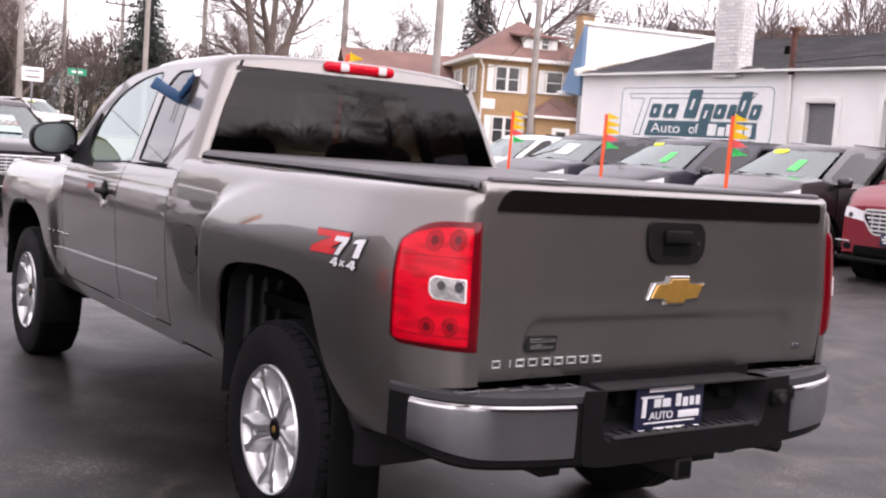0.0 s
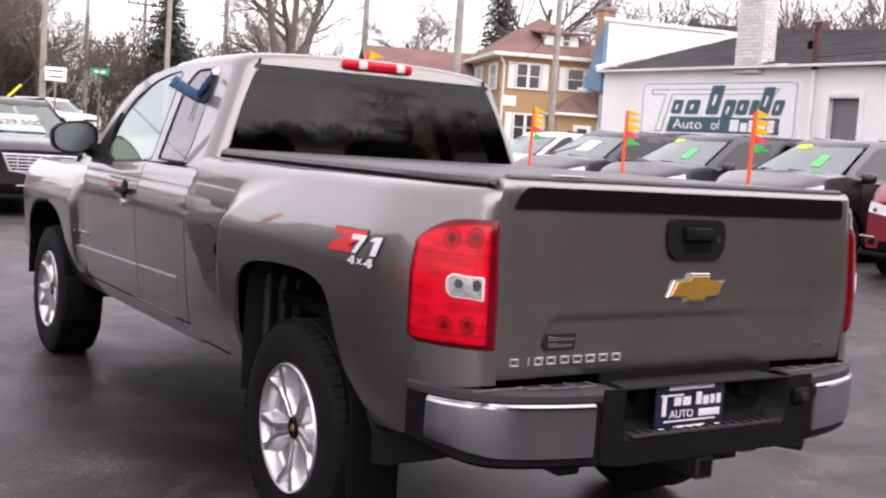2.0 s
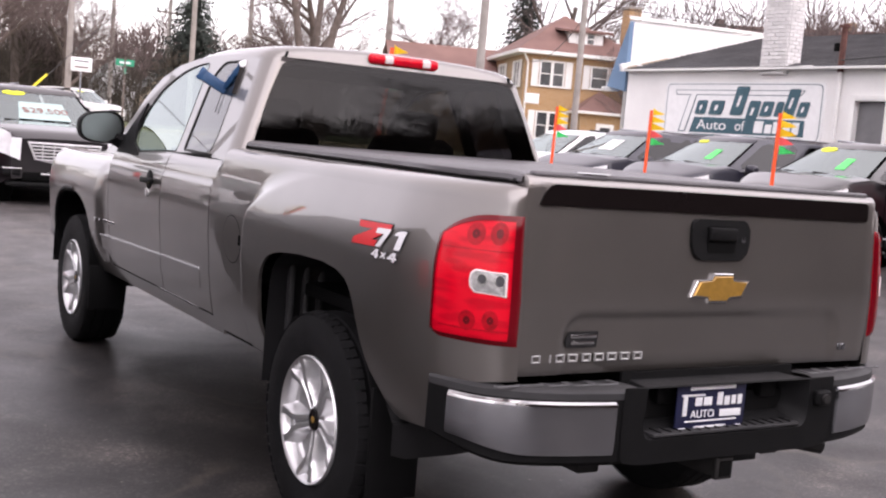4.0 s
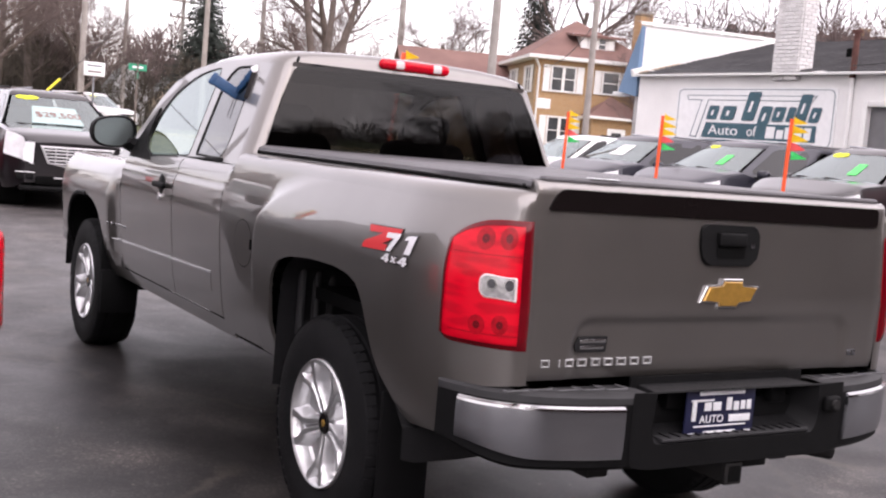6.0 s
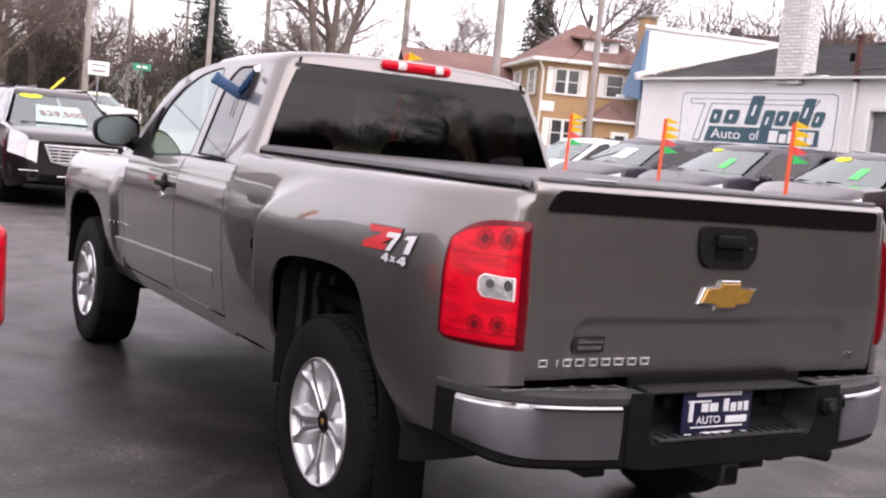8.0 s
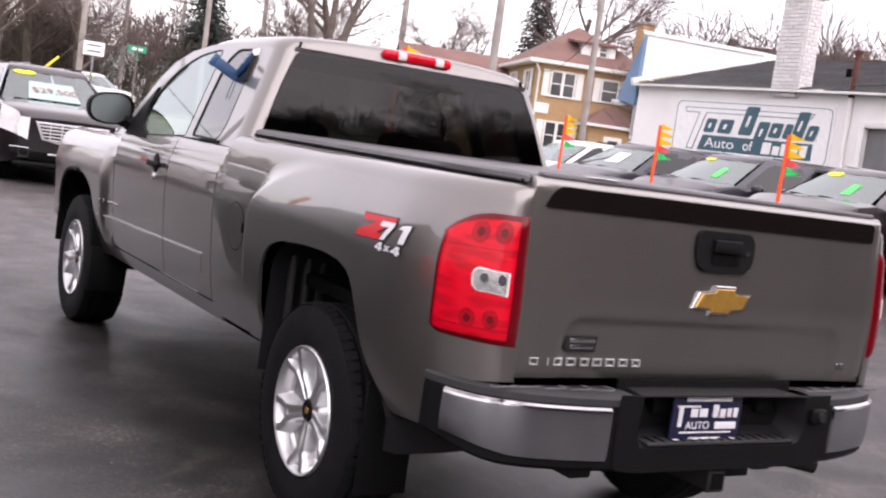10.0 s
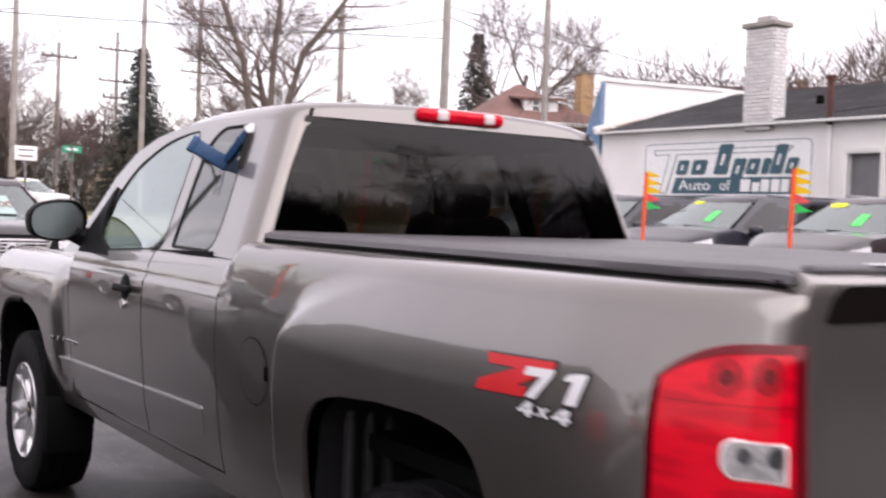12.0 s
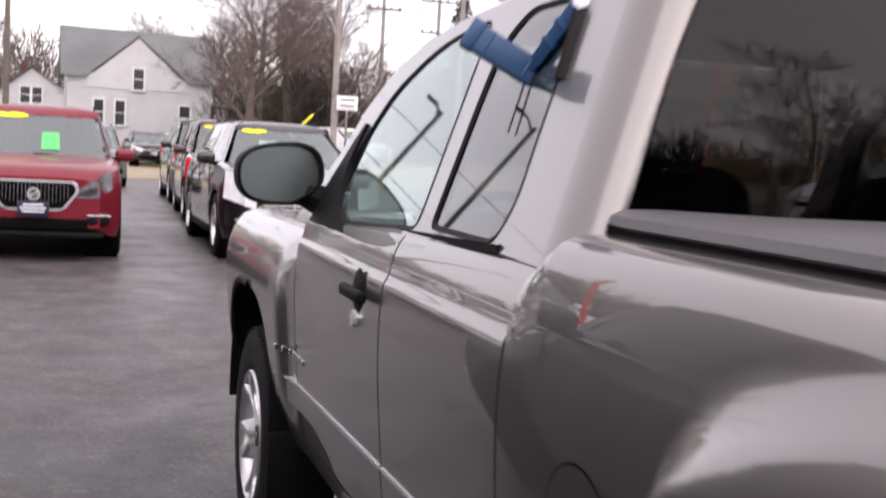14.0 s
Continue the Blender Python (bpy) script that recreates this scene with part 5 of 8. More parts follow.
def wheel(parent, centre, side, r, rim, w, spokes, hero=False):
    """Wheel > tyre, rim > hub cap. side -1 faces -x."""
    at = pose(*centre) if side < 0 else pose(*centre, 0, 0, 180)
    key = (round(r, 3), round(rim, 3), spokes, hero)
    if key not in WHEELS:
        WHEELS[key] = {}
        store = WHEELS[key]
        t = part("tyre", tyre_bm(r, rim, w), M["rubber"], None)
        d = part("rim", rim_disc(rim, w, spokes, hero), M["alloy"], None)
        slots = []
        for k in range(5 if hero else 0):
            a = 2 * math.pi * (k + 0.5) / 5 + SPOKE_TURN
            tri = prism([(0.40 * rim, -0.005), (0.62 * rim, -0.020), (0.66 * rim, 0.0), (0.62 * rim, 0.020), (0.40 * rim, 0.005)], 0.006)
            bmesh.ops.transform(tri, matrix=Matrix.Translation((-0.050, 0, 0)) @ Matrix(((0, 0, -1, 0), (math.cos(a), -math.sin(a), 0, 0), (math.sin(a), math.cos(a), 0, 0), (0, 0, 0, 1))), verts=tri.verts)
            slots.append(part("rim_slot", tri, M["dark"], None))
        c3 = part("brake_disc", lathe([(0.0, 0.0), (rim * 0.92, 0.0)], 32), M["steel"], None)
        c2 = part("hub_cap", lathe([(0.0, -w * 0.385), (rim * 0.16, -w * 0.382), (rim * 0.19, -w * 0.35)], 24), M["gloss_black"], None)
        c4 = None if not hero else part("cap_emblem", lathe([(0.0, -w * 0.391), (rim * 0.055, -w * 0.389), (rim * 0.06, -w * 0.38)], 16), M["gold"], None)
        blocks, rng_t = [], random.Random(4)
        if hero:
            for k in range(60):
                for row in (-1, 1):
                    a = 2 * math.pi * (k + 0.25 * row) / 60
                    blocks.append(box((0, 0, 0), (w * rng_t.uniform(0.15, 0.20), rng_t.uniform(0.034, 0.037), 0.005), 0.002, 1, None))
                    bmesh.ops.transform(blocks[-1], matrix=pose(0, 0, 0, math.degrees(a)) @ pose(row * w * 0.375, 0, r - 0.0062, 0, -row * -14, 0), verts=blocks[-1].verts)
            tb = part("tread", join(*blocks), M["rubber"], None)
            tagged(tb, kind="stuff")
        store["meshes"] = [(o.name.split(".")[0], o.data, o) for o in [t, d, *slots, c3, c2] + ([c4] if hero else []) + ([tb] if hero else [])]
        for _, _, o in store["meshes"]:
            bpy.data.objects.remove(o)
        store["meshes"] = [(n, me) for n, me, _ in store["meshes"]]
    e = new("wheel")
    e.parent = parent
    e.matrix_basis = at
    for n, me in WHEELS[key]["meshes"]:
        ob = new(n, me)
        ob.parent = e
        if n == "tread":
            tagged(ob, kind="stuff")
    return e


WHEELS = {}
for y in (REAR_AXLE, FRONT_AXLE):
    for side in (-1, 1):
        w = wheel(TRUCK, (side * 0.830, y, 0.406), side, 0.408, 0.237, 0.262, 5, True)

# ---- side decal: red slanted block figure with grey figures beside it ----
decal = bpy.data.objects.new("side_decal", None)
scene.collection.objects.link(decal)
decal.parent = TRUCK


def on_side(outline, out, name, material, owner):
    """A decal patch lying on the flank; outline in (towards the rear, up)."""
    bm = prism(outline, 0.0015)
    bmesh.ops.triangulate(bm, faces=bm.faces)
    bmesh.ops.subdivide_edges(bm, edges=bm.edges[:], cuts=2, use_grid_fill=True)
    for v in bm.verts:
        y, z = -v.co.x, v.co.y
        v.co = Vector((-(bed_flank(y, z) + out + v.co.z), y, z))
    return part(name, bm, material, owner)


fig = [(0.452, 1.199), (0.672, 1.204), (0.664, 1.184), (0.566, 1.146), (0.602, 1.147), (0.592, 1.126), (0.430, 1.121), (0.440, 1.143), (0.556, 1.180), (0.462, 1.178)]
mid_u, mid_z = 0.552, 1.162
on_side([(mid_u + (u - mid_u) * 1.035, mid_z + (z - mid_z) * 1.09) for u, z in fig], 0.0008, "decal_outline", M["decal_black"], decal)
on_side(fig, 0.0030, "decal_figure", M["decal_red"], decal)


def stroke_mesh(quads, out, name, material, grow=0.0):
    """One figure made of slanted bars, lying on the flank."""
    bars = []
    for q in quads:
        cx, cz = sum(p[0] for p in q) / 4, sum(p[1] for p in q) / 4
        q = [(x + math.copysign(grow, x - cx), z + math.copysign(grow, z - cz)) for x, z in q]
        cells = []
        for a in range(4):
            cells.append([Vector(q[0]).lerp(Vector(q[1]), b / 3).lerp(Vector(q[3]).lerp(Vector(q[2]), b / 3), a / 3) for b in range(4)])
        bars.append(grid([[(-(bed_flank(-p.x, p.y) + out), -p.x, p.y) for p in row] for row in cells]))
    return part(name, join(*bars), material, decal)


seven = [[(0.584, 1.170), (0.669, 1.172), (0.674, 1.190), (0.589, 1.187)], [(0.600, 1.128), (0.630, 1.128), (0.669, 1.174), (0.640, 1.173)]]
one = [[(0.712, 1.129), (0.744, 1.130), (0.762, 1.192), (0.731, 1.190)], [(0.700, 1.173), (0.729, 1.174), (0.733, 1.190), (0.712, 1.186)]]


def four(u):
    return [[(u + 0.026, 1.090), (u + 0.042, 1.090), (u + 0.050, 1.120), (u + 0.034, 1.120)], [(u, 1.097), (u + 0.052, 1.097), (u + 0.054, 1.104), (u + 0.002, 1.104)],
            [(u, 1.098), (u + 0.014, 1.098), (u + 0.044, 1.120), (u + 0.030, 1.120)]]


cross_x = [[(0.636, 1.095), (0.648, 1.095), (0.678, 1.115), (0.666, 1.115)], [(0.664, 1.095), (0.676, 1.095), (0.652, 1.115), (0.640, 1.115)]]
for quads in (seven, one, four(0.578), cross_x, four(0.682)):
    stroke_mesh(quads, 0.0042, "decal_outline", M["decal_black"], 0.0035)
    stroke_mesh(quads, 0.0056, "decal_figure", M["decal_silver"])

# ---- blue clip-on window bracket with grey tape ----
BRACKET = thing("window_bracket", label="blue plastic clip-on bracket taped over the truck's side window", category="bracket")


def arm(a, b, wide, thick, name, material):
    a, b = Vector(a) + Vector((0.012, -0.03, -0.012)), Vector(b) + Vector((0.012, -0.03, -0.012))
    d = (b - a).normalized()
    n = Vector((-0.55, -0.80, 0.2)).normalized()
    u = n.cross(d).normalized()
    n = d.cross(u)
    m = Matrix((d, u, n)).transposed().to_4x4()
    bm = box((0, 0, 0), ((b - a).length, wide, thick), min(wide, thick) * 0.09, 2, m)
    bmesh.ops.translate(bm, vec=(a + b) / 2, verts=bm.verts)
    return part(name, bm, material, BRACKET)


arm((-0.895, 1.595, 1.722), (-0.770, 1.555, 1.650), 0.052, 0.045, "long_arm", M["blue"])
arm((-0.903, 1.598, 1.728), (-0.880, 1.590, 1.714), 0.060, 0.050, "arm_end", M["blue"])
arm((-0.782, 1.526, 1.676), (-0.752, 1.425, 1.772), 0.026, 0.028, "short_arm", M["blue"])
arm((-0.786, 1.537, 1.664), (-0.780, 1.516, 1.686), 0.016, 0.020, "hook", M["blue"])
for share in (0.30, 0.62):
    p = Vector((-0.782, 1.526, 1.676)).lerp(Vector((-0.752, 1.425, 1.772)), share)
    arm(p, p + Vector((0.003, -0.010, 0.0095)), 0.032, 0.033, "collar", M["blue"])
for share in (0.22, 0.80):
    p = Vector((-0.895, 1.595, 1.722)).lerp(Vector((-0.770, 1.555, 1.650)), share)
    arm(p, p + Vector((0.0065, -0.002, -0.0038)), 0.055, 0.048, "collar", M["blue"])
rod("cord", [(-0.782, 1.520, 1.640), (-0.8005, 1.505, 1.590), (-0.825, 1.490, 1.527)], 0.002, M["plastic"], BRACKET, "thin black cord")
arm((-0.748, 1.425, 1.790), (-0.745, 1.405, 1.760), 0.035, 0.03, "white_end", M["print_white"])
arm((-0.752, 1.402, 1.764), (-0.797, 1.368, 1.632), 0.034, 0.012, "dark_backing", M["gloss_black"])
arm((-0.804, 1.382, 1.604), (-0.795, 1.255, 1.609), 0.044, 0.005, "tape_strip", M["tape"])


# ---- parked cars ----
def car(name, at, paint, label, category, group="", L=4.75, W=1.86, H=1.68, hood=1.02, belt_z=1.06, nose_z=0.86, wheel_r=0.36, ws0=None, ws1=None, rg0=None, rg1=None,
        axle_f=None, axle_r=None, roof_w=0.66, spokes=5, detail="", pillars=(0.0, 0.36, 0.70, 1.0), stickers=(), tail="lamp", hood_len=1.15):
    """A parked car, its front towards +y. at: its pose on the ground."""
    e = thing(name, at, label, category, group)
    h = L / 2
    ws0, ws1 = ws0 or h - hood_len, ws1 or h - hood_len - 0.85
    rg0, rg1 = rg0 or -h + 0.16, rg1 or -h + 0.48
    af, ar = axle_f or h - 0.92, axle_r or -h + 0.95
    rr = wheel_r + 0.055

    def low(y):
        for c in (af, ar):
            z = arch(y, c, rr, 0.30, wheel_r + rr + 0.005, 2.2)
            if z:
                return max(0.26, z)
        return 0.26 if abs(y) < h - 0.3 else 0.26 + 0.10 * smooth(h - 0.3, h, abs(y))

    def top(y):
        return interp(y, [(-h, belt_z - 0.10), (-h + 0.12, belt_z), (ws0 - 0.3, belt_z), (ws0, hood + 0.02), (h - 0.55, hood - 0.03), (h - 0.20, nose_z + 0.07), (h - 0.06, nose_z + 0.02), (h, nose_z - 0.04)])

    def width(y):
        u = abs(y) / h
        return W / 2 * (1 - 0.25 * smooth(0.78, 1.0, u) ** 1.7 - 0.02 * smooth(0.4, 0.8, u))

    def bow(f):
        return interp(f, [(0.0, 0.945), (0.10, 0.975), (0.35, 1.0), (0.62, 0.992), (0.82, 0.975), (1.0, 0.94)])

    ys = sorted({round(v, 4) for v in span(-h, h, 44) + [c - rr * math.cos(math.pi * k / 18) for c in (af, ar) for k in range(19)] + [c + s * (rr + 0.004) for c in (af, ar) for s in (-1, 1)]})
    rows = []
    for y in ys:
        lo, hi, w = low(y), top(y), width(y)
        half = [(w * 0.80, lo + 0.01)]
        for f in (0, 0.12, 0.3, 0.5, 0.66, 0.78, 0.9, 1.0):
            zabs = lo + f * (hi - lo)
            g = (zabs - 0.26) / (hi - 0.26)
            crease = 0.012 * math.exp(-((g - 0.74) / 0.05) ** 2)
            half.append((w * (bow(g)) + crease, zabs - (0.012 if f == 1.0 else 0)))
        half += [(w * 0.88, hi + 0.006), (w * 0.70, hi + 0.022), (w * 0.45, hi + 0.030), (0.0, hi + 0.034)]
        rows.append([(-x, y, z) for x, z in half] + [(x, y, z) for x, z in half[-2::-1]])
    bm = grid(rows)
    bm.verts.ensure_lookup_table()
    n = len(rows[0])
    bm.faces.new([bm.verts[i] for i in range(n)])
    bm.faces.new([bm.verts[len(bm.verts) - n + i] for i in range(n)][::-1])
    body = part("body", bm, paint, e, angle=50)
    part("underbody", box((0, 0, 0.34), (W * 0.80, L * 0.90, 0.16), 0.03), M["dark"], e)
    part("side_sill", box((-W / 2 * 0.955, 0, 0.29), (0.05, (af - ar) - 2 * rr, 0.10), 0.02), M["plastic"], e)
    part("side_sill", box((W / 2 * 0.955, 0, 0.29), (0.05, (af - ar) - 2 * rr, 0.10), 0.02), M["plastic"], e)
    for c in (af, ar):
        for s in (-1, 1):
            part("wheel_housing", lathe([(rr + 0.01, s * (W / 2 - 0.05)), (rr + 0.01, s * (W / 2 - 0.40)), (0.0, s * (W / 2 - 0.40))], 24, "x", (0, c, wheel_r)), M["dark"], e)
            whl = wheel(e, (s * (W / 2 - 0.125), c, wheel_r), s, wheel_r, wheel_r * 0.64, 0.225, spokes)
            for ob in whl.children if "dark_rims" in detail else ():
                if ob.name.startswith("rim"):
                    ob.data = ob.data.copy()
                    ob.data.materials[0] = M["steel"]
    # upper cabin
    zr = H - 0.075
    wb, wr = W / 2 * 0.905, W / 2 * roof_w + 0.05

    def cab(u, v, s, out=0.0):
        y = (ws0 * (1 - v) + ws1 * v) * (1 - u) + (rg0 * (1 - v) + rg1 * v) * u
        b0 = top(ws0 * (1 - u) + rg0 * u) - 0.02
        pinch = 1 - 0.05 * smooth(0.25, 0.0, u) - 0.03 * smooth(0.8, 1.0, u)
        return Vector((s * ((wb * (1 - v) + wr * v) * pinch + out), y, b0 * (1 - v) + zr * v))

    for s in (-1, 1):
        sheet = [[cab(u, v, s) for v in (0, 0.3, 0.6, 0.9, 1.0)] for u in span(0, 1, 12)]
        part("pillar_frame", grid(sheet), paint, e)
        for a, b in zip(pillars, pillars[1:]):
            u0, u1 = a + 0.035, b - 0.03
            quad = [cab(u0, 0.10, s, 0.006), cab(u1, 0.10, s, 0.006), cab(u1, 0.92, s, 0.006), cab(u0 + (0.03 if a == 0 else 0), 0.92, s, 0.006)]
            g = bmesh.new()
            vs = [g.verts.new(q) for q in quad]
            g.faces.new(vs)
            bmesh.ops.bevel(g, geom=vs, offset=0.06, segments=3, affect="VERTICES")
            part("side_window", g, M["car_dark"], e, "dark side window")
        mirror = part("door_mirror", box((s * (wb + 0.12), ws0 - 0.34, belt_z + 0.06), (0.22, 0.12, 0.15), 0.05, 3), paint, e)
        part("mirror_foot", box((s * (wb + 0.02), ws0 - 0.32, belt_z + 0.0), (0.12, 0.07, 0.05), 0.015), M["plastic"], mirror)
        if "plain_roof" not in detail:
            part("roof_rail", box((s * (wr - 0.06), (ws1 + rg1) / 2, H - 0.01), (0.03, (ws1 - rg1) * 0.86, 0.03), 0.01), M["satin"] if "rails" in detail else M["plastic"], e)
        part("door_handle", box((s * W / 2 * 0.985, 0.05, belt_z - 0.12), (0.03, 0.18, 0.035), 0.01), M["satin"], e)
        part("door_handle", box((s * W / 2 * 0.985, -0.95, belt_z - 0.12), (0.03, 0.18, 0.035), 0.01), M["satin"], e)
        for yy in (ws0 - 0.25, 0.0 - 0.12, ar + rr + 0.02):
            part("door_gap", box((s * W / 2 * 0.988, yy, (belt_z + 0.42) / 2), (0.012, 0.010, belt_z - 0.50), 0.002, 1), M["dark"], e)
    # interior dark block with seats, so that the panes are not empty
    part("dashboard", box((0, ws0 - 0.42, belt_z - 0.04), (W * 0.74, 0.40, 0.14), 0.05), M["grey_plastic"], e)
    part("cabin_floor", box((0, (ws0 + rg0) / 2 - 0.2, belt_z - 0.40), (W * 0.78, (ws0 - rg0) * 0.8, 0.30)), M["dark"], e)
    for x in (-0.38, 0.38):
        st = part("seat", box((x, ws1 - 0.20, belt_z - 0.02), (0.46, 0.16, 0.56), 0.07, 2), M["seat"], e)
        part("headrest", box((x, ws1 - 0.22, belt_z + 0.36), (0.24, 0.10, 0.16), 0.04, 2), M["seat"], st)
    part("rear_bench", box((0, rg1 + 0.55, belt_z), (W * 0.70, 0.16, 0.56), 0.06), M["seat"], e)
    for which, u, mt in (("windscreen", 0.0, M["car_glass"]), ("rear_window", 1.0, M["car_dark"])):
        sheet = []
        for v in span(0.02, 0.90 if u == 0 else 0.98, 5):
            a, b = cab(u, v, -1), cab(u, v, 1)
            bulge = 0.10 if u == 0 else -0.05
            sheet.append([a.lerp(b, t) + Vector((0, bulge * (1 - (2 * t - 1) ** 2), 0)) for t in span(0.035, 0.965, 8)])
        pane = part(which, grid(sheet), mt, e)
        for k, (name2, u0, v0, du, dv, mt2, txt) in enumerate(stickers if u == 0 else ()):
            # cards stand just inside the glass
            c = []
            for uu, vv in ((u0 - du, v0 - dv), (u0 + du, v0 - dv), (u0 + du, v0 + dv), (u0 - du, v0 + dv)):
                a, b = cab(0, vv, -1), cab(0, vv, 1)
                c.append(a.lerp(b, uu) + Vector((0, bulge * (1 - (2 * uu - 1) ** 2) + 0.012 + 0.10 * (2 * du) ** 2, 0.0)))
            g = bmesh.new()
            if name2 == "oval_sticker":
                mid, ax, ay = (c[0] + c[2]) / 2, (c[1] - c[0]) / 2, (c[3] - c[0]) / 2
                g.faces.new([g.verts.new(mid + ax * math.cos(q) + ay * math.sin(q)) for q in span(0, 2 * math.pi, 20)[:-1]])
            else:
                g.faces.new([g.verts.new(p) for p in c])
            card = part(name2, g, mt2, pane)
            if txt:
                ax, ay = (c[1] - c[0]).normalized(), (c[3] - c[0]).normalized()
                nz = ax.cross(ay).normalized()
                flip = 1 if nz.y > 0 else -1
                m = Matrix((ax * -1, ay, nz if (ax * -1).cross(ay).dot(nz) > 0 else -nz)).transposed().to_4x4()
                m.translation = (c[0] + c[2]) / 2 + Vector((0, 0.010, 0.004))
                text_mesh("price", txt, 0.20, 0.001, m, M["price_print"], card, "dull red price figures")
    # roof
    rrows = []
    for t in span(0, 1, 8):
        y = ws1 * (1 - t) + rg1 * t
        half_w = cab(t, 1.0, 1).x
        crown = 0.075 * (1 - 0.55 * abs(2 * t - 0.9) ** 2.4)
        prof = [(half_w, -0.012), (half_w - 0.02, 0.018), (half_w - 0.07, crown * 0.55), (half_w * 0.6, crown * 0.9), (0, crown)]
        if t == 0:
            # painted strip above the windscreen
            edge = cab(0, 0.88, 1)
            for q, dy in ((0.0, 0.012), (0.55, 0.010)):
                xs = [edge.x * (1 - q) + half_w * q, half_w * 0.985, half_w * 0.93, half_w * 0.6, 0.0]
                line = [(x, edge.y * (1 - q) + y * q + dy + 0.10 * (1 - (x / half_w) ** 2) * (1 - 0.5 * q), edge.z * (1 - q) + (zr + 0.02 + crown * 0.4) * q) for x in xs]
                rrows.append([(-p[0], p[1], p[2]) for p in line] + line[-2::-1])
        rrows.append([(-x, y, zr + z) for x, z in prof] + [(x, y, zr + z) for x, z in prof[-2::-1]])
    part("roof", grid(rrows), paint, e)
    # front
    for s in (-1, 1):
        tall = "tall" in detail
        lamp_rows = []
        for t in span(0, 1, 10):
            # from the nose's face round the corner along the flank
            if t < 0.4:
                y, x = h + 0.006, width(h) * ((0.84 if tall else 0.58) + (0.975 - (0.84 if tall else 0.58)) * t / 0.4)
            else:
                y = h - (0.32 if tall else 0.22 if "bars" in detail else 0.46) * (t - 0.4) / 0.6
                x = width(y) + 0.020 if tall else width(y) * 0.985 + 0.006
            z0 = nose_z - (0.32 if tall else 0.20) + (0.12 if tall else 0.10) * t
            z1 = min(nose_z - (0.02 if tall else 0.09) + 0.20 * t + (0.14 * t if tall else 0), top(y) + (0.022 if tall else 0.004))
            if "bars" in detail:
                # swept lamp: a low inner tip that rises outward
                z0 = nose_z - 0.215 + 0.15 * max(t - 0.35, 0)
                z1 = min(nose_z - 0.185 + 0.27 * min(t / 0.55, 1) + 0.04 * t, top(y) + 0.006)
            lamp_rows.append([(s * x * (1 - (0.022 if tall else 0.03) * q), y + (0.006 if tall else 0), z0 + (z1 - z0) * q) for q in (0, 0.33, 0.66, 1.0)])
        hl = part("headlight", grid(lamp_rows), M["lamp_silver"] if "bars" in detail else M["headlamp"], e, "clear headlight with dark housing")
        if not tall:
            part("projector", lathe([(0.0, h + 0.016), (0.026, h + 0.014), (0.032, h + 0.004)], 16, "y", (s * width(h) * 0.86, 0, nose_z - 0.13)), M["bulb_grey"], hl)
        if "bars" in detail:
            part("lamp_bowl", prism(rounded([(0.62, nose_z - 0.198), (0.70, nose_z - 0.150), (0.95, nose_z - 0.085), (0.95, nose_z - 0.165), (0.80, nose_z - 0.195)], 0.02), 0.004,
                                    Matrix(((s * width(h), 0, 0, 0), (0, 0, 1, h + 0.007), (0, 1, 0, 0), (0, 0, 0, 1)))), M["bulb_grey"], hl, "grey reflector bowl")
        part("fog_lamp", box((s * W / 2 * 0.70, h - 0.06, 0.44), (0.24, 0.12, 0.09), 0.03, 2, pose(0, 0, 0, 0, 0, -s * 16)), M["plastic"], e)
        part("fog_trim", box((s * W / 2 * 0.70, h - 0.045, 0.50), (0.26, 0.12, 0.02), 0.006, 1, pose(0, 0, 0, 0, 0, -s * 16)), M["chrome"], e)
        tl = part("tail_light", box((s * W / 2 * 0.84, -h + 0.05, belt_z - 0.17), (0.20, 0.18, 0.34), 0.04, 3, pose(0, 0, 0, 6, 0, -s * 22)), M["red_lens"], e, "red tail light")
    if "tall" in detail:
        face_m = Matrix(((1, 0, 0, 0), (0, 0, 1, h - 0.03), (0, 1, 0, 0), (0, 0, 0, 1)))
        g = part("grille", prism([(-0.50, nose_z - 0.06), (-0.40, nose_z - 0.30), (0.0, nose_z - 0.37), (0.40, nose_z - 0.30), (0.50, nose_z - 0.06)], 0.055, face_m, 0.008), M["bright_trim"], e, "bright chrome grille")
        part("grille_mesh", prism([(-0.46, nose_z - 0.085), (-0.375, nose_z - 0.28), (0.0, nose_z - 0.34), (0.375, nose_z - 0.28), (0.46, nose_z - 0.085)], 0.006, Matrix.Translation((0, 0.054, 0)) @ face_m), M["dark"], g)
        for k in range(5):
            half = 0.455 - 0.022 * k
            part("grille_bar", box((0, h + 0.034, nose_z - 0.115 - 0.045 * k), (2 * half, 0.014, 0.020), 0.004, 1), M["bright_trim"], g)
        for k in range(5):
            part("grille_bar", box((-0.30 + 0.15 * k, h + 0.033, nose_z - 0.20), (0.014, 0.012, 0.22), 0.003, 1), M["bright_trim"], g)
        part("emblem", lathe([(0.0, h + 0.056), (0.065, h + 0.054), (0.078, h + 0.036)], 24, "y", (0, 0, nose_z - 0.19)), M["bright_trim"], g)
        part("emblem_face", lathe([(0.0, h + 0.060), (0.045, h + 0.058), (0.050, h + 0.050)], 20, "y", (0, 0, nose_z - 0.19)), M["satin"], g)
        part("lower_trim", box((0, h + 0.03, 0.44), (0.62, 0.02, 0.022), 0.006, 1), M["bright_trim"], e)
    elif "wide_grille" in detail:
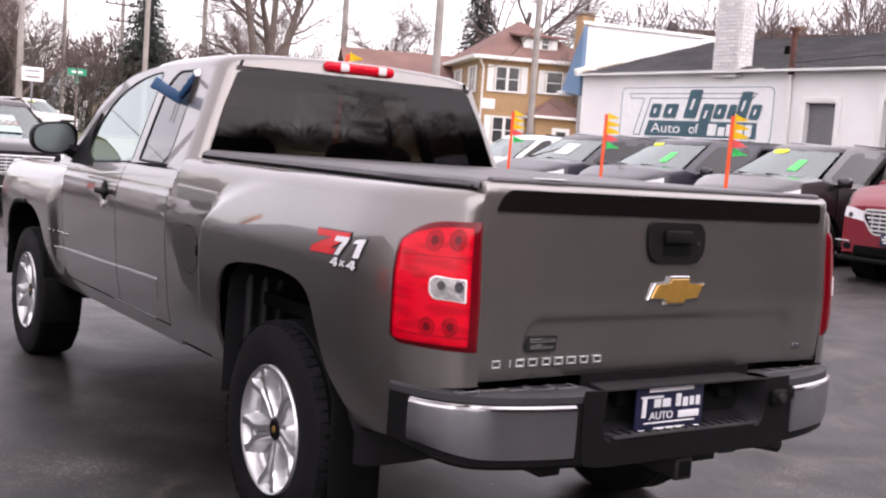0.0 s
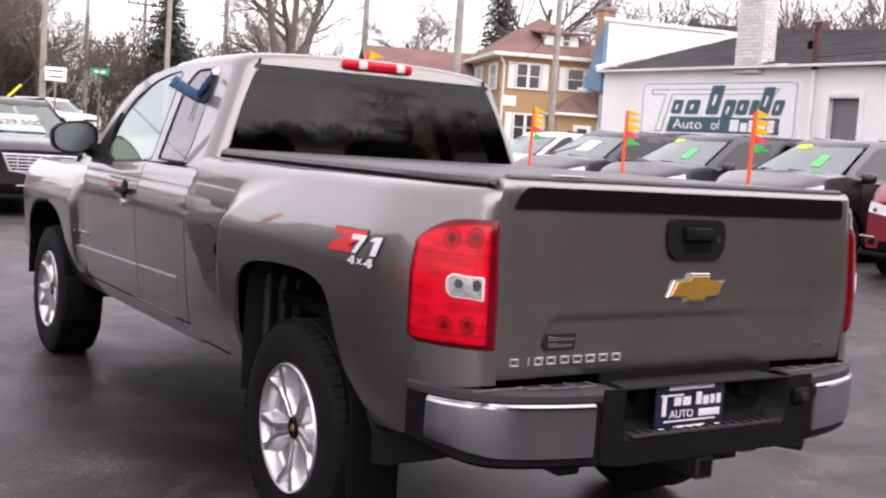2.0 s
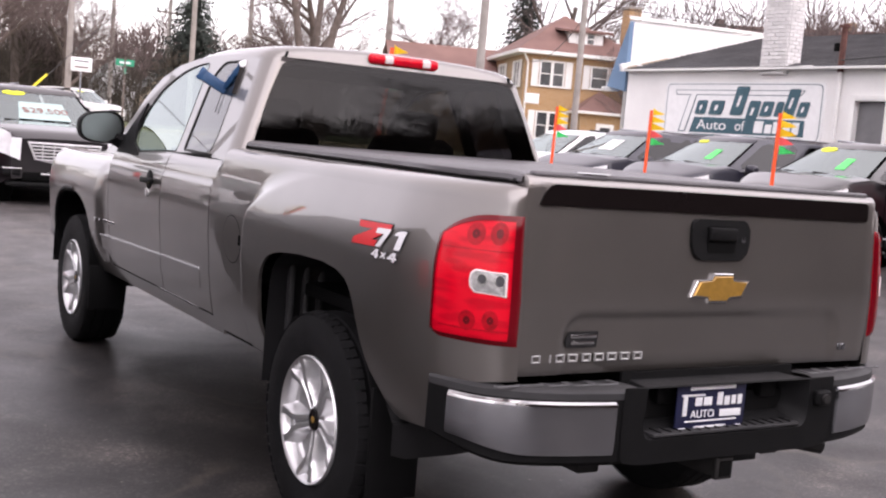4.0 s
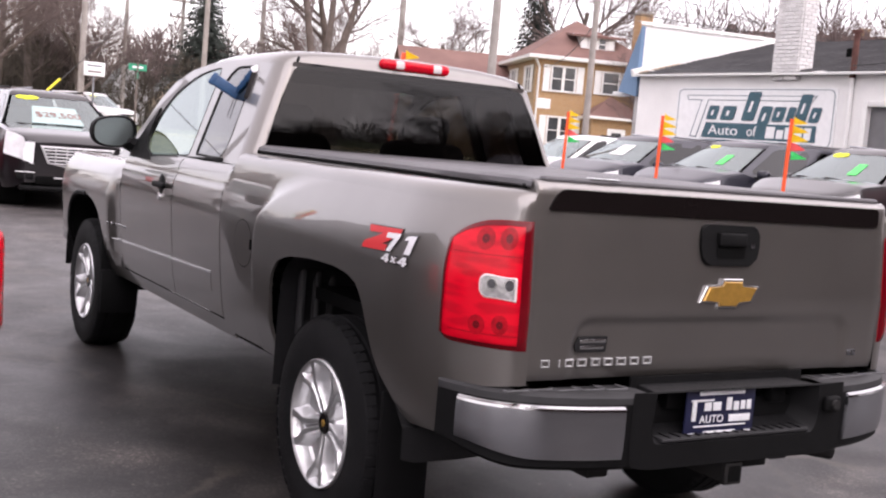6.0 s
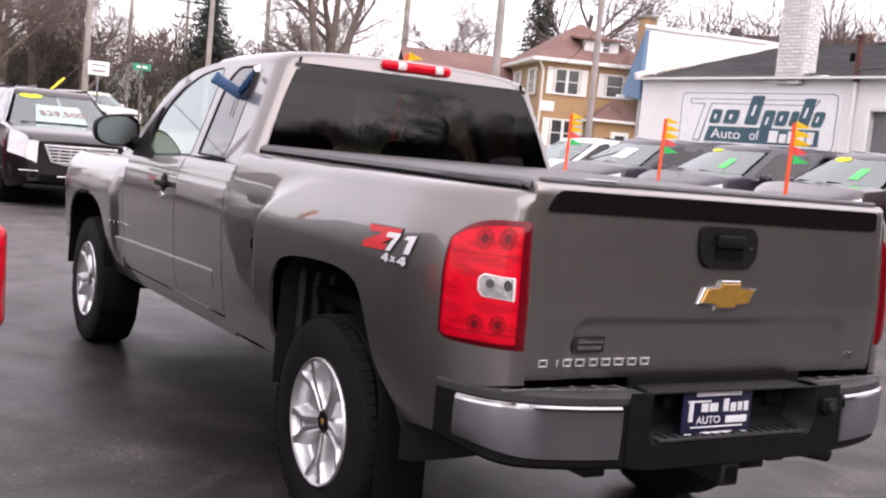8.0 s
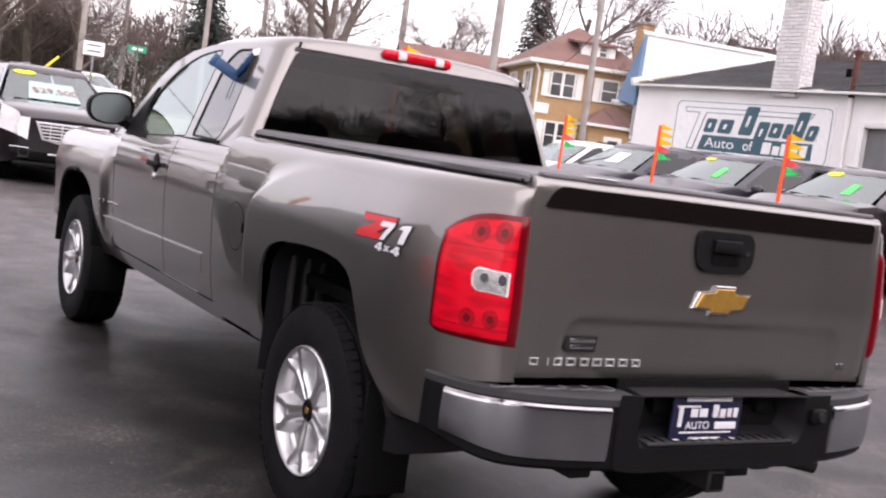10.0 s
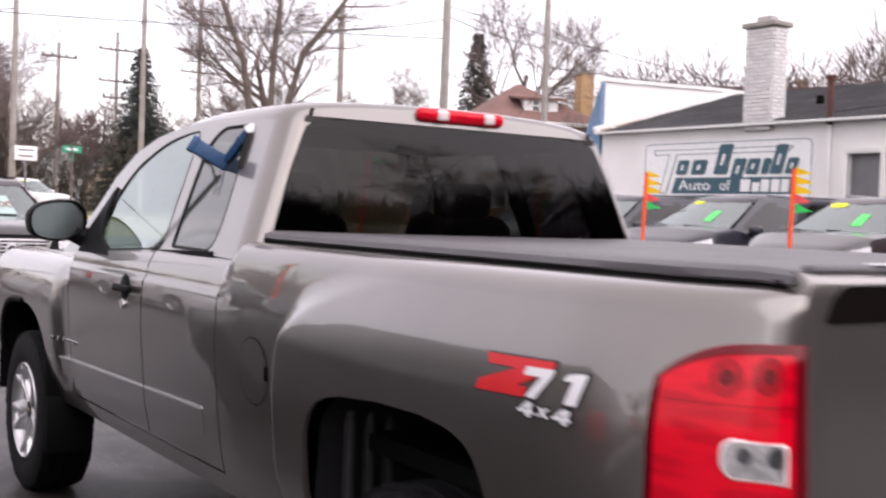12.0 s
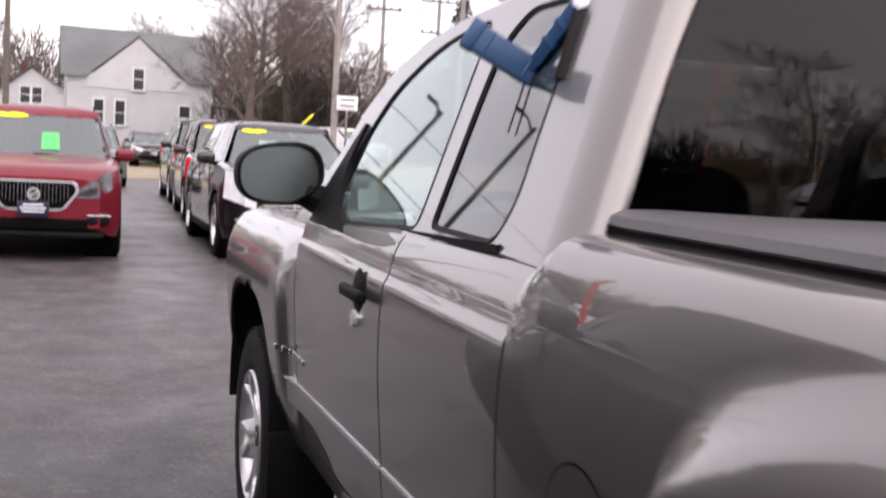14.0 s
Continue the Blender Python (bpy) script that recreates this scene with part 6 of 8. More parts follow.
        g = part("grille", prism(rounded([(-0.46, nose_z - 0.14), (-0.30, nose_z - 0.36), (0.30, nose_z - 0.36), (0.46, nose_z - 0.14), (0.42, nose_z - 0.04), (-0.42, nose_z - 0.04)], 0.05), 0.05, Matrix(((1, 0, 0, 0), (0, 0, 1, h - 0.03), (0, 1, 0, 0), (0, 0, 0, 1))), 0.012), M["bright_trim"], e, "bright chrome grille")
        part("grille_mesh", prism(rounded([(-0.425, nose_z - 0.145), (-0.28, nose_z - 0.335), (0.28, nose_z - 0.335), (0.425, nose_z - 0.145), (0.395, nose_z - 0.065), (-0.395, nose_z - 0.065)], 0.04), 0.006, Matrix(((1, 0, 0, 0), (0, 0, 1, h + 0.018), (0, 1, 0, 0), (0, 0, 0, 1)))), M["dark"], g)
        for k in range(19):
            if "bars" in detail:
                part("grille_bar", box((-0.34 + 0.038 * k, h + 0.026, nose_z - 0.195 + 0.03 * abs(k - 9) / 9), (0.010, 0.012, 0.25 - 0.10 * abs(k - 9) / 9), 0.003, 1), M["satin"], g)
            elif k < 5:
                part("grille_bar", box((0, h + 0.027, nose_z - 0.10 - 0.05 * k), (0.80 - 0.05 * k, 0.014, 0.022), 0.004, 1), M["bright_trim"], g)
            elif k < 12:
                part("grille_bar", box((-0.30 + 0.10 * (k - 5), h + 0.025, nose_z - 0.20), (0.012, 0.012, 0.24), 0.003, 1), M["bright_trim"], g)
        part("emblem", lathe([(0.045, h + 0.040), (0.050, h + 0.046), (0.060, h + 0.046), (0.067, h + 0.03)], 24, "y", (0, 0, nose_z - 0.19)), M["bright_trim"], g)
        part("emblem_face", lathe([(0.0, h + 0.040), (0.048, h + 0.040), (0.050, h + 0.03)], 20, "y", (0, 0, nose_z - 0.19)), M["grey_plastic"], g)
        for k in (-1, 0, 1):
            part("emblem_shield", box((0.026 * k, h + 0.043, nose_z - 0.19 - 0.012 * k), (0.018, 0.008, 0.040), 0.003, 1), M["bright_trim"], g)
    else:
        part("grille", box((0, h - 0.01, nose_z - 0.14), (0.95, 0.05, 0.12), 0.03, 3), M["chrome"], e)
        part("grille_mesh", box((0, h + 0.012, nose_z - 0.14), (0.88, 0.02, 0.07), 0.01, 2), M["dark"], e)
    part("lower_intake", box((0, h - 0.03, 0.40), (1.10, 0.10, 0.13), 0.03, 2), M["dark"], e)
    part("front_lip", box((0, h - 0.06, 0.29), (W * 0.78, 0.16, 0.07), 0.03, 2), M["plastic"], e)
    plate = part("dealer_plate", box((0, h + 0.045, 0.555), (0.31, 0.012, 0.16), 0.005), M["plate_navy"], e, "navy dealer plate with white print")
    for z, w in ((0.60, 0.2), (0.565, 0.26), (0.53, 0.22)):
        part("plate_bar", box((0, h + 0.053, z), (w, 0.004, 0.02), 0.001), M["print_white"], plate)
    part("rear_bumper", box((0, -h + 0.02, 0.55), (W * 0.84, 0.16, 0.24), 0.06, 3), paint, e)
    part("bumper_pad", box((0, -h - 0.01, 0.42), (W * 0.78, 0.16, 0.14), 0.05, 3), M["plastic"], e)
    part("wiper", box((-0.25, ws0 + 0.03, top(ws0) + 0.02), (0.62, 0.015, 0.015), 0.004, 1, pose(0, 0, 0, 0, -3, 6)), M["plastic"], e)
    part("wiper", box((0.35, ws0 + 0.01, top(ws0) + 0.02), (0.52, 0.015, 0.015), 0.004, 1, pose(0, 0, 0, 0, -3, 6)), M["plastic"], e)
    return e


def stand(x, y, heading):
    """Pose on the lot; heading: degrees by which the front is turned from +y."""
    return pose(x, y, rise(x, y), 0, 0, heading)


OVAL = ("oval_sticker", 0.80, 0.86, 0.13, 0.06, M["yellow_card"], "")
# ahead of the truck
car("black_suv", stand(0.92, 14.5, 180.3), M["black_paint"], "black crossover with a chrome grille and a windscreen price", "car", L=4.83, W=1.91, H=1.67, hood=1.09, belt_z=1.10, roof_w=0.57,
    nose_z=0.93, wheel_r=0.375, detail="wide_grille tall", stickers=(OVAL, ("price_card", 0.515, 0.38, 0.235, 0.24, M["white_card"], "$29,500")))
car("red_crossover", stand(-1.97, 14.3, 179.5), M["red_paint"], "red crossover with a slatted grille facing the lane", "car", L=4.67, W=1.84, H=1.70, hood=1.06, belt_z=1.08, nose_z=0.90,
    wheel_r=0.365, detail="wide_grille bars", stickers=(("oval_sticker", 0.765, 0.86, 0.15, 0.06, M["yellow_card"], ""), ("price_card", 0.42, 0.36, 0.065, 0.17, M["green_card"], "")))
car("maroon_suv", stand(1.15, 20.2, 178), M["maroon_paint"], "dark maroon crossover parked behind the black one", "car", L=4.85, W=1.95, H=1.78, hood=1.1, belt_z=1.14, detail="rails", stickers=(OVAL,))
car("dark_suv", stand(1.35, 26.0, 179), M["black_paint"], "dark sport utility parked in the same line", "car", L=5.1, W=2.0, H=1.88, hood=1.15, belt_z=1.2, detail="rails")
car("red_crossover", stand(-2.15, 21.4, 181), M["maroon_paint"], "dark red crossover behind the red one", "car", L=4.7, W=1.86, H=1.72)
car("white_suv", stand(10.3, 50.5, 212), M["white_paint"], "white crossover parked beyond the lane", "car", L=4.6, W=1.84, H=1.68, stickers=(OVAL,))
car("black_sedan", stand(1.35, 48.5, 182), M["black_paint"], "black saloon car far down the lane", "car", L=4.8, W=1.85, H=1.46, hood=0.95, belt_z=0.98, nose_z=0.8)
car("silver_sedan", stand(2.75, 52.5, 185), M["silver_paint"], "pale silver saloon car far down the lane", "car", L=4.7, W=1.84, H=1.48, hood=0.95, belt_z=0.98, nose_z=0.8)
car("silver_crossover", stand(-1.2, 33.0, 182), M["steel_paint"], "grey crossover parked further along", "car", L=4.7, W=1.86, H=1.7)
# beside the truck, its tail towards the lane
car("grey_minivan", pose(-3.045, 2.25, 0), M["slate_paint"], "dark blue-grey minivan parked alongside the truck", "car", L=5.0, W=1.95, H=1.80, belt_z=1.12, wheel_r=0.36, detail="dark_rims plain_roof")
car("white_crossover", stand(-5.9, 13.6, 179), M["white_paint"], "white crossover mirrored in the truck's doors", "car", L=4.7, W=1.86, H=1.7)
car("silver_crossover", stand(-6.0, 20.0, 179), M["silver_paint"], "silver crossover ahead of the minivan", "car", L=4.8, W=1.88, H=1.72)
# the row before the white building
GREEN_ARROW = ("price_card", 0.34, 0.42, 0.05, 0.17, M["green_card"], "")
car("white_crossover", stand(12.05, 14.9, 90), M["white_paint"], "white crossover in the dealer's row", "car", "dealer row", L=4.7, W=1.86, H=1.72, hood=1.16, belt_z=1.12, nose_z=0.94, roof_w=0.60)
car("navy_minivan", stand(12.0, 12.35, 91), M["navy_paint"], "dark navy minivan with a white price card", "car", "dealer row", L=5.1, W=1.98, H=1.76, belt_z=1.14, hood=1.20, nose_z=0.96, roof_w=0.60, hood_len=0.95,
    detail="rails", stickers=(("price_card", 0.45, 0.5, 0.12, 0.20, M["sign_white"], ""),))
car("navy_minivan", stand(11.9, 9.75, 90), M["navy_paint"], "dark navy minivan with a green price card", "car", "dealer row", L=5.1, W=1.98, H=1.76, belt_z=1.14, hood=1.20, nose_z=0.96, roof_w=0.60, hood_len=0.95,
    detail="rails", stickers=(("oval_sticker", 0.82, 0.86, 0.10, 0.06, M["yellow_card"], ""), GREEN_ARROW))
car("black_minivan", stand(11.9, 7.15, 90), M["black_paint"], "black minivan with yellow and green price cards", "car", "dealer row", L=5.1, W=1.98, H=1.76, belt_z=1.14, hood=1.20, nose_z=0.96, roof_w=0.60, hood_len=0.95,
    detail="rails", stickers=(("oval_sticker", 0.80, 0.84, 0.12, 0.08, M["yellow_card"], ""), GREEN_ARROW))
car("red_minivan", stand(11.75, 4.35, 91), M["red_paint"], "deep red minivan at the end of the dealer's row", "car", "dealer row", L=5.1, W=1.98, H=1.76, belt_z=1.14, hood=1.20, nose_z=0.96, roof_w=0.60, hood_len=0.95, detail="wide_grille")


# ---- pennant posts ----
def pennant_post(x, y, height, lean_to=0.04, group="pennant posts"):
    e = thing("pennant_post", pose(x, y, rise(x, y)), "fluorescent orange post with small pennants in yellow, pink and green", "flag", group)
    rod("post", [(0, 0, 0), (lean_to * 0.45, 0, height * 0.5), (lean_to, 0, height)], 0.026, M["orange"], e, n=10)
    part("foot", lathe([(0.0, 0.0), (0.14, 0.0), (0.14, 0.03), (0.04, 0.06), (0.0, 0.06)], 20, "z"), M["plastic"], e)
    for k, (mt, ln) in enumerate((("f_yellow", 0.16), ("f_yellow", 0.19), ("f_yellow", 0.21), ("f_pink", 0.20), ("f_green", 0.22))):
        z = height - 0.02 - 0.115 * k
        rows = []
        for j in range(7):
            t = j / 6
            hh = 0.055 * (1 - t) + 0.004
            wob = 0.02 * math.sin(5 * t + k)
            at_x = lean_to * z / height + 0.02 + ln * t * 0.75
            rows.append([(at_x, -0.02 - ln * t * 0.66 + wob, z - hh - 0.03 * t), (at_x, -0.02 - ln * t * 0.66 + wob, z + hh - 0.03 * t)])
        fl = grid(rows)
        bmesh.ops.solidify(fl, geom=fl.faces[:], thickness=0.003)
        part("pennant", fl, M[mt], e)
    return e


pennant_post(9.35, 12.25, 2.02)
pennant_post(9.20, 9.62, 2.00)
pennant_post(8.80, 6.66, 2.00)
pennant_post(3.78, 8.6, 2.48, lean_to=0.22)
pennant_post(-6.2, -2.6, 2.05)
pennant_post(-3.85, 6.55, 2.40)

# ---- ground ----
gx = sorted({round(v, 2) for v in span(-60, 80, 70) + span(-8, 16, 48)})
gy = sorted({round(v, 2) for v in span(-60, 130, 95) + span(-8, 30, 60)})
far = [-1500.0] + gx + [1500.0]
fary = [-1500.0] + gy + [2500.0]
rows = []
for y in fary:
    rows.append([(x, y, rise(x, y) if abs(x) < 200 and abs(y) < 200 else 0.05) for x in far])
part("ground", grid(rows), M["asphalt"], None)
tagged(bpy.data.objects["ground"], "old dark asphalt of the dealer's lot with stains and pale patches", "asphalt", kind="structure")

# pale concrete road and kerbs beyond the lane
road = part("road", grid([[(x, y, rise(x, y) + 0.02) for x in span(-60, 90, 60)] for y in (37.2, 41, 44, 46.5)]), M["tan_road"], None)
tagged(road, "pale worn concrete street beyond the lot", "road", kind="structure")
kerb = part("kerb", grid([[(x, 46.82, rise(x, 47) - 0.05), (x, 46.84, rise(x, 47) + 0.13), (x, 46.88, rise(x, 47) + 0.15), (x, 47.20, rise(x, 47) + 0.15), (x, 47.22, rise(x, 47))] for x in span(-75, 75, 60)]), M["kerb_paint"], None)
tagged(kerb, "worn yellowish kerb along the street", "kerb", kind="structure")
# unseen street and verge left of the lot, added for the paint's reflections
side_road = part("side_road", grid([[(x, y, rise(x, y) + 0.02) for x in span(-27.0, -19.0, 4)] for y in span(-55, 37.1, 40)]), M["old_road"], None)
tagged(side_road, "unseen grey street along the lot, added for reflections in the truck's flank", "road", kind="structure")
verge = part("verge", grid([[(x, y, rise(x, y) + 0.10) for x in (-75, -50, -34, -27.4)] for y in span(-55, 38.4, 20)]), M["lawn"], None)
tagged(verge, "unseen winter-brown grass verge beyond the side street, added for reflections", "grass", kind="structure")
lawn = part("lawn", grid([[(x, y, rise(x, y) + 0.10 + 0.05 * math.sin(x * 0.3 + y * 0.2)) for x in span(-80, 110, 60)] for y in (47.2, 55, 66, 80, 100, 130)]), M["lawn"], None)
tagged(lawn, "winter-brown lawn before the houses", "grass", kind="structure")


# ---- white dealer building ----
WALL = 15.0
BLD = thing("dealer_building", label="low white-painted commercial building with a dark shingle roof", category="building")
g0 = 0.15
outer = [(-17.0, g0), (4.0, g0), (4.0, 3.5), (-17.0, 3.5)]
holes = [[(-10.40, 0.3), (-9.72, 0.3), (-9.72, 2.86), (-10.40, 2.86)], [(-8.70, 1.2), (-7.3, 1.2), (-7.3, 2.90), (-8.70, 2.90)], [(-5.4, 1.2), (-4.0, 1.2), (-4.0, 2.90), (-5.4, 2.90)]]
wall_map = lambda u, v: Vector((WALL, -u, v))
wall = part("front_wall", holed(outer, holes, wall_map), M["stucco"], BLD)
part("inner_wall", box((WALL + 0.28, 6.5, 1.8), (0.05, 20.8, 3.3)), M["dark"], BLD)
for hcorners in holes:
    part("reveal", thicken([Vector(p) for p in hcorners], wall_map, lambda u, v: Vector((WALL + 0.22, -u, v))), M["stucco"], wall)
door = part("door", box((WALL + 0.12, 10.06, 1.58), (0.06, 0.68, 2.56), 0.005), M["door_grey"], BLD, "grey flush door")
part("door_knob", box((WALL + 0.06, 9.80, 1.30), (0.06, 0.05, 0.05), 0.02), M["satin"], door)
for y0, y1, z0, z1, nm in ((9.72, 10.40, 0.3, 2.86, "door_frame"), (7.3, 8.70, 1.2, 2.90, "window_frame"), (4.0, 5.4, 1.2, 2.90, "window_frame")):
    t = 0.11
    part(nm, join(box((WALL - 0.02, y0 - t / 2, (z0 + z1) / 2), (0.06, t, z1 - z0 + 2 * t), 0.01), box((WALL - 0.02, y1 + t / 2, (z0 + z1) / 2), (0.06, t, z1 - z0 + 2 * t), 0.01),
                  box((WALL - 0.02, (y0 + y1) / 2, z1 + t / 2), (0.06, y1 - y0, t), 0.01)), M["trim_white"], BLD, "white painted frame")
for y0, y1 in ((7.3, 8.70), (4.0, 5.4)):
    part("window_pane", box((WALL + 0.14, (y0 + y1) / 2, 2.05), (0.02, y1 - y0, 1.7)), M["window_dark"], BLD)
    part("window_bar", box((WALL + 0.12, (y0 + y1) / 2, 2.05), (0.03, 0.05, 1.7), 0.005), M["trim_white"], BLD)
part("side_wall", box((19.5, 16.93, 1.9), (8.7, 0.14, 3.5)), M["stucco"], BLD)
part("rear_wall", box((24.0, 6.5, 2.3), (0.2, 21, 4.3)), M["stucco"], BLD)
part("end_wall", box((19.5, -3.93, 2.3), (8.7, 0.14, 4.3)), M["stucco"], BLD)
# roof: shingle courses as overlapping strips
rows = []
n_course = 26
for k in range(n_course):
    x0, x1 = 14.78 + 4.5 * k / n_course, 14.78 + 4.5 * (k + 1) / n_course
    z0, z1 = 3.50 + 1.25 * k / n_course, 3.50 + 1.25 * (k + 1) / n_course
    rows += [[(x0, y, z0 + 0.02 + 0.006 * math.sin(y * 1.3 + k)) for y in span(-4.1, 17.0, 42)], [(x1, y, z1 - 0.004 + 0.006 * math.sin(y * 1.3 + k)) for y in span(-4.1, 17.0, 42)]]
part("roof", grid(rows), M["shingle"], BLD, "dark grey shingle roof", angle=25)
part("rear_roof", grid([[(19.28, y, 4.752) for y in (-4.1, 17.0)], [(24.3, y, 3.6) for y in (-4.1, 17.0)]]), M["shingle"], BLD)
part("eave_board", box((14.80, 6.45, 3.478), (0.05, 21.1, 0.055), 0.01), M["trim_white"], BLD, "white eave board")
rake = box((0, 0, 0), (4.75, 0.10, 0.17), 0.01, 2, pose(0, 0, 0, 0, -15.5, 0))
bmesh.ops.translate(rake, vec=(17.0, 16.96, 4.16), verts=rake.verts)
part("rake_board", rake, M["trim_white"], BLD, "white rake board")
rot = box((0, 0, 0), (1.3, 0.11, 0.10), 0.02, 2, pose(0, 0, 0, 0, -15.5, 0))
bmesh.ops.translate(rot, vec=(15.5, 16.94, 3.69), verts=rot.verts)
part("rotten_board", rot, M["tan_siding"], BLD, "bare rotten end of the rake board")
pipe = rod("drain_pipe", [(WALL - 0.06, 10.80, 0.25), (WALL - 0.06, 10.80, 3.40)], 0.045, M["stucco"], BLD, "white drain pipe")
rod("vent_pipe", [(WALL - 0.06, 10.80, 3.40), (WALL - 0.06, 10.80, 4.25)], 0.06, M["rust"], BLD, "rusty vent pipe")
part("pipe_cap", lathe([(0.0, 4.32), (0.10, 4.30), (0.10, 4.25), (0.0, 4.24)], 16, "z", (WALL - 0.06, 10.80, 0)), M["rust"], BLD)
part("roof_vent", box((16.6, 12.3, 4.09), (0.13, 0.13, 0.20), 0.03), M["dark"], BLD)
rod("roof_cable", [(14.85, 10.75, 3.62), (15.6, 9.6, 3.80), (15.8, 8.0, 3.86), (15.7, 5.0, 3.84), (15.8, 1.0, 3.86)], 0.014, M["wire"], BLD)
# taller white neighbour with a blue end
TALL = thing("neighbour_building", label="taller white flat-topped building with blue end siding", category="building")
part("side_wall", grid([[(15.0, 17.12, z), (19.0, 17.12, z), (25.5, 17.12, z)] for z in (0.1, 3.4)] + [[(15.0, 17.12, 4.70), (19.0, 17.12, 4.82), (25.5, 17.12, 4.85)]]), M["stucco"], TALL)
bw = grid([[(14.99, 17.12, z), (17.4, 19.75, z)] for z in (0.1, 3.0, 4.70)])
part("front_wall", bw, M["blue_siding"], TALL, "blue siding")
part("parapet_cap", grid([[(14.93, 17.06, 4.70), (19.0, 17.06, 4.82), (25.5, 17.06, 4.85)], [(14.93, 17.06, 4.78), (19.0, 17.06, 4.90), (25.5, 17.06, 4.93)], [(14.93, 17.25, 4.78), (19.0, 17.25, 4.90), (25.5, 17.25, 4.93)]]), M["trim_white"], TALL)
part("blue_hood", prism([(0, 0.04), (0.0, -1.62), (0.66, -1.50)], 0.12, Matrix(((0, 0, 1, 14.95), (1, 0, 0, 17.05), (0, 1, 0, 4.62), (0, 0, 0, 1)))), M["blue_siding"], TALL, "blue sloped hood")
part("hood_trim", box((15.0, 17.62, 3.06), (0.5, 0.08, 0.08), 0.01), M["trim_white"], TALL)
part("flat_roof", grid([[(15.0, 17.12, 4.62), (25.5, 17.12, 4.62)], [(17.4, 19.75, 4.62), (25.5, 19.75, 4.62)]]), M["shingle"], TALL)
part("back_wall", grid([[(25.5, 17.12, z), (25.5, 19.75, z), (17.4, 19.75, z)] for z in (0.1, 4.7)]), M["stucco"], TALL)

# painted sign: white board, fine border, slanted dark shapes for its lettering
SIGN = thing("wall_sign", label="white painted wall sign with dark teal slanted lettering shapes", category="sign")
SY0, SY1, SZ0, SZ1 = 15.60, 11.12, 1.55, 3.14


def lettering(v):
    return 3.05 - (2.92 - v) * 0.76


def on_wall(pts, depth, mt, name, owner, lift=0.0):
    """Outline in (from the sign's start, up), raised from the wall."""
    return part(name, prism([(-(SY0 - u), lettering(v)) for u, v in pts], depth, Matrix(((0, 0, -1, WALL - lift), (-1, 0, 0, 0), (0, 1, 0, 0), (0, 0, 0, 1)))), mt, owner)


SW = SY0 - SY1
board = on_wall(rounded([(0, SZ0), (SW, SZ0), (SW, SZ1), (0, SZ1)], 0.12, 2), 0.03, M["sign_white"], "board", SIGN)
b0, b1 = 0.05, 0.068
frame_out = rounded([(b0, SZ0 + b0), (SW - b0, SZ0 + b0), (SW - b0, SZ1 - b0), (b0, SZ1 - b0)], 0.14, 2)
frame_in = rounded([(b1, SZ0 + b1), (SW - b1, SZ0 + b1), (SW - b1, SZ1 - b1), (b1, SZ1 - b1)], 0.13, 2)
rows = [[Vector((WALL - 0.034, SY0 - a.x, lettering(a.y))), Vector((WALL - 0.034, SY0 - b.x, lettering(b.y)))] for a, b in zip(frame_out, frame_in)]
part("border_line", grid(rows + rows[:1]), M["teal"], board)
# outlined initial
tt = [(0.32, 2.92), (4.0, 2.92), (3.9, 2.77), (1.0, 2.77), (0.72, 1.70), (0.50, 1.70), (0.78, 2.77), (0.36, 2.77)]
on_wall([(x * 1.0, z) for x, z in tt[::-1]], 0.004, M["teal"], "initial_outline", board, 0.031)
on_wall([(0.345, 2.90), (0.98, 2.90), (3.97, 2.90), (3.89, 2.79), (0.985, 2.79), (0.70, 1.73), (0.54, 1.73), (0.81, 2.79), (0.385, 2.79)][::-1], 0.004, M["sign_white"], "initial", board, 0.036)
# slanted letter-like blocks: (start, width, base, height)
for x, w, zb, zh in ((0.98, 0.36, 2.22, 0.40), (1.40, 0.46, 2.22, 0.40), (2.02, 0.42, 2.22, 0.80), (2.46, 0.36, 2.05, 0.58), (2.86, 0.36, 2.22, 0.40), (3.24, 0.22, 2.22, 0.40), (3.46, 0.34, 2.22, 0.74), (3.82, 0.30, 2.22, 0.40)):
    k = 0.22
    s0 = [(x, zb), (x + w * 0.86, zb), (x + w * 0.86 + k * zh, zb + zh), (x + k * zh, zb + zh)]
    blk = on_wall(rounded(s0, 0.06, 3), 0.006, M["teal"], "letter_block", board, 0.041)
    cx, cz = x + w * 0.40 + k * zh * 0.5, zb + zh * 0.5
    if w > 0.25:
        on_wall(rounded([(cx - w * 0.10 - k * zh * 0.20, cz - zh * 0.20), (cx + w * 0.07 - k * zh * 0.20, cz - zh * 0.20), (cx + w * 0.10 + k * zh * 0.20, cz + zh * 0.18), (cx - w * 0.07 + k * zh * 0.20, cz + zh * 0.18)], 0.03, 2), 0.003, M["sign_white"], "letter_eye", board, 0.048)
on_wall([(0.86, 1.70), (4.05, 1.70), (4.05, 2.14), (0.98, 2.14)], 0.004, M["teal"], "lower_band", board, 0.031)
for word, u, wide in (("Auto", 1.52, 1.45), ("of", 2.34, 1.1)):
    text_mesh("word", word, 0.30, 0.003, Matrix(((0, 0, -1, WALL - 0.037), (-wide, 0, 0, SY0 - u), (0, 1, 0, lettering(1.92)), (0, 0, 0, 1))), M["sign_white"], board, "white painted word")
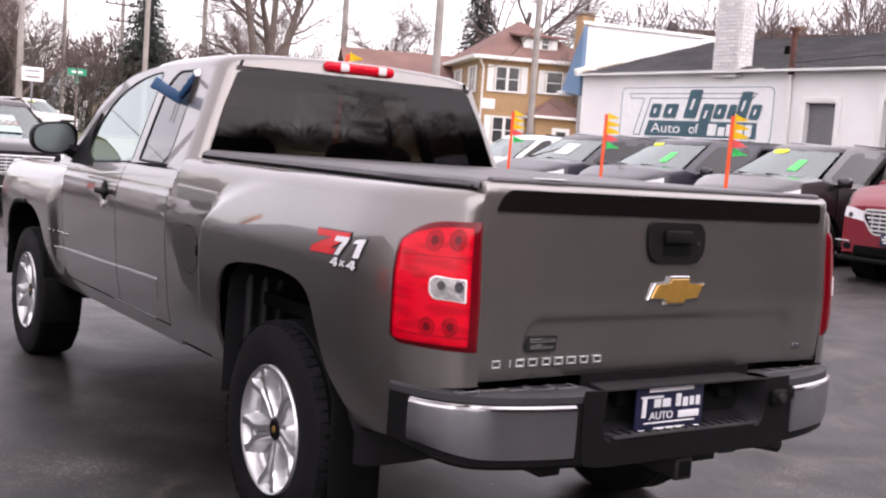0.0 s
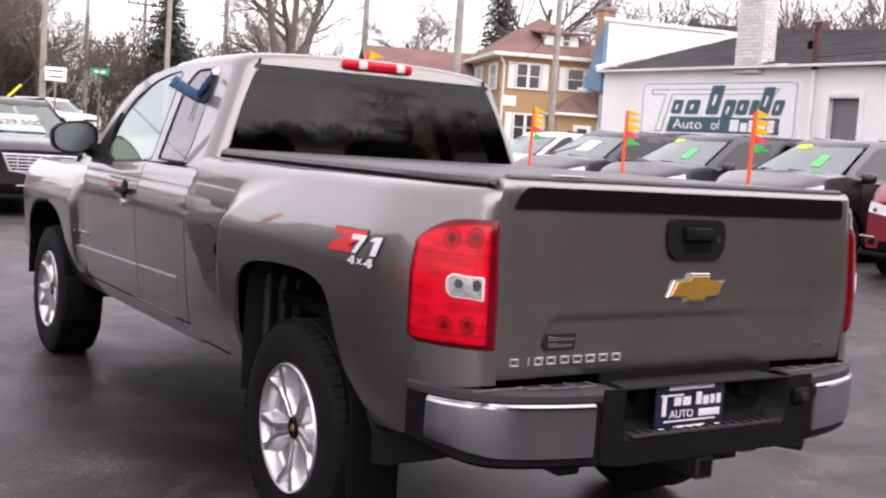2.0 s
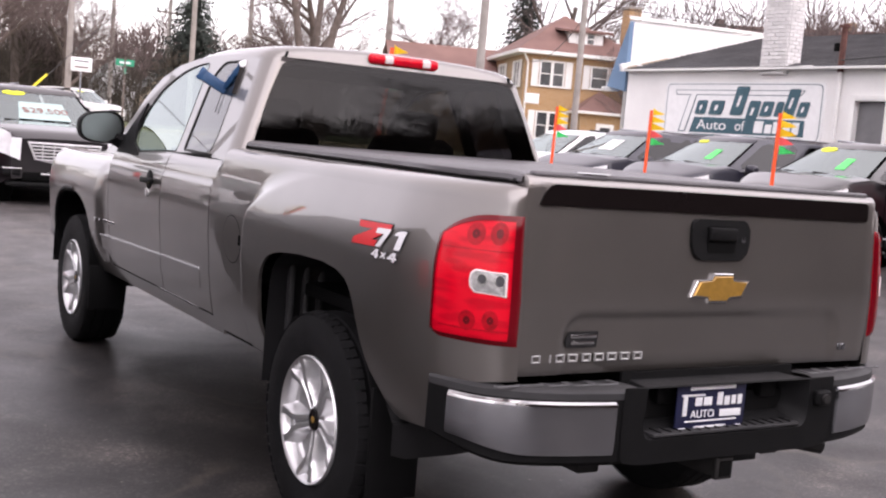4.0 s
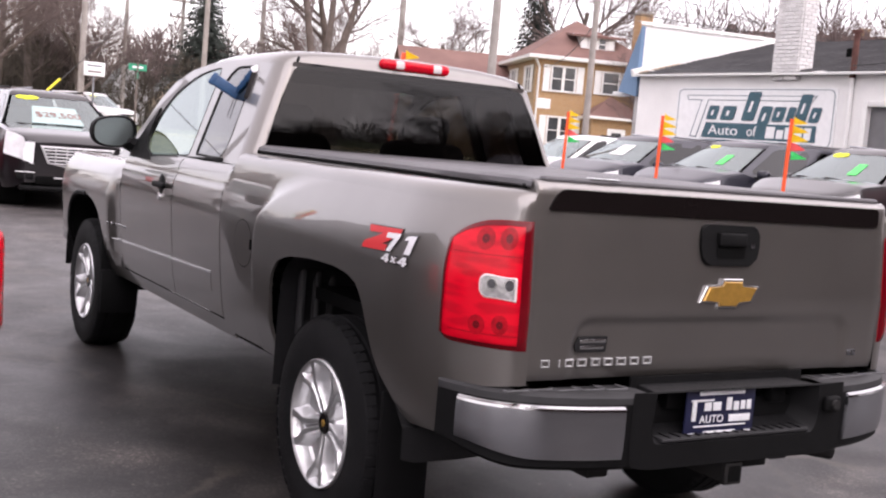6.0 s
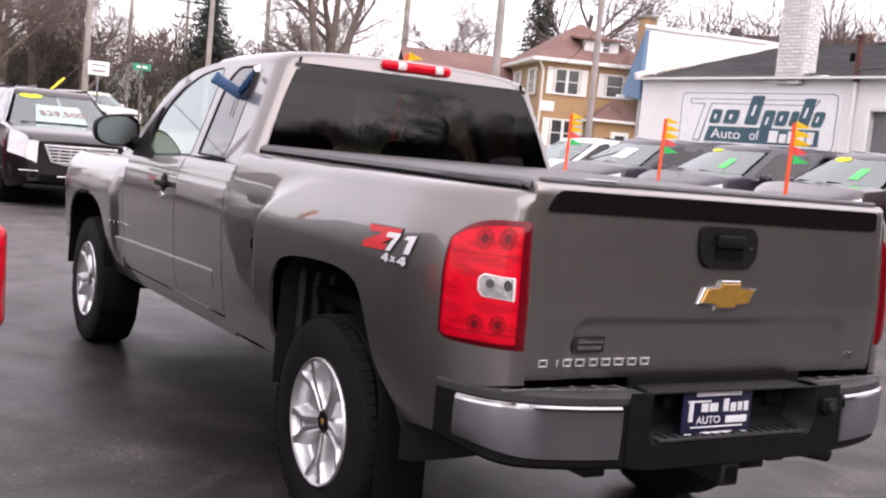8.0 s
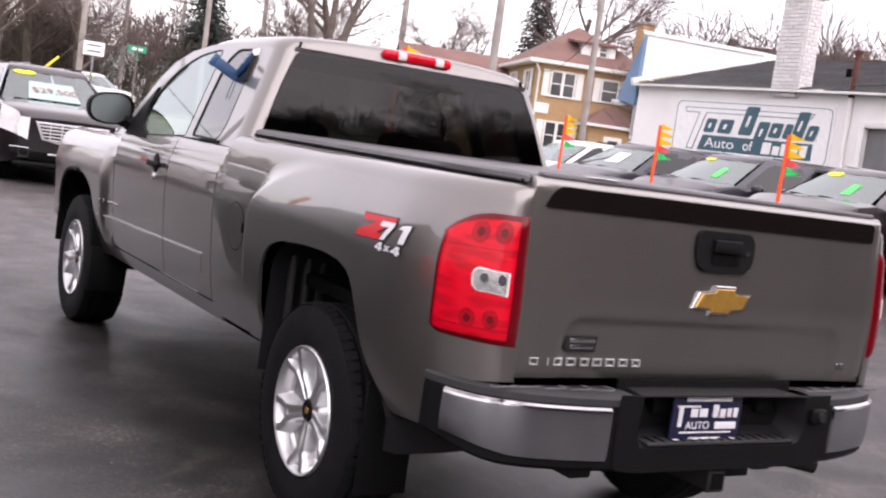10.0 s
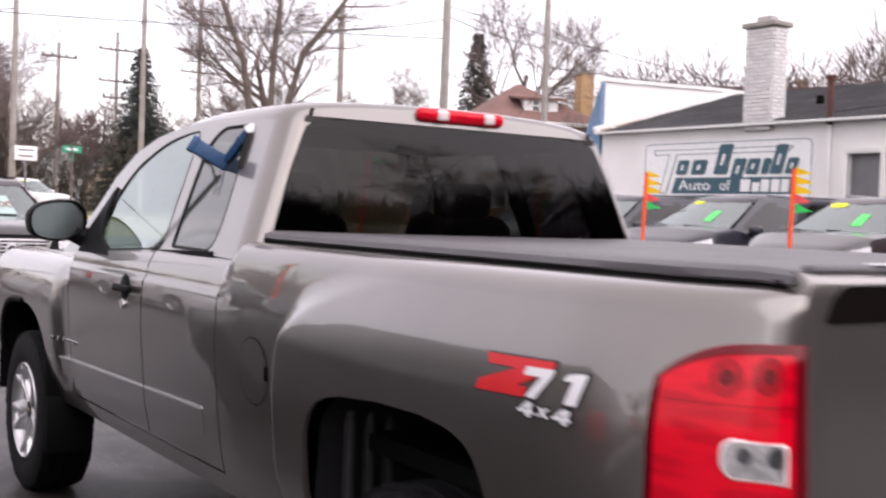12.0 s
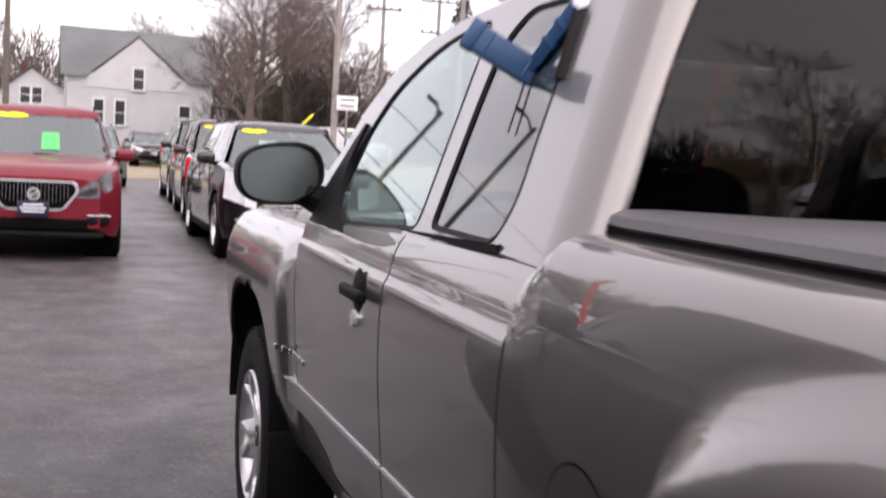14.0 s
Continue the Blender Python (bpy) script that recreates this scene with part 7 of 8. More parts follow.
for x, w, hgt in ((2.74, 0.24, 0.32), (3.03, 0.18, 0.24), (3.25, 0.20, 0.32), (3.50, 0.20, 0.32), (3.74, 0.18, 0.32)):
    on_wall([(x, 1.76), (x + w, 1.76), (x + w + 0.02, 1.76 + hgt), (x + 0.02, 1.76 + hgt)], 0.004, M["sign_white"], "letter_block", board, 0.036)
on_wall([(0.85, 1.62), (4.0, 1.62), (4.0, 1.66), (0.85, 1.66)], 0.004, M["teal"], "lower_line", board, 0.031)


# ---- windows, houses ----
def window(parent, m, w, h, shutters=False, double=False):
    """A sash window on a facade: frame > pane, bar; m: its centre, x along the wall, y up, z outwards."""
    t = 0.10
    fr = part("window", join(box((-w / 2, 0, 0.03), (t, h + t, 0.08), 0.01), box((w / 2, 0, 0.03), (t, h + t, 0.08), 0.01), box((0, h / 2, 0.03), (w, t, 0.08), 0.01), box((0, -h / 2, 0.04), (w + 0.2, t, 0.12), 0.01)), M["trim_white"], parent)
    fr.matrix_basis = m
    part("pane", box((0, 0, 0.005), (w, h, 0.02)), M["window_dark"], fr)
    part("sash_bar", box((0, 0, 0.022), (w, 0.05, 0.02), 0.004, 1), M["trim_white"], fr)
    if double:
        part("mullion", box((0, 0, 0.03), (0.16, h, 0.05), 0.005, 1), M["trim_white"], fr)
    if shutters:
        for s in (-1, 1):
            part("shutter", box((s * (w / 2 + 0.28), 0, 0.04), (0.38, h + 0.1, 0.05), 0.008, 1), M["trim_white"], fr)
    return fr


def gable_roof(parent, w, d, eave, ridge, mt, over=0.4, along="x"):
    """Two slopes with thickness; ridge along x."""
    for s in (-1, 1):
        a = [(-w / 2 - over, s * (d / 2 + over), eave - over * (ridge - eave) / (d / 2)), (w / 2 + over, s * (d / 2 + over), eave - over * (ridge - eave) / (d / 2))]
        b = [(-w / 2 - over, 0, ridge), (w / 2 + over, 0, ridge)]
        g = grid([a, b])
        bmesh.ops.solidify(g, geom=g.faces[:], thickness=0.14)
        part("roof_slope", g, mt, parent)


def wall_box(parent, name, mt, x0, x1, y0, y1, z0, z1):
    return part(name, box(((x0 + x1) / 2, (y0 + y1) / 2, (z0 + z1) / 2), (x1 - x0, y1 - y0, z1 - z0)), mt, parent)


face_south = lambda x, z, y: Matrix(((1, 0, 0, x), (0, 0, -1, y), (0, 1, 0, z), (0, 0, 0, 1)))
face_west = lambda y, z, x: Matrix(((0, 0, -1, x), (-1, 0, 0, y), (0, 1, 0, z), (0, 0, 0, 1)))

# tan brick house: local x along its front, front towards -y
HOUSE = thing("brick_house", pose(35.75, 45.7, 0.4, 0, 0, -22), "two-storey tan brick house with a red-brown hip roof and white shutters", "house")
HW, HD, EV = 5.9, 8.6, 6.35
wall_box(HOUSE, "wall", M["tan_brick"], -2.9, 3.4, 0.0, HD, 0, EV)
hip = []
o = 0.55
x0, x1, y0, y1, rz = -2.9 - o, 3.4 + o, -o, HD + o, 8.75
ra, rb = Vector((0.0, 3.2, rz)), Vector((0.1, HD - 3.4, rz))
bm = bmesh.new()
c = [bm.verts.new(p) for p in ((x0, y0, EV), (x1, y0, EV), (x1, y1, EV), (x0, y1, EV))]
r2 = [bm.verts.new(ra), bm.verts.new(rb)]
for q in ((c[0], c[1], r2[0]), (c[1], c[2], r2[1], r2[0]), (c[2], c[3], r2[1]), (c[3], c[0], r2[0], r2[1]), (c[3], c[2], c[1], c[0])):
    bm.faces.new(q)
part("hip_roof", bm, M["brown_roof"], HOUSE, "red-brown shingle hip roof")
part("eave_trim", box((0.25, HD / 2, EV - 0.10), (HW + 0.4 + 2 * o, HD + 2 * o, 0.20), 0.02), M["trim_white"], HOUSE, "white eave trim")
for x, z, w, h, dbl in ((-1.35, 5.15, 1.35, 1.35, True), (1.35, 5.15, 0.95, 1.20, False), (-1.35, 2.35, 1.35, 1.45, True)):
    window(HOUSE, face_south(x, z, -0.02), w, h, True, dbl)
for y, z in ((1.6, 5.1), (5.4, 5.1), (1.6, 2.3), (5.4, 2.3)):
    window(HOUSE, face_west(y, z, -2.92), 1.2, 1.4, True, True)
# dormer
part("dormer_wall", box((0.55, 1.35, 7.25), (1.9, 1.6, 0.95)), M["trim_white"], HOUSE)
window(HOUSE, face_south(0.55, 7.28, 0.53), 1.0, 0.66, True, True)
part("dormer_roof", box((0.55, 1.5, 7.80), (3.0, 2.6, 0.14), 0.02, 2, pose(0, 0, 0, 7, 0, 0)), M["brown_roof"], HOUSE)
part("dormer_trim", box((0.55, 0.30, 7.66), (3.0, 0.10, 0.12), 0.02), M["trim_white"], HOUSE)
ch = part("chimney", box((3.75, 2.6, 4.75), (0.75, 1.2, 9.3), 0.02), M["tan_brick"], HOUSE, "brick chimney")
part("chimney_cap", box((3.75, 2.6, 9.45), (0.9, 1.35, 0.14), 0.02), M["concrete"], ch)
# entrance porch
part("porch_wall", box((1.45, -0.9, 1.6), (2.9, 1.6, 3.1)), M["tan_brick"], HOUSE)
bm = bmesh.new()
c = [bm.verts.new(p) for p in ((-0.3, -2.1, 3.25), (3.2, -2.1, 3.25), (3.2, 0.05, 3.25), (-0.3, 0.05, 3.25))]
ap = bm.verts.new((1.45, -0.05, 4.45))
for i in range(4):
    bm.faces.new((c[i], c[(i + 1) % 4], ap))
bm.faces.new(c[::-1])
part("porch_roof", bm, M["brown_roof"], HOUSE)
part("porch_trim", box((1.45, -1.05, 3.18), (3.6, 2.2, 0.14), 0.02), M["trim_white"], HOUSE)
dr = part("house_door", box((1.4, -1.72, 1.5), (1.0, 0.08, 2.3), 0.01), M["trim_white"], HOUSE, "white entrance door")
part("door_pane", box((1.4, -1.77, 1.9), (0.55, 0.02, 1.1)), M["window_dark"], dr)
part("wall_plaque", box((-2.35, -0.03, 3.75), (0.8, 0.05, 0.55), 0.01), M["sign_white"], HOUSE, "small white wall sign")
rod("downpipe", [(-2.75, -0.10, 0.2), (-2.75, -0.10, 5.7), (-3.1, -0.40, 6.2)], 0.06, M["trim_white"], HOUSE)
# lower wing to the left
wall_box(HOUSE, "wing_wall", M["tan_brick"], -9.2, -2.9, 6.2, 12.0, 0, 5.0)
g1 = grid([[(-9.6, 5.8, 5.0), (-2.6, 5.8, 5.0)], [(-9.6, 9.1, 6.9), (-2.6, 9.1, 6.9)], [(-9.6, 12.4, 5.0), (-2.6, 12.4, 5.0)]])
part("wing_roof", g1, M["brown_roof"], HOUSE)
part("wing_gable", prism([(6.2, 5.0), (12.0, 5.0), (9.1, 6.75)], 0.1, Matrix(((0, 0, 1, -9.25), (1, 0, 0, 0), (0, 1, 0, 0), (0, 0, 0, 1)))), M["trim_white"], HOUSE)
for x in (-8.0, -5.5):
    window(HOUSE, face_south(x, 4.0, 6.18), 0.9, 1.2, False, False)

# grey gabled house
GREY = thing("grey_house", pose(2.0, 68.2, 0.15, 0, 0, 2), "grey sided two-storey house with a steep centre gable", "house")
wall_box(GREY, "wall", M["grey_siding"], -4.1, 4.1, 0, 7.0, 0, 5.0)
EAVE, RIDGE, APEX = 4.75, 7.85, 7.25
notch = (APEX - EAVE) / (RIDGE - EAVE)
for outline in ([(-4.5, 0), (-3.15, 0), (-0.2, notch), (-0.2, 1), (-4.5, 1)], [(2.75, 0), (4.5, 0), (4.5, 1), (-0.2, 1), (-0.2, notch)]):
    front = bmesh.new()
    front.faces.new([front.verts.new((x, -0.40 + 3.9 * t, EAVE + (RIDGE - EAVE) * t)) for x, t in outline])
    bmesh.ops.solidify(front, geom=front.faces[:], thickness=0.10)
    part("roof_slope", front, M["grey_roof"], GREY, "grey shingle roof")
g = grid([[(-4.5, 7.4, EAVE), (4.5, 7.4, EAVE)], [(-4.5, 3.5, RIDGE), (4.5, 3.5, RIDGE)]])
bmesh.ops.solidify(g, geom=g.faces[:], thickness=0.12)
part("roof_slope", g, M["grey_roof"], GREY, "grey shingle roof")
for x in (-4.1, 4.0):
    part("end_gable", prism([(0, 4.9), (7.0, 4.9), (3.5, 7.65)], 0.1, Matrix(((0, 0, 1, x), (1, 0, 0, 0), (0, 1, 0, 0), (0, 0, 0, 1)))), M["grey_siding"], GREY)
part("centre_gable", prism([(-3.05, 4.15), (2.65, 4.15), (2.65, 4.66), (-0.2, APEX - 0.10), (-3.05, 4.66)], 2.6, Matrix(((1, 0, 0, 0), (0, 0, 1, -0.06), (0, 1, 0, 0), (0, 0, 0, 1)))), M["grey_siding"], GREY)
for x in (-3.2, 2.8):
    g = grid([[(x, -0.18, EAVE - 0.05), (-0.2, -0.18, APEX)], [(x, -0.05, EAVE - 0.05), (-0.2, 3.0, APEX)]])
    bmesh.ops.solidify(g, geom=g.faces[:], thickness=0.10)
    part("gable_roof", g, M["grey_roof"], GREY)
for k in range(24):
    part("siding_board", box((0, -0.012, 0.3 + 0.195 * k), (8.2, 0.03, 0.165), 0.004, 1), M["grey_siding"], GREY)
for x, z, w, h in ((-0.15, 4.75, 0.66, 1.30), (-2.35, 2.75, 0.62, 1.5), (-1.15, 2.75, 0.62, 1.5), (2.55, 2.65, 0.70, 1.5)):
    window(GREY, face_south(x, z, -0.08), w, h)

# small pale house further left, shed, far houses
SMALL = thing("small_house", pose(-4.6, 84.0, 0.15), "small pale grey cottage with a twin window in its gable", "house")
wall_box(SMALL, "wall", M["grey_siding"], -2.1, 2.6, 0, 8, 0, 4.2)
part("front_gable", prism([(-2.1, 4.15), (2.6, 4.15), (0.0, 5.8)], 0.15, Matrix(((1, 0, 0, 0), (0, 0, 1, 0), (0, 1, 0, 0), (0, 0, 0, 1)))), M["grey_siding"], SMALL)
for a, b in (((-2.5, 3.85), (0, 5.95)), ((3.0, 3.85), (0, 5.95))):
    g = grid([[(a[0], -0.3, a[1]), (b[0], -0.3, b[1])], [(a[0], 8, a[1]), (b[0], 8, b[1])]])
    bmesh.ops.solidify(g, geom=g.faces[:], thickness=0.12)
    part("roof_slope", g, M["grey_roof"], SMALL)
window(SMALL, face_south(0.0, 3.95, -0.03), 1.5, 1.2, False, True)
part("chimney", box((-0.6, 3.0, 5.9), (0.45, 0.5, 0.9), 0.02), M["rust"], SMALL)
LOW = thing("low_house", pose(0.5, 90.0, 0.15), "low tan bungalow behind the grey house", "house")
wall_box(LOW, "wall", M["tan_siding"], -3.5, 0.8, 0, 6, 0, 2.9)
gable_roof(LOW, 4.6, 6.4, 2.9, 4.2, M["grey_roof"])
SHED = thing("red_shed", pose(8.2, 73.0, 0.15), "red-brown outbuilding with white trim among the trees", "shed")
wall_box(SHED, "wall", M["brown_roof"], -2.0, 2.2, 0, 4, 0, 3.6)
part("trim", box((-0.9, -0.04, 3.0), (0.9, 0.06, 1.2), 0.02), M["trim_white"], SHED)
part("roof", box((0.1, 2, 3.7), (4.8, 4.6, 0.16), 0.03), M["grey_roof"], SHED)
for x, y, mt, w, ridge, nm in ((22.3, 88.0, "grey_siding", 3.0, 5.6, "pale grey far house with white windows"), (26.2, 88.0, "tan_siding", 4.2, 4.9, "tan far house with a steep gable")):
    F = thing("far_house", pose(x, y, 0.2, 0, 0, -8), nm, "house")
    wall_box(F, "wall", M[mt], -w / 2, w / 2, 0, 7, 0, ridge - 2.0)
    part("gable", prism([(-w / 2, ridge - 2.05), (w / 2, ridge - 2.05), (0, ridge)], 0.2, Matrix(((1, 0, 0, 0), (0, 0, 1, 0), (0, 1, 0, 0), (0, 0, 0, 1)))), M[mt], F)
    for s in (-1, 1):
        g = grid([[(s * (w / 2 + 0.3), -0.3, ridge - 2.3), (0, -0.3, ridge + 0.08)], [(s * (w / 2 + 0.3), 7, ridge - 2.3), (0, 7, ridge + 0.08)]])
        bmesh.ops.solidify(g, geom=g.faces[:], thickness=0.1)
        part("roof_slope", g, M["grey_roof"], F)
    window(F, face_south(0, 2.2, -0.03), 0.8, 1.1)


# ---- poles, wires, street furniture ----
def utility_pole(x, y, height, r, mt, arms=(), label="", lean_x=0.0, arm_dir=0.0):
    e = thing("utility_pole", pose(x, y, rise(x, y) - 0.05, 0, lean_x, 0), label or "weathered wooden utility pole with wires", "pole", "utility poles")
    rod("shaft", [(0, 0, 0), (0, 0, height * 0.5), (0, 0, height)], [r, r * 0.85, r * 0.68], M[mt], e, n=12)
    for z, w in arms:
        a = part("crossarm", box((0, -r, z), (w, 0.10, 0.12), 0.01, 1, pose(0, 0, 0, 0, 0, arm_dir)), M["pole_dark"], e)
        for s in (-0.45, -0.2, 0.2, 0.45):
            d = Matrix.Rotation(radians(arm_dir), 3, "Z") @ Vector((s * w, 0, 0))
            part("insulator", lathe([(0.0, 0.0), (0.06, 0.0), (0.05, 0.09), (0.07, 0.12), (0.03, 0.19), (0.0, 0.19)], 10, "z", (d.x, d.y - r, z + 0.05)), M["grey_plastic"], a)
    return e


utility_pole(7.4, 40.1, 10.5, 0.13, "pole")
utility_pole(16.6, 68.7, 10.5, 0.16, "pole", ((9.6, 2.2),))
utility_pole(21.6, 73.0, 12.2, 0.16, "pole", ((11.0, 2.6), (8.9, 2.6), (7.8, 2.0)))
utility_pole(13.4, 43.8, 13.5, 0.125, "pole")
utility_pole(30.4, 80.5, 17.5, 0.20, "pole", ((15.7, 3.8), (12.6, 3.8), (11.0, 3.2)))
utility_pole(16.9, 26.4, 12.0, 0.15, "pole")
utility_pole(20.7, 26.2, 12.0, 0.12, "pole")
utility_pole(40.2, 75.8, 17.0, 0.30, "pole")
utility_pole(-4.9, 59.4, 9.5, 0.17, "pole_dark", ((8.6, 2.2),))


def lot_lamp(x, y, height, head_x, head_dir):
    """A lot light: tapered mast, short arm and a shallow lamp head."""
    e = thing("street_lamp", pose(x, y, rise(x, y) - 0.05), "dark metal lot light pole mirrored in the truck's windows", "street lamp", "lot lights")
    rod("mast", [(0, 0, 0), (0, 0, height * 0.5), (0, 0, height)], [0.14, 0.12, 0.09], M["steel"], e, n=12)
    d = Matrix.Rotation(radians(head_dir), 3, "Z") @ Vector((head_x, 0, 0))
    rod("lamp_arm", [(0, 0, height - 0.25), (d.x * 0.5, d.y * 0.5, height + 0.10), (d.x, d.y, height + 0.15)], [0.06, 0.055, 0.05], M["steel"], e, n=8)
    head = part("lamp_head", box((0, 0, 0), (0.50, 0.30, 0.14), 0.05, 3, Matrix.Translation((d.x, d.y, height + 0.12)) @ Matrix.Rotation(radians(head_dir), 4, "Z")), M["steel"], e)
    return e


lot_lamp(-9.4, 41.3, 10.9, 0.6, 20)
lot_lamp(-12.2, 39.8, 12.8, 0.9, 20)
WIRES = thing("overhead_wires", label="thin dark overhead wires between the poles", category="wires")


def wire(a, b, sag):
    pts = []
    for k in range(13):
        t = k / 12
        p = Vector(a).lerp(Vector(b), t)
        p.z -= sag * 4 * t * (1 - t)
        pts.append(p)
    rod("wire", pts, 0.016, M["wire"], WIRES, n=5)


for a, b, s in (((30.4, 80.5, 15.8), (-60, 90, 15.0), 1.2), ((30.4, 80.5, 15.8), (95, 60, 15.5), 1.4), ((30.4, 80.5, 12.7), (-60, 90, 12.0), 1.2), ((30.4, 80.5, 12.7), (95, 60, 12.4), 1.4),
                ((13.4, 43.8, 10.2), (7.4, 40.1, 9.6), 0.2), ((13.4, 43.8, 9.2), (16.9, 26.4, 7.5), 0.5), ((16.9, 26.4, 7.6), (20.7, 26.2, 7.0), 0.1), ((20.7, 26.2, 6.4), (60, 20, 8.5), 0.8),
                ((7.4, 40.1, 9.8), (-50, 30, 9.6), 0.9), ((-4.9, 59.4, 8.8), (-50, 55, 9.0), 0.7), ((-4.9, 59.4, 8.8), (21.6, 73.0, 8.9), 0.9), ((7.4, 40.1, 8.4), (-4.9, 59.4, 8.2), 0.5),
                ((20.7, 26.2, 5.9), (33.5, 47.0, 6.2), 0.5), ((16.9, 26.4, 6.9), (-40, 45, 8.5), 0.9), ((16.9, 26.4, 7.9), (70, 40, 9.5), 0.9)):
    wire(a, b, s)
GUY = thing("guy_wire", label="steel guy wire with a yellow plastic guard at its foot", category="wire")
rod("cable", [(13.4, 43.8, 9.17), (3.66, 36.08, 0.25)], 0.015, M["wire"], GUY)
rod("guard", [(6.19, 38.085, 2.62), (5.35, 37.42, 1.86)], 0.045, M["guard"], GUY, "yellow plastic guard")
ST = thing("street_sign", pose(8.0, 34.7, rise(8, 34)), "green street name signs on a steel post", "sign")
rod("post", [(0, 0, 0), (0, 0, 3.15)], 0.035, M["pole_dark"], ST)
for z, rz, w in ((2.98, 0, 0.62), (2.70, 80, 0.62)):
    bl = part("sign_blade", box((0, 0, z), (w, 0.02, 0.22), 0.006, 1, pose(0, 0, 0, 0, 0, rz)), M["green_sign"], ST)
    part("blade_bar", box((0, -0.013, z), (w * 0.6, 0.006, 0.07), 0.001, 1, pose(0, 0, 0, 0, 0, rz)), M["print_white"], bl)
WS = thing("white_sign", pose(7.75, 39.6, rise(8, 39) - 0.15), "small white roadside sign board on a post", "sign")
rod("post", [(0, 0.04, 0), (0, 0.04, 3.2)], 0.04, M["satin"], WS)
wsb = part("sign_board", box((0, 0, 2.98), (0.78, 0.04, 0.52), 0.01), M["sign_white"], WS)
part("print_bar", box((0, -0.024, 3.10), (0.55, 0.006, 0.06), 0.001, 1), M["satin"], wsb)
part("print_bar", box((0, -0.024, 2.88), (0.50, 0.006, 0.05), 0.001, 1), M["rust"], wsb)


# ---- trees ----
def branch_out(rng, lists, p, d, length, r, level, last, spread, droop):
    seg = 4 if level < 2 else 3 if level == 2 else 2
    pts, radii = [p.copy()], [r]
    q, dd = p.copy(), d.copy()
    for k in range(seg):
        dd = (dd + Vector((rng.uniform(-1, 1), rng.uniform(-1, 1), rng.uniform(-0.7, 1.0) + droop)) * (0.13 + 0.05 * level)).normalized()
        q = q + dd * (length / seg)
        pts.append(q.copy())
        radii.append(r * (1 - 0.72 * (k + 1) / seg))
    which = 0 if level < 2 else 1
    tube_lists(lists[which][0], lists[which][1], pts, [max(x, 0.0075) for x in radii], (9, 6, 4, 3, 3)[level])
    if level >= last:
        return
    kids = (8, 8, 7, 6)[level]
    for k in range(kids):
        t = (0.30 if level == 0 else 0.22) + (0.98 - (0.30 if level == 0 else 0.22)) * (k + rng.random() * 0.8) / kids
        i = min(int(t * seg), seg - 1)
        at = pts[i].lerp(pts[i + 1], t * seg - i)
        base = (pts[i + 1] - pts[i]).normalized()
        side = Vector((rng.uniform(-1, 1), rng.uniform(-1, 1), rng.uniform(-0.3, 0.6)))
        side = (side - base * side.dot(base)).normalized()
        nd = (base * (0.75 if level == 0 else 0.85) + side * spread * rng.uniform(0.7, 1.25)).normalized()
        branch_out(rng, lists, at, nd, length * rng.uniform(0.48, 0.72) * (1.0 - 0.25 * t), r * (1 - 0.7 * t) * 0.56, level + 1, last, spread, droop)


def bare_tree_meshes(seed, height, r, spread=0.95, droop=0.0, last=4, trunk=0.55):
    rng = random.Random(seed)
    lists = ([], []), ([], [])
    branch_out(rng, lists, Vector((0, 0, -0.1)), Vector((rng.uniform(-0.05, 0.05), rng.uniform(-0.05, 0.05), 1)).normalized(), height * trunk, r, 0, last, spread, droop)
    out = []
    for (v, f), nm in zip(lists, ("trunk", "crown")):
        me = bpy.data.meshes.new(nm)
        me.from_pydata([tuple(x) for x in v], [], f)
        me.update()
        me.shade_smooth()
        me.materials.append(M["bark"] if nm == "trunk" else M["twig"])
        out.append(me)
    return out


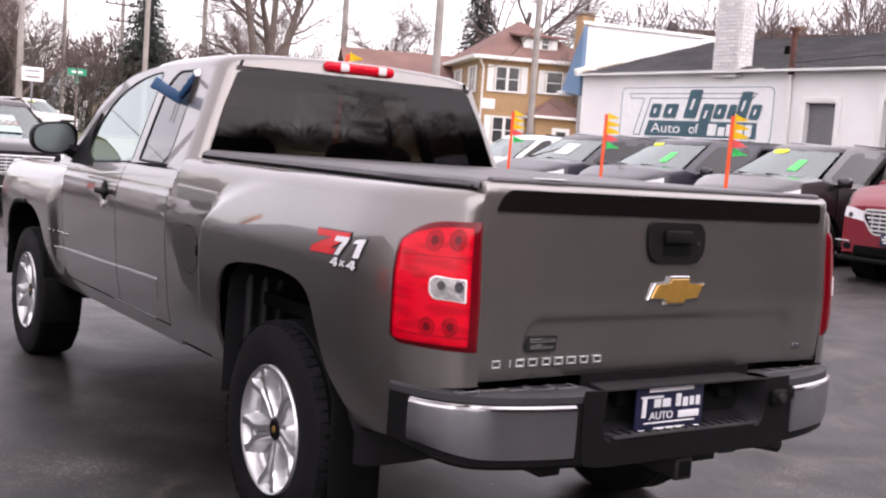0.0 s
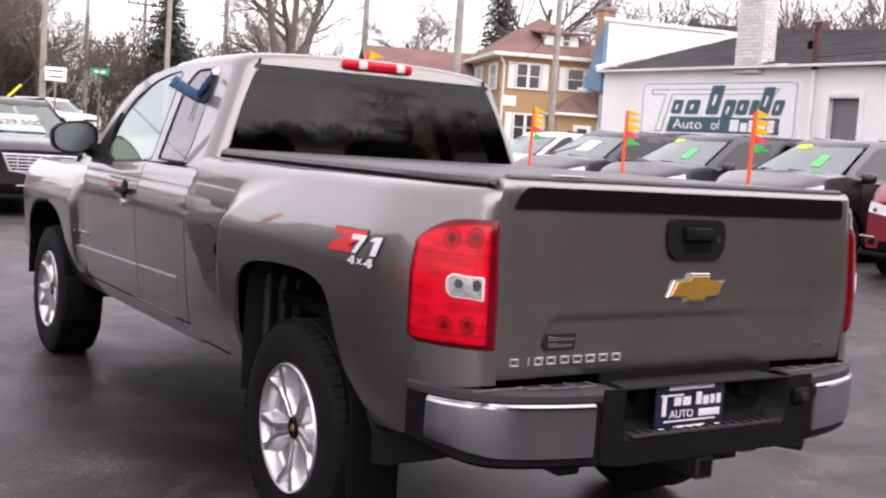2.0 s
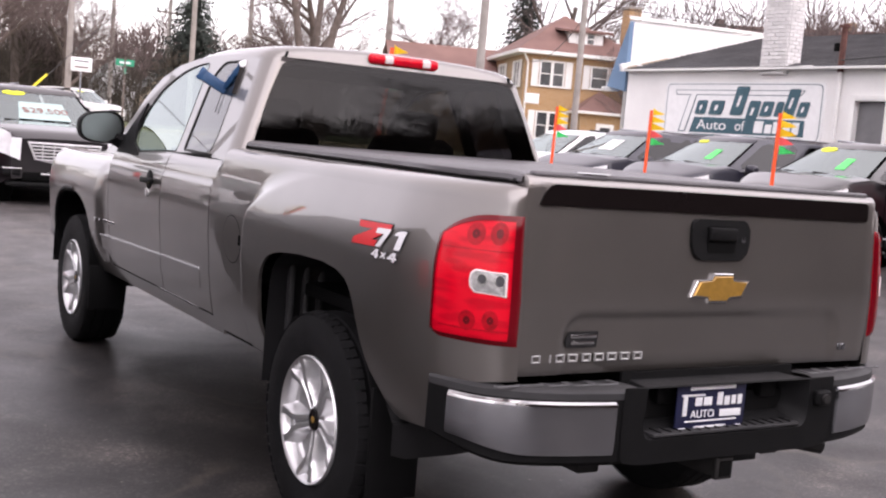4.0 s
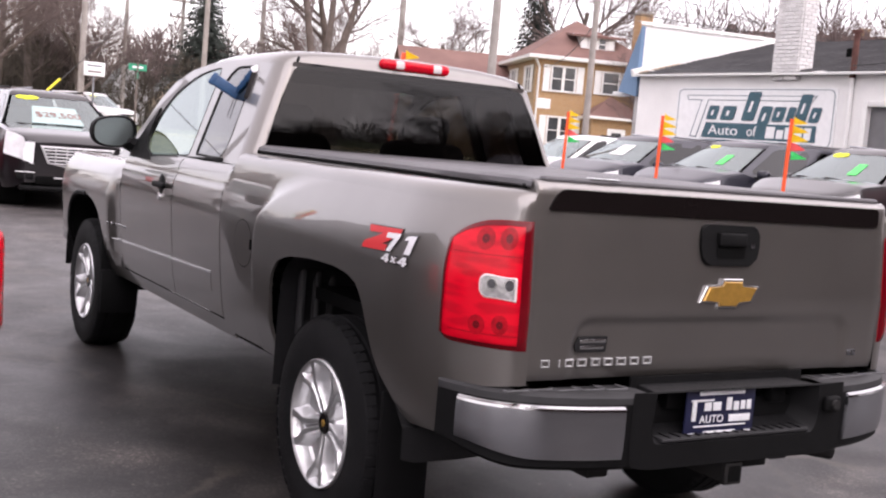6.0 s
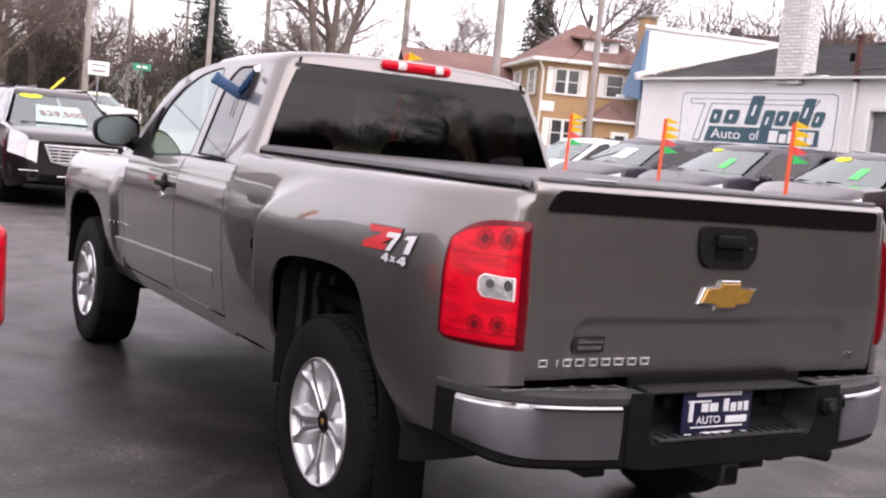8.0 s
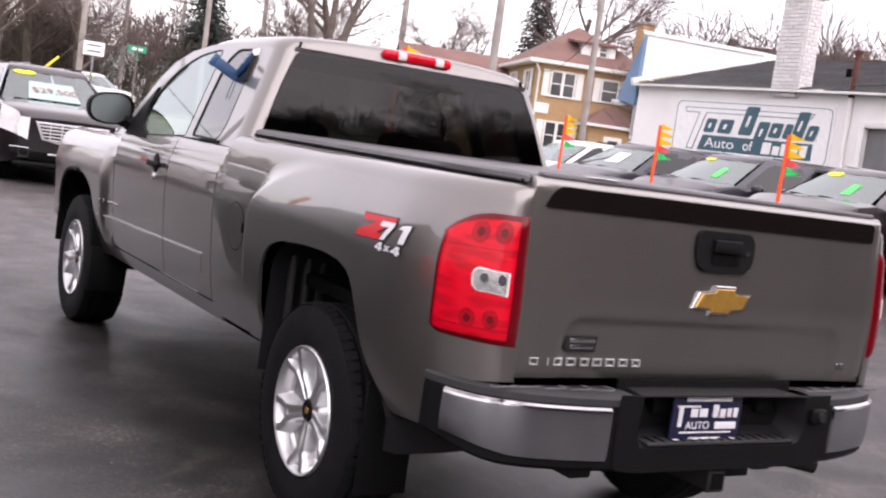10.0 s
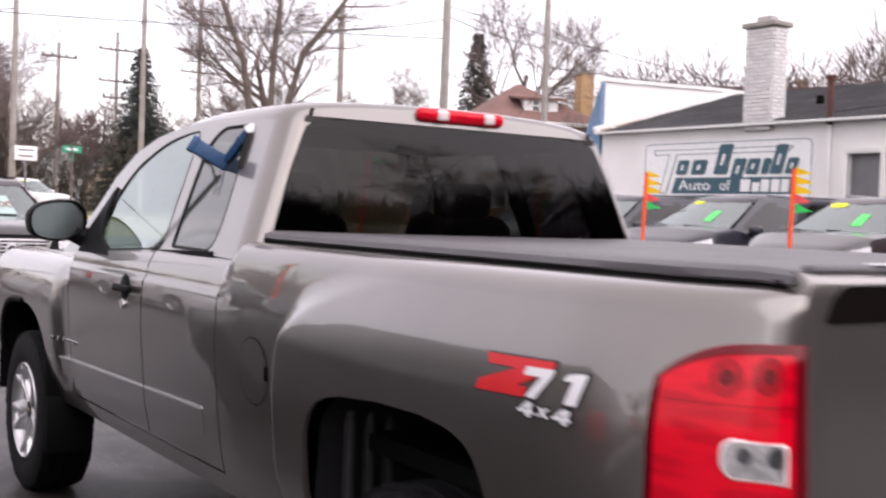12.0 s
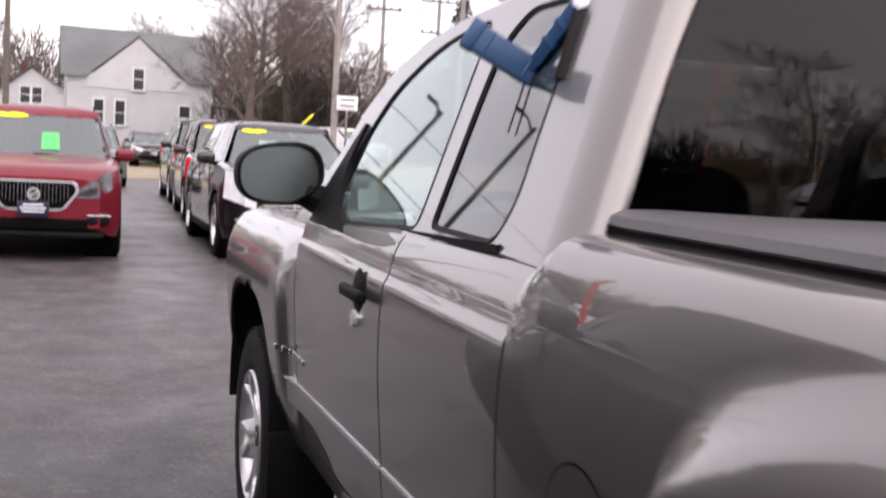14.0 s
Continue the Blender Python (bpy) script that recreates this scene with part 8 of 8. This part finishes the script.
def forked_tree_meshes(seed):
    """Three long stems from a low fork: one rising to the left, one upright, one sweeping out to the right."""
    rng = random.Random(seed)
    lists = ([], []), ([], [])
    stems = (([(0.0, -0.1), (-0.15, 2.2), (-0.75, 4.6), (-1.2, 7.4), (-1.9, 9.2), (-2.6, 10.9), (-3.3, 13.4)], 0.23, -0.5),
             ([(0.0, -0.1), (0.05, 3.0), (0.0, 5.0), (0.15, 8.0), (0.35, 9.8), (0.2, 11.4), (0.5, 14.4)], 0.21, 0.6),
             ([(0.05, 1.6), (0.35, 3.4), (0.75, 5.4), (1.35, 7.7), (2.7, 9.5), (3.6, 10.9), (4.9, 12.6)], 0.24, 0.1))
    for line, r, off in stems:
        pts = [Vector((u, off * smooth(1.0, 8.0, z), z)) for u, z in line]
        radii = [max(0.05, r * (1 - 0.13 * k)) for k in range(len(pts))]
        tube_lists(lists[0][0], lists[0][1], pts, radii, 9)
        for k in range(15):
            t = 2.3 + (len(pts) - 2.35) * k / 14
            i = min(int(t), len(pts) - 2)
            at = pts[i].lerp(pts[i + 1], t - i)
            base = (pts[i + 1] - pts[i]).normalized()
            out = Vector((rng.uniform(-1, 1) + (0.5 if line[-1][0] > 1 else 0), rng.uniform(-1, 1), rng.uniform(-0.1, 0.7)))
            out = (out - base * out.dot(base)).normalized()
            d = (base * rng.uniform(0.5, 0.9) + out * rng.uniform(0.7, 1.1)).normalized()
            branch_out(rng, lists, at, d, rng.uniform(2.4, 4.2) * (1 - 0.02 * k), radii[i] * 0.42, 2, 4, 0.8, 0.05)
    out = []
    for (v, f), nm in zip(lists, ("trunk", "crown")):
        me = bpy.data.meshes.new(nm)
        me.from_pydata([tuple(x) for x in v], [], f)
        me.update()
        me.shade_smooth()
        me.materials.append(M["bark"] if nm == "trunk" else M["twig"])
        out.append(me)
    return out


TREES = {}


def bare_tree(kind, x, y, scale, turn, label):
    if kind == "forked" and kind not in TREES:
        TREES[kind] = forked_tree_meshes(5)
    if kind not in TREES:
        TREES[kind] = bare_tree_meshes(*{"broad": (3, 12.0, 0.34, 1.05, 0.05), "upright": (8, 12.0, 0.26, 0.70, 0.15), "old": (21, 12.0, 0.27, 0.95, 0.06), "open": (33, 12.0, 0.30, 0.85, 0.1)}[kind])
    e = thing("bare_tree", pose(x, y, rise(x, y) if y < 47 and x < 40 else 0.15, 0, 0, turn) @ Matrix.Scale(scale, 4), label, "tree")
    for nm, me in zip(("trunk", "crown"), TREES[kind]):
        new(nm, me).parent = e
    return e


SHORT, TALLT = "large bare winter tree with spreading twigs", "tall bare winter tree against the white sky"
for kind, x, y, s, turn, lab in (("old", 7.4, 58.5, 1.22, 20, SHORT), ("open", 9.4, 61.0, 1.15, 75, SHORT), ("old", 11.3, 57.0, 1.05, 160, SHORT), ("broad", 11.5, 62.0, 0.9, 140, SHORT), ("upright", 3.2, 78.0, 1.05, 200, TALLT), ("forked", 18.6, 42.5, 1.0, -25, TALLT), ("open", 21.5, 47.5, 1.3, 190, TALLT),
                                 ("open", 43.0, 57.5, 1.75, 10, TALLT), ("broad", 37.5, 62.0, 1.25, 300, TALLT), ("upright", 30.0, 66.0, 1.1, 110, TALLT), ("old", 5.5, 49.0, 0.95, 250, SHORT),
                                 ("upright", 46.0, 38.0, 1.1, 80, TALLT), ("broad", 50.0, 32.0, 1.1, 160, TALLT), ("open", 52.0, 24.0, 1.15, 220, TALLT), ("upright", 38.0, 41.5, 0.95, 250, TALLT), ("upright", -12.0, 70.0, 1.0, 30, TALLT),
                                 # behind the lane, seen in the glass and the paint
                                 ("old", 10.5, -15.5, 1.1, 0, SHORT), ("broad", 7.5, -29.0, 1.2, 70, SHORT), ("open", 19.0, -19.0, 1.2, 30, TALLT), ("upright", -9.0, -30.0, 1.2, 90, TALLT),
                                 ("broad", -34.0, 6.0, 1.05, 210, SHORT), ("open", -37.0, 24.0, 1.1, 10, TALLT), ("upright", 1.5, -32.0, 1.3, 45, TALLT), ("broad", 26.5, -14.0, 1.2, 145, SHORT), ("old", 19.5, -31.0, 1.25, 100, SHORT)):
    bare_tree(kind, x, y, s, turn, lab)


def spruce(x, y, height, base_r, seed):
    rng = random.Random(seed)
    e = thing("spruce_tree", pose(x, y, 0.1), "dark tall spruce with drooping layered branches", "tree")
    rod("trunk", [(0, 0, 0), (0, 0, height * 0.97)], [0.24, 0.03], M["bark"], e)
    v, f = [], []
    z = height * 0.12
    while z < height * 0.99:
        t = (z / height - 0.12) / 0.88
        n = max(5, int(13 * (1 - t) + 4))
        for k in range(n):
            a = 2 * math.pi * (k + rng.random()) / n
            ln = base_r * (1 - t) ** 0.85 * rng.uniform(0.65, 1.12) + 0.12
            d = Vector((math.cos(a), math.sin(a), 0))
            side = Vector((-d.y, d.x, 0))
            steps = max(3, int(ln / 0.22))
            for j in range(1, steps + 1):
                s = j / steps
                c = Vector((0, 0, z)) + d * ln * s + Vector((0, 0, -0.30 * ln * s + 0.10 * ln * s * s))
                for m2 in range(4):
                    w = 0.20 + 0.22 * (1 - s) * min(1.0, ln)
                    q = c + side * rng.uniform(-w, w) + Vector((0, 0, rng.uniform(-0.12, 0.05)))
                    tip = q + d * rng.uniform(0.10, 0.30) + side * rng.uniform(-0.22, 0.22) + Vector((0, 0, rng.uniform(-0.28, 0.03)))
                    u = side * rng.uniform(0.05, 0.11)
                    b = len(v)
                    v.extend((q - u, q + u, tip, q + Vector((0, 0, 0.09)), ))
                    f.extend(((b, b + 1, b + 2), (b, b + 2, b + 3), (b + 1, b + 3, b + 2)))
        z += 0.22 + 0.16 * (1 - t)
    raw("crown", v, f, M["needle"], e)
    return e


spruce(23.0, 72.0, 12.0, 3.5, 5)
spruce(42.5, 60.5, 14.0, 3.0, 6)
spruce(46.5, 46.0, 10.2, 2.0, 9)


# far woods and brush, uncountable
def woods(name, label, seed, band, count, hgt, mt, dense=150, wide=1.0):
    rng = random.Random(seed)
    v, f = [], []
    for k in range(count):
        x, y = band(rng)
        h = rng.uniform(*hgt)
        w = h * rng.uniform(0.22, 0.40)
        p = Vector((x, y, 0))
        tube_lists(v, f, [p, p + Vector((rng.uniform(-.3, .3), rng.uniform(-.3, .3), h * 0.8))], [0.012 * h, 0.03], 4)
        for j in range(dense):
            t = rng.uniform(0.12 if wide == 1.0 else 0.0, 1.0)
            a = rng.uniform(0, 2 * math.pi)
            rad = w * math.sin(math.pi * min(1, 0.15 + 0.85 * t)) ** 0.6 * rng.random() ** 0.5
            q = p + Vector((math.cos(a) * rad, math.sin(a) * rad, h * t * rng.uniform(0.85, 1.05)))
            d = Vector((math.cos(a) * rng.uniform(0, 0.8), math.sin(a) * rng.uniform(0, 0.8), rng.uniform(0.3, 1.0))).normalized() * rng.uniform(0.06, 0.17) * h
            u = d.cross(Vector((rng.uniform(-1, 1), rng.uniform(-1, 1), 0.2))).normalized() * rng.uniform(0.012, 0.035) * (h / 8) * wide
            b = len(v)
            v.extend((q - u, q + u, q + d + u * 0.3, q + d - u * 0.3))
            f.append((b, b + 1, b + 2, b + 3))
    ob = raw(name, v, f, mt)
    return tagged(ob, label, "woods", kind="stuff")


woods("far_woods", "hazy line of bare mauve-brown winter woods", 11, lambda r: (r.uniform(-70, 110), r.uniform(96, 128)), 330, (6.5, 10.8), M["far_twig"], 260, 2.1)
woods("right_woods", "bare brownish trees behind the roofs", 12, lambda r: (r.uniform(50, 82), r.uniform(10, 62)), 110, (8.0, 12.5), M["far_twig"], 190)
woods("roof_thicket", "reddish brown bare brush behind the dealer building", 17, lambda r: (r.uniform(39, 56), r.uniform(24, 44)), 70, (8.0, 11.0), M["far_twig"], 200)
woods("dark_thicket", "dark brush and evergreens below the bare trees", 13, lambda r: (r.uniform(8.5, 26), r.uniform(66, 84)), 60, (3.2, 6.0), M["dark_wood"], 300, 1.5)
woods("hedge_thicket", "dark scrubby evergreens beside the grey house", 14, lambda r: (r.uniform(6.6, 13.5), r.uniform(60, 72)), 36, (3.4, 6.4), M["dark_wood"], 340, 1.5)
woods("back_woods", "bare brown trees behind the lane", 15, lambda r: (r.uniform(-35, 55), r.uniform(-48, -30)), 150, (9, 12), M["far_twig"], 240)


def ring(r):
    """A spot in the belt of trees behind the lot."""
    a, far_off = radians(r.uniform(-105, -22)), r.uniform(25, 29)
    return far_off * math.cos(a), far_off * math.sin(a)


woods("rear_thicket", "dense bare trees behind the lot", 19, ring, 120, (7.6, 10.2), M["far_twig"], 1300, 1.01)
woods("side_woods", "bare trees along the lot's far side", 16, lambda r: (r.uniform(-62, -46), r.uniform(-30, 70)), 110, (3.5, 6.0), M["far_twig"], 200)
BUSH = thing("brown_house", pose(50.0, 40.5, 0.2, 0, 0, -50), "dark brown-roofed house behind the white building", "house")
wall_box(BUSH, "wall", M["tan_siding"], -5.5, 5.5, 0, 8, 0, 5.8)
gable_roof(BUSH, 11, 8, 5.8, 9.4, M["brown_roof"])
part("chimney", box((1.0, 4.0, 9.6), (0.7, 0.7, 1.4), 0.02), M["tan_brick"], BUSH)

# cars across the lane that show in the truck's paint
car("silver_crossover", stand(-10.5, 4.0, -88), M["silver_paint"], "silver crossover across the lane", "car", "far row", L=4.7, W=1.86, H=1.7)
car("white_crossover", stand(-10.6, 7.0, -90), M["white_paint"], "white crossover across the lane", "car", "far row", L=4.7, W=1.86, H=1.7)
car("dark_sedan", stand(-10.4, 0.9, -91), M["steel_paint"], "grey saloon car across the lane", "car", "far row", L=4.7, W=1.84, H=1.46, hood=0.95, belt_z=0.98, nose_z=0.8)
car("white_crossover", stand(-10.5, 10.0, -90), M["white_paint"], "white crossover across the lane", "car", "far row", L=4.7, W=1.86, H=1.7)


# ---- white brick chimney, brick by brick ----
STACK = thing("brick_chimney", label="white-painted brick chimney against the low building", category="chimney")
CX0, CX1, CY0, CY1, CZ0, CZ1 = 14.90, 15.30, 12.13, 12.80, 3.36, 5.36
part("core", box(((CX0 + CX1) / 2, (CY0 + CY1) / 2, (CZ0 + CZ1) / 2), (CX1 - CX0 - 0.02, CY1 - CY0 - 0.02, CZ1 - CZ0)), M["mortar"], STACK)
cap = part("cap", box(((CX0 + CX1) / 2, (CY0 + CY1) / 2, CZ1 + 0.06), (CX1 - CX0 + 0.16, CY1 - CY0 + 0.16, 0.10), 0.02), M["concrete"], STACK)
part("flue", box(((CX0 + CX1) / 2, (CY0 + CY1) / 2, CZ1 + 0.16), (0.22, 0.36, 0.16), 0.02), M["mortar"], STACK)
bl, bh = 0.205, 0.066
sheet = box((0, 0, 0), (bl, 0.05, bh), 0.006, 1)
me_brick = bpy.data.meshes.new("brick")
sheet.to_mesh(me_brick)
sheet.free()
me_brick.materials.append(M["white_brick"])
course = 0
z = CZ0 + 0.04
rng = random.Random(4)
while z < CZ1 - 0.02:
    for face_n, (p0, p1, turn) in enumerate((((CX0, CY0), (CX0, CY1), 90), ((CX0, CY0), (CX1, CY0), 0))):
        a, b = Vector((*p0, 0)), Vector((*p1, 0))
        ln = (b - a).length
        num = max(2, round(ln / 0.21))
        pitch = ln / num
        cells = [(0.5 + j, 1.0) for j in range(num)] if course % 2 else [(0.25, 0.5)] + [(1.0 + j, 1.0) for j in range(num - 1)] + [(num - 0.25, 0.5)]
        for u, wide in cells:
            c = a.lerp(b, u * pitch / ln)
            ob = new("brick", me_brick)
            ob.parent = STACK
            ob.matrix_basis = pose(c.x + rng.uniform(-0.003, 0.003), c.y + rng.uniform(-0.003, 0.003), z, 0, 0, turn) @ Matrix.Diagonal(((wide * pitch - 0.010) / bl, 1, 1, 1))
    z += bh + 0.010
    course += 1
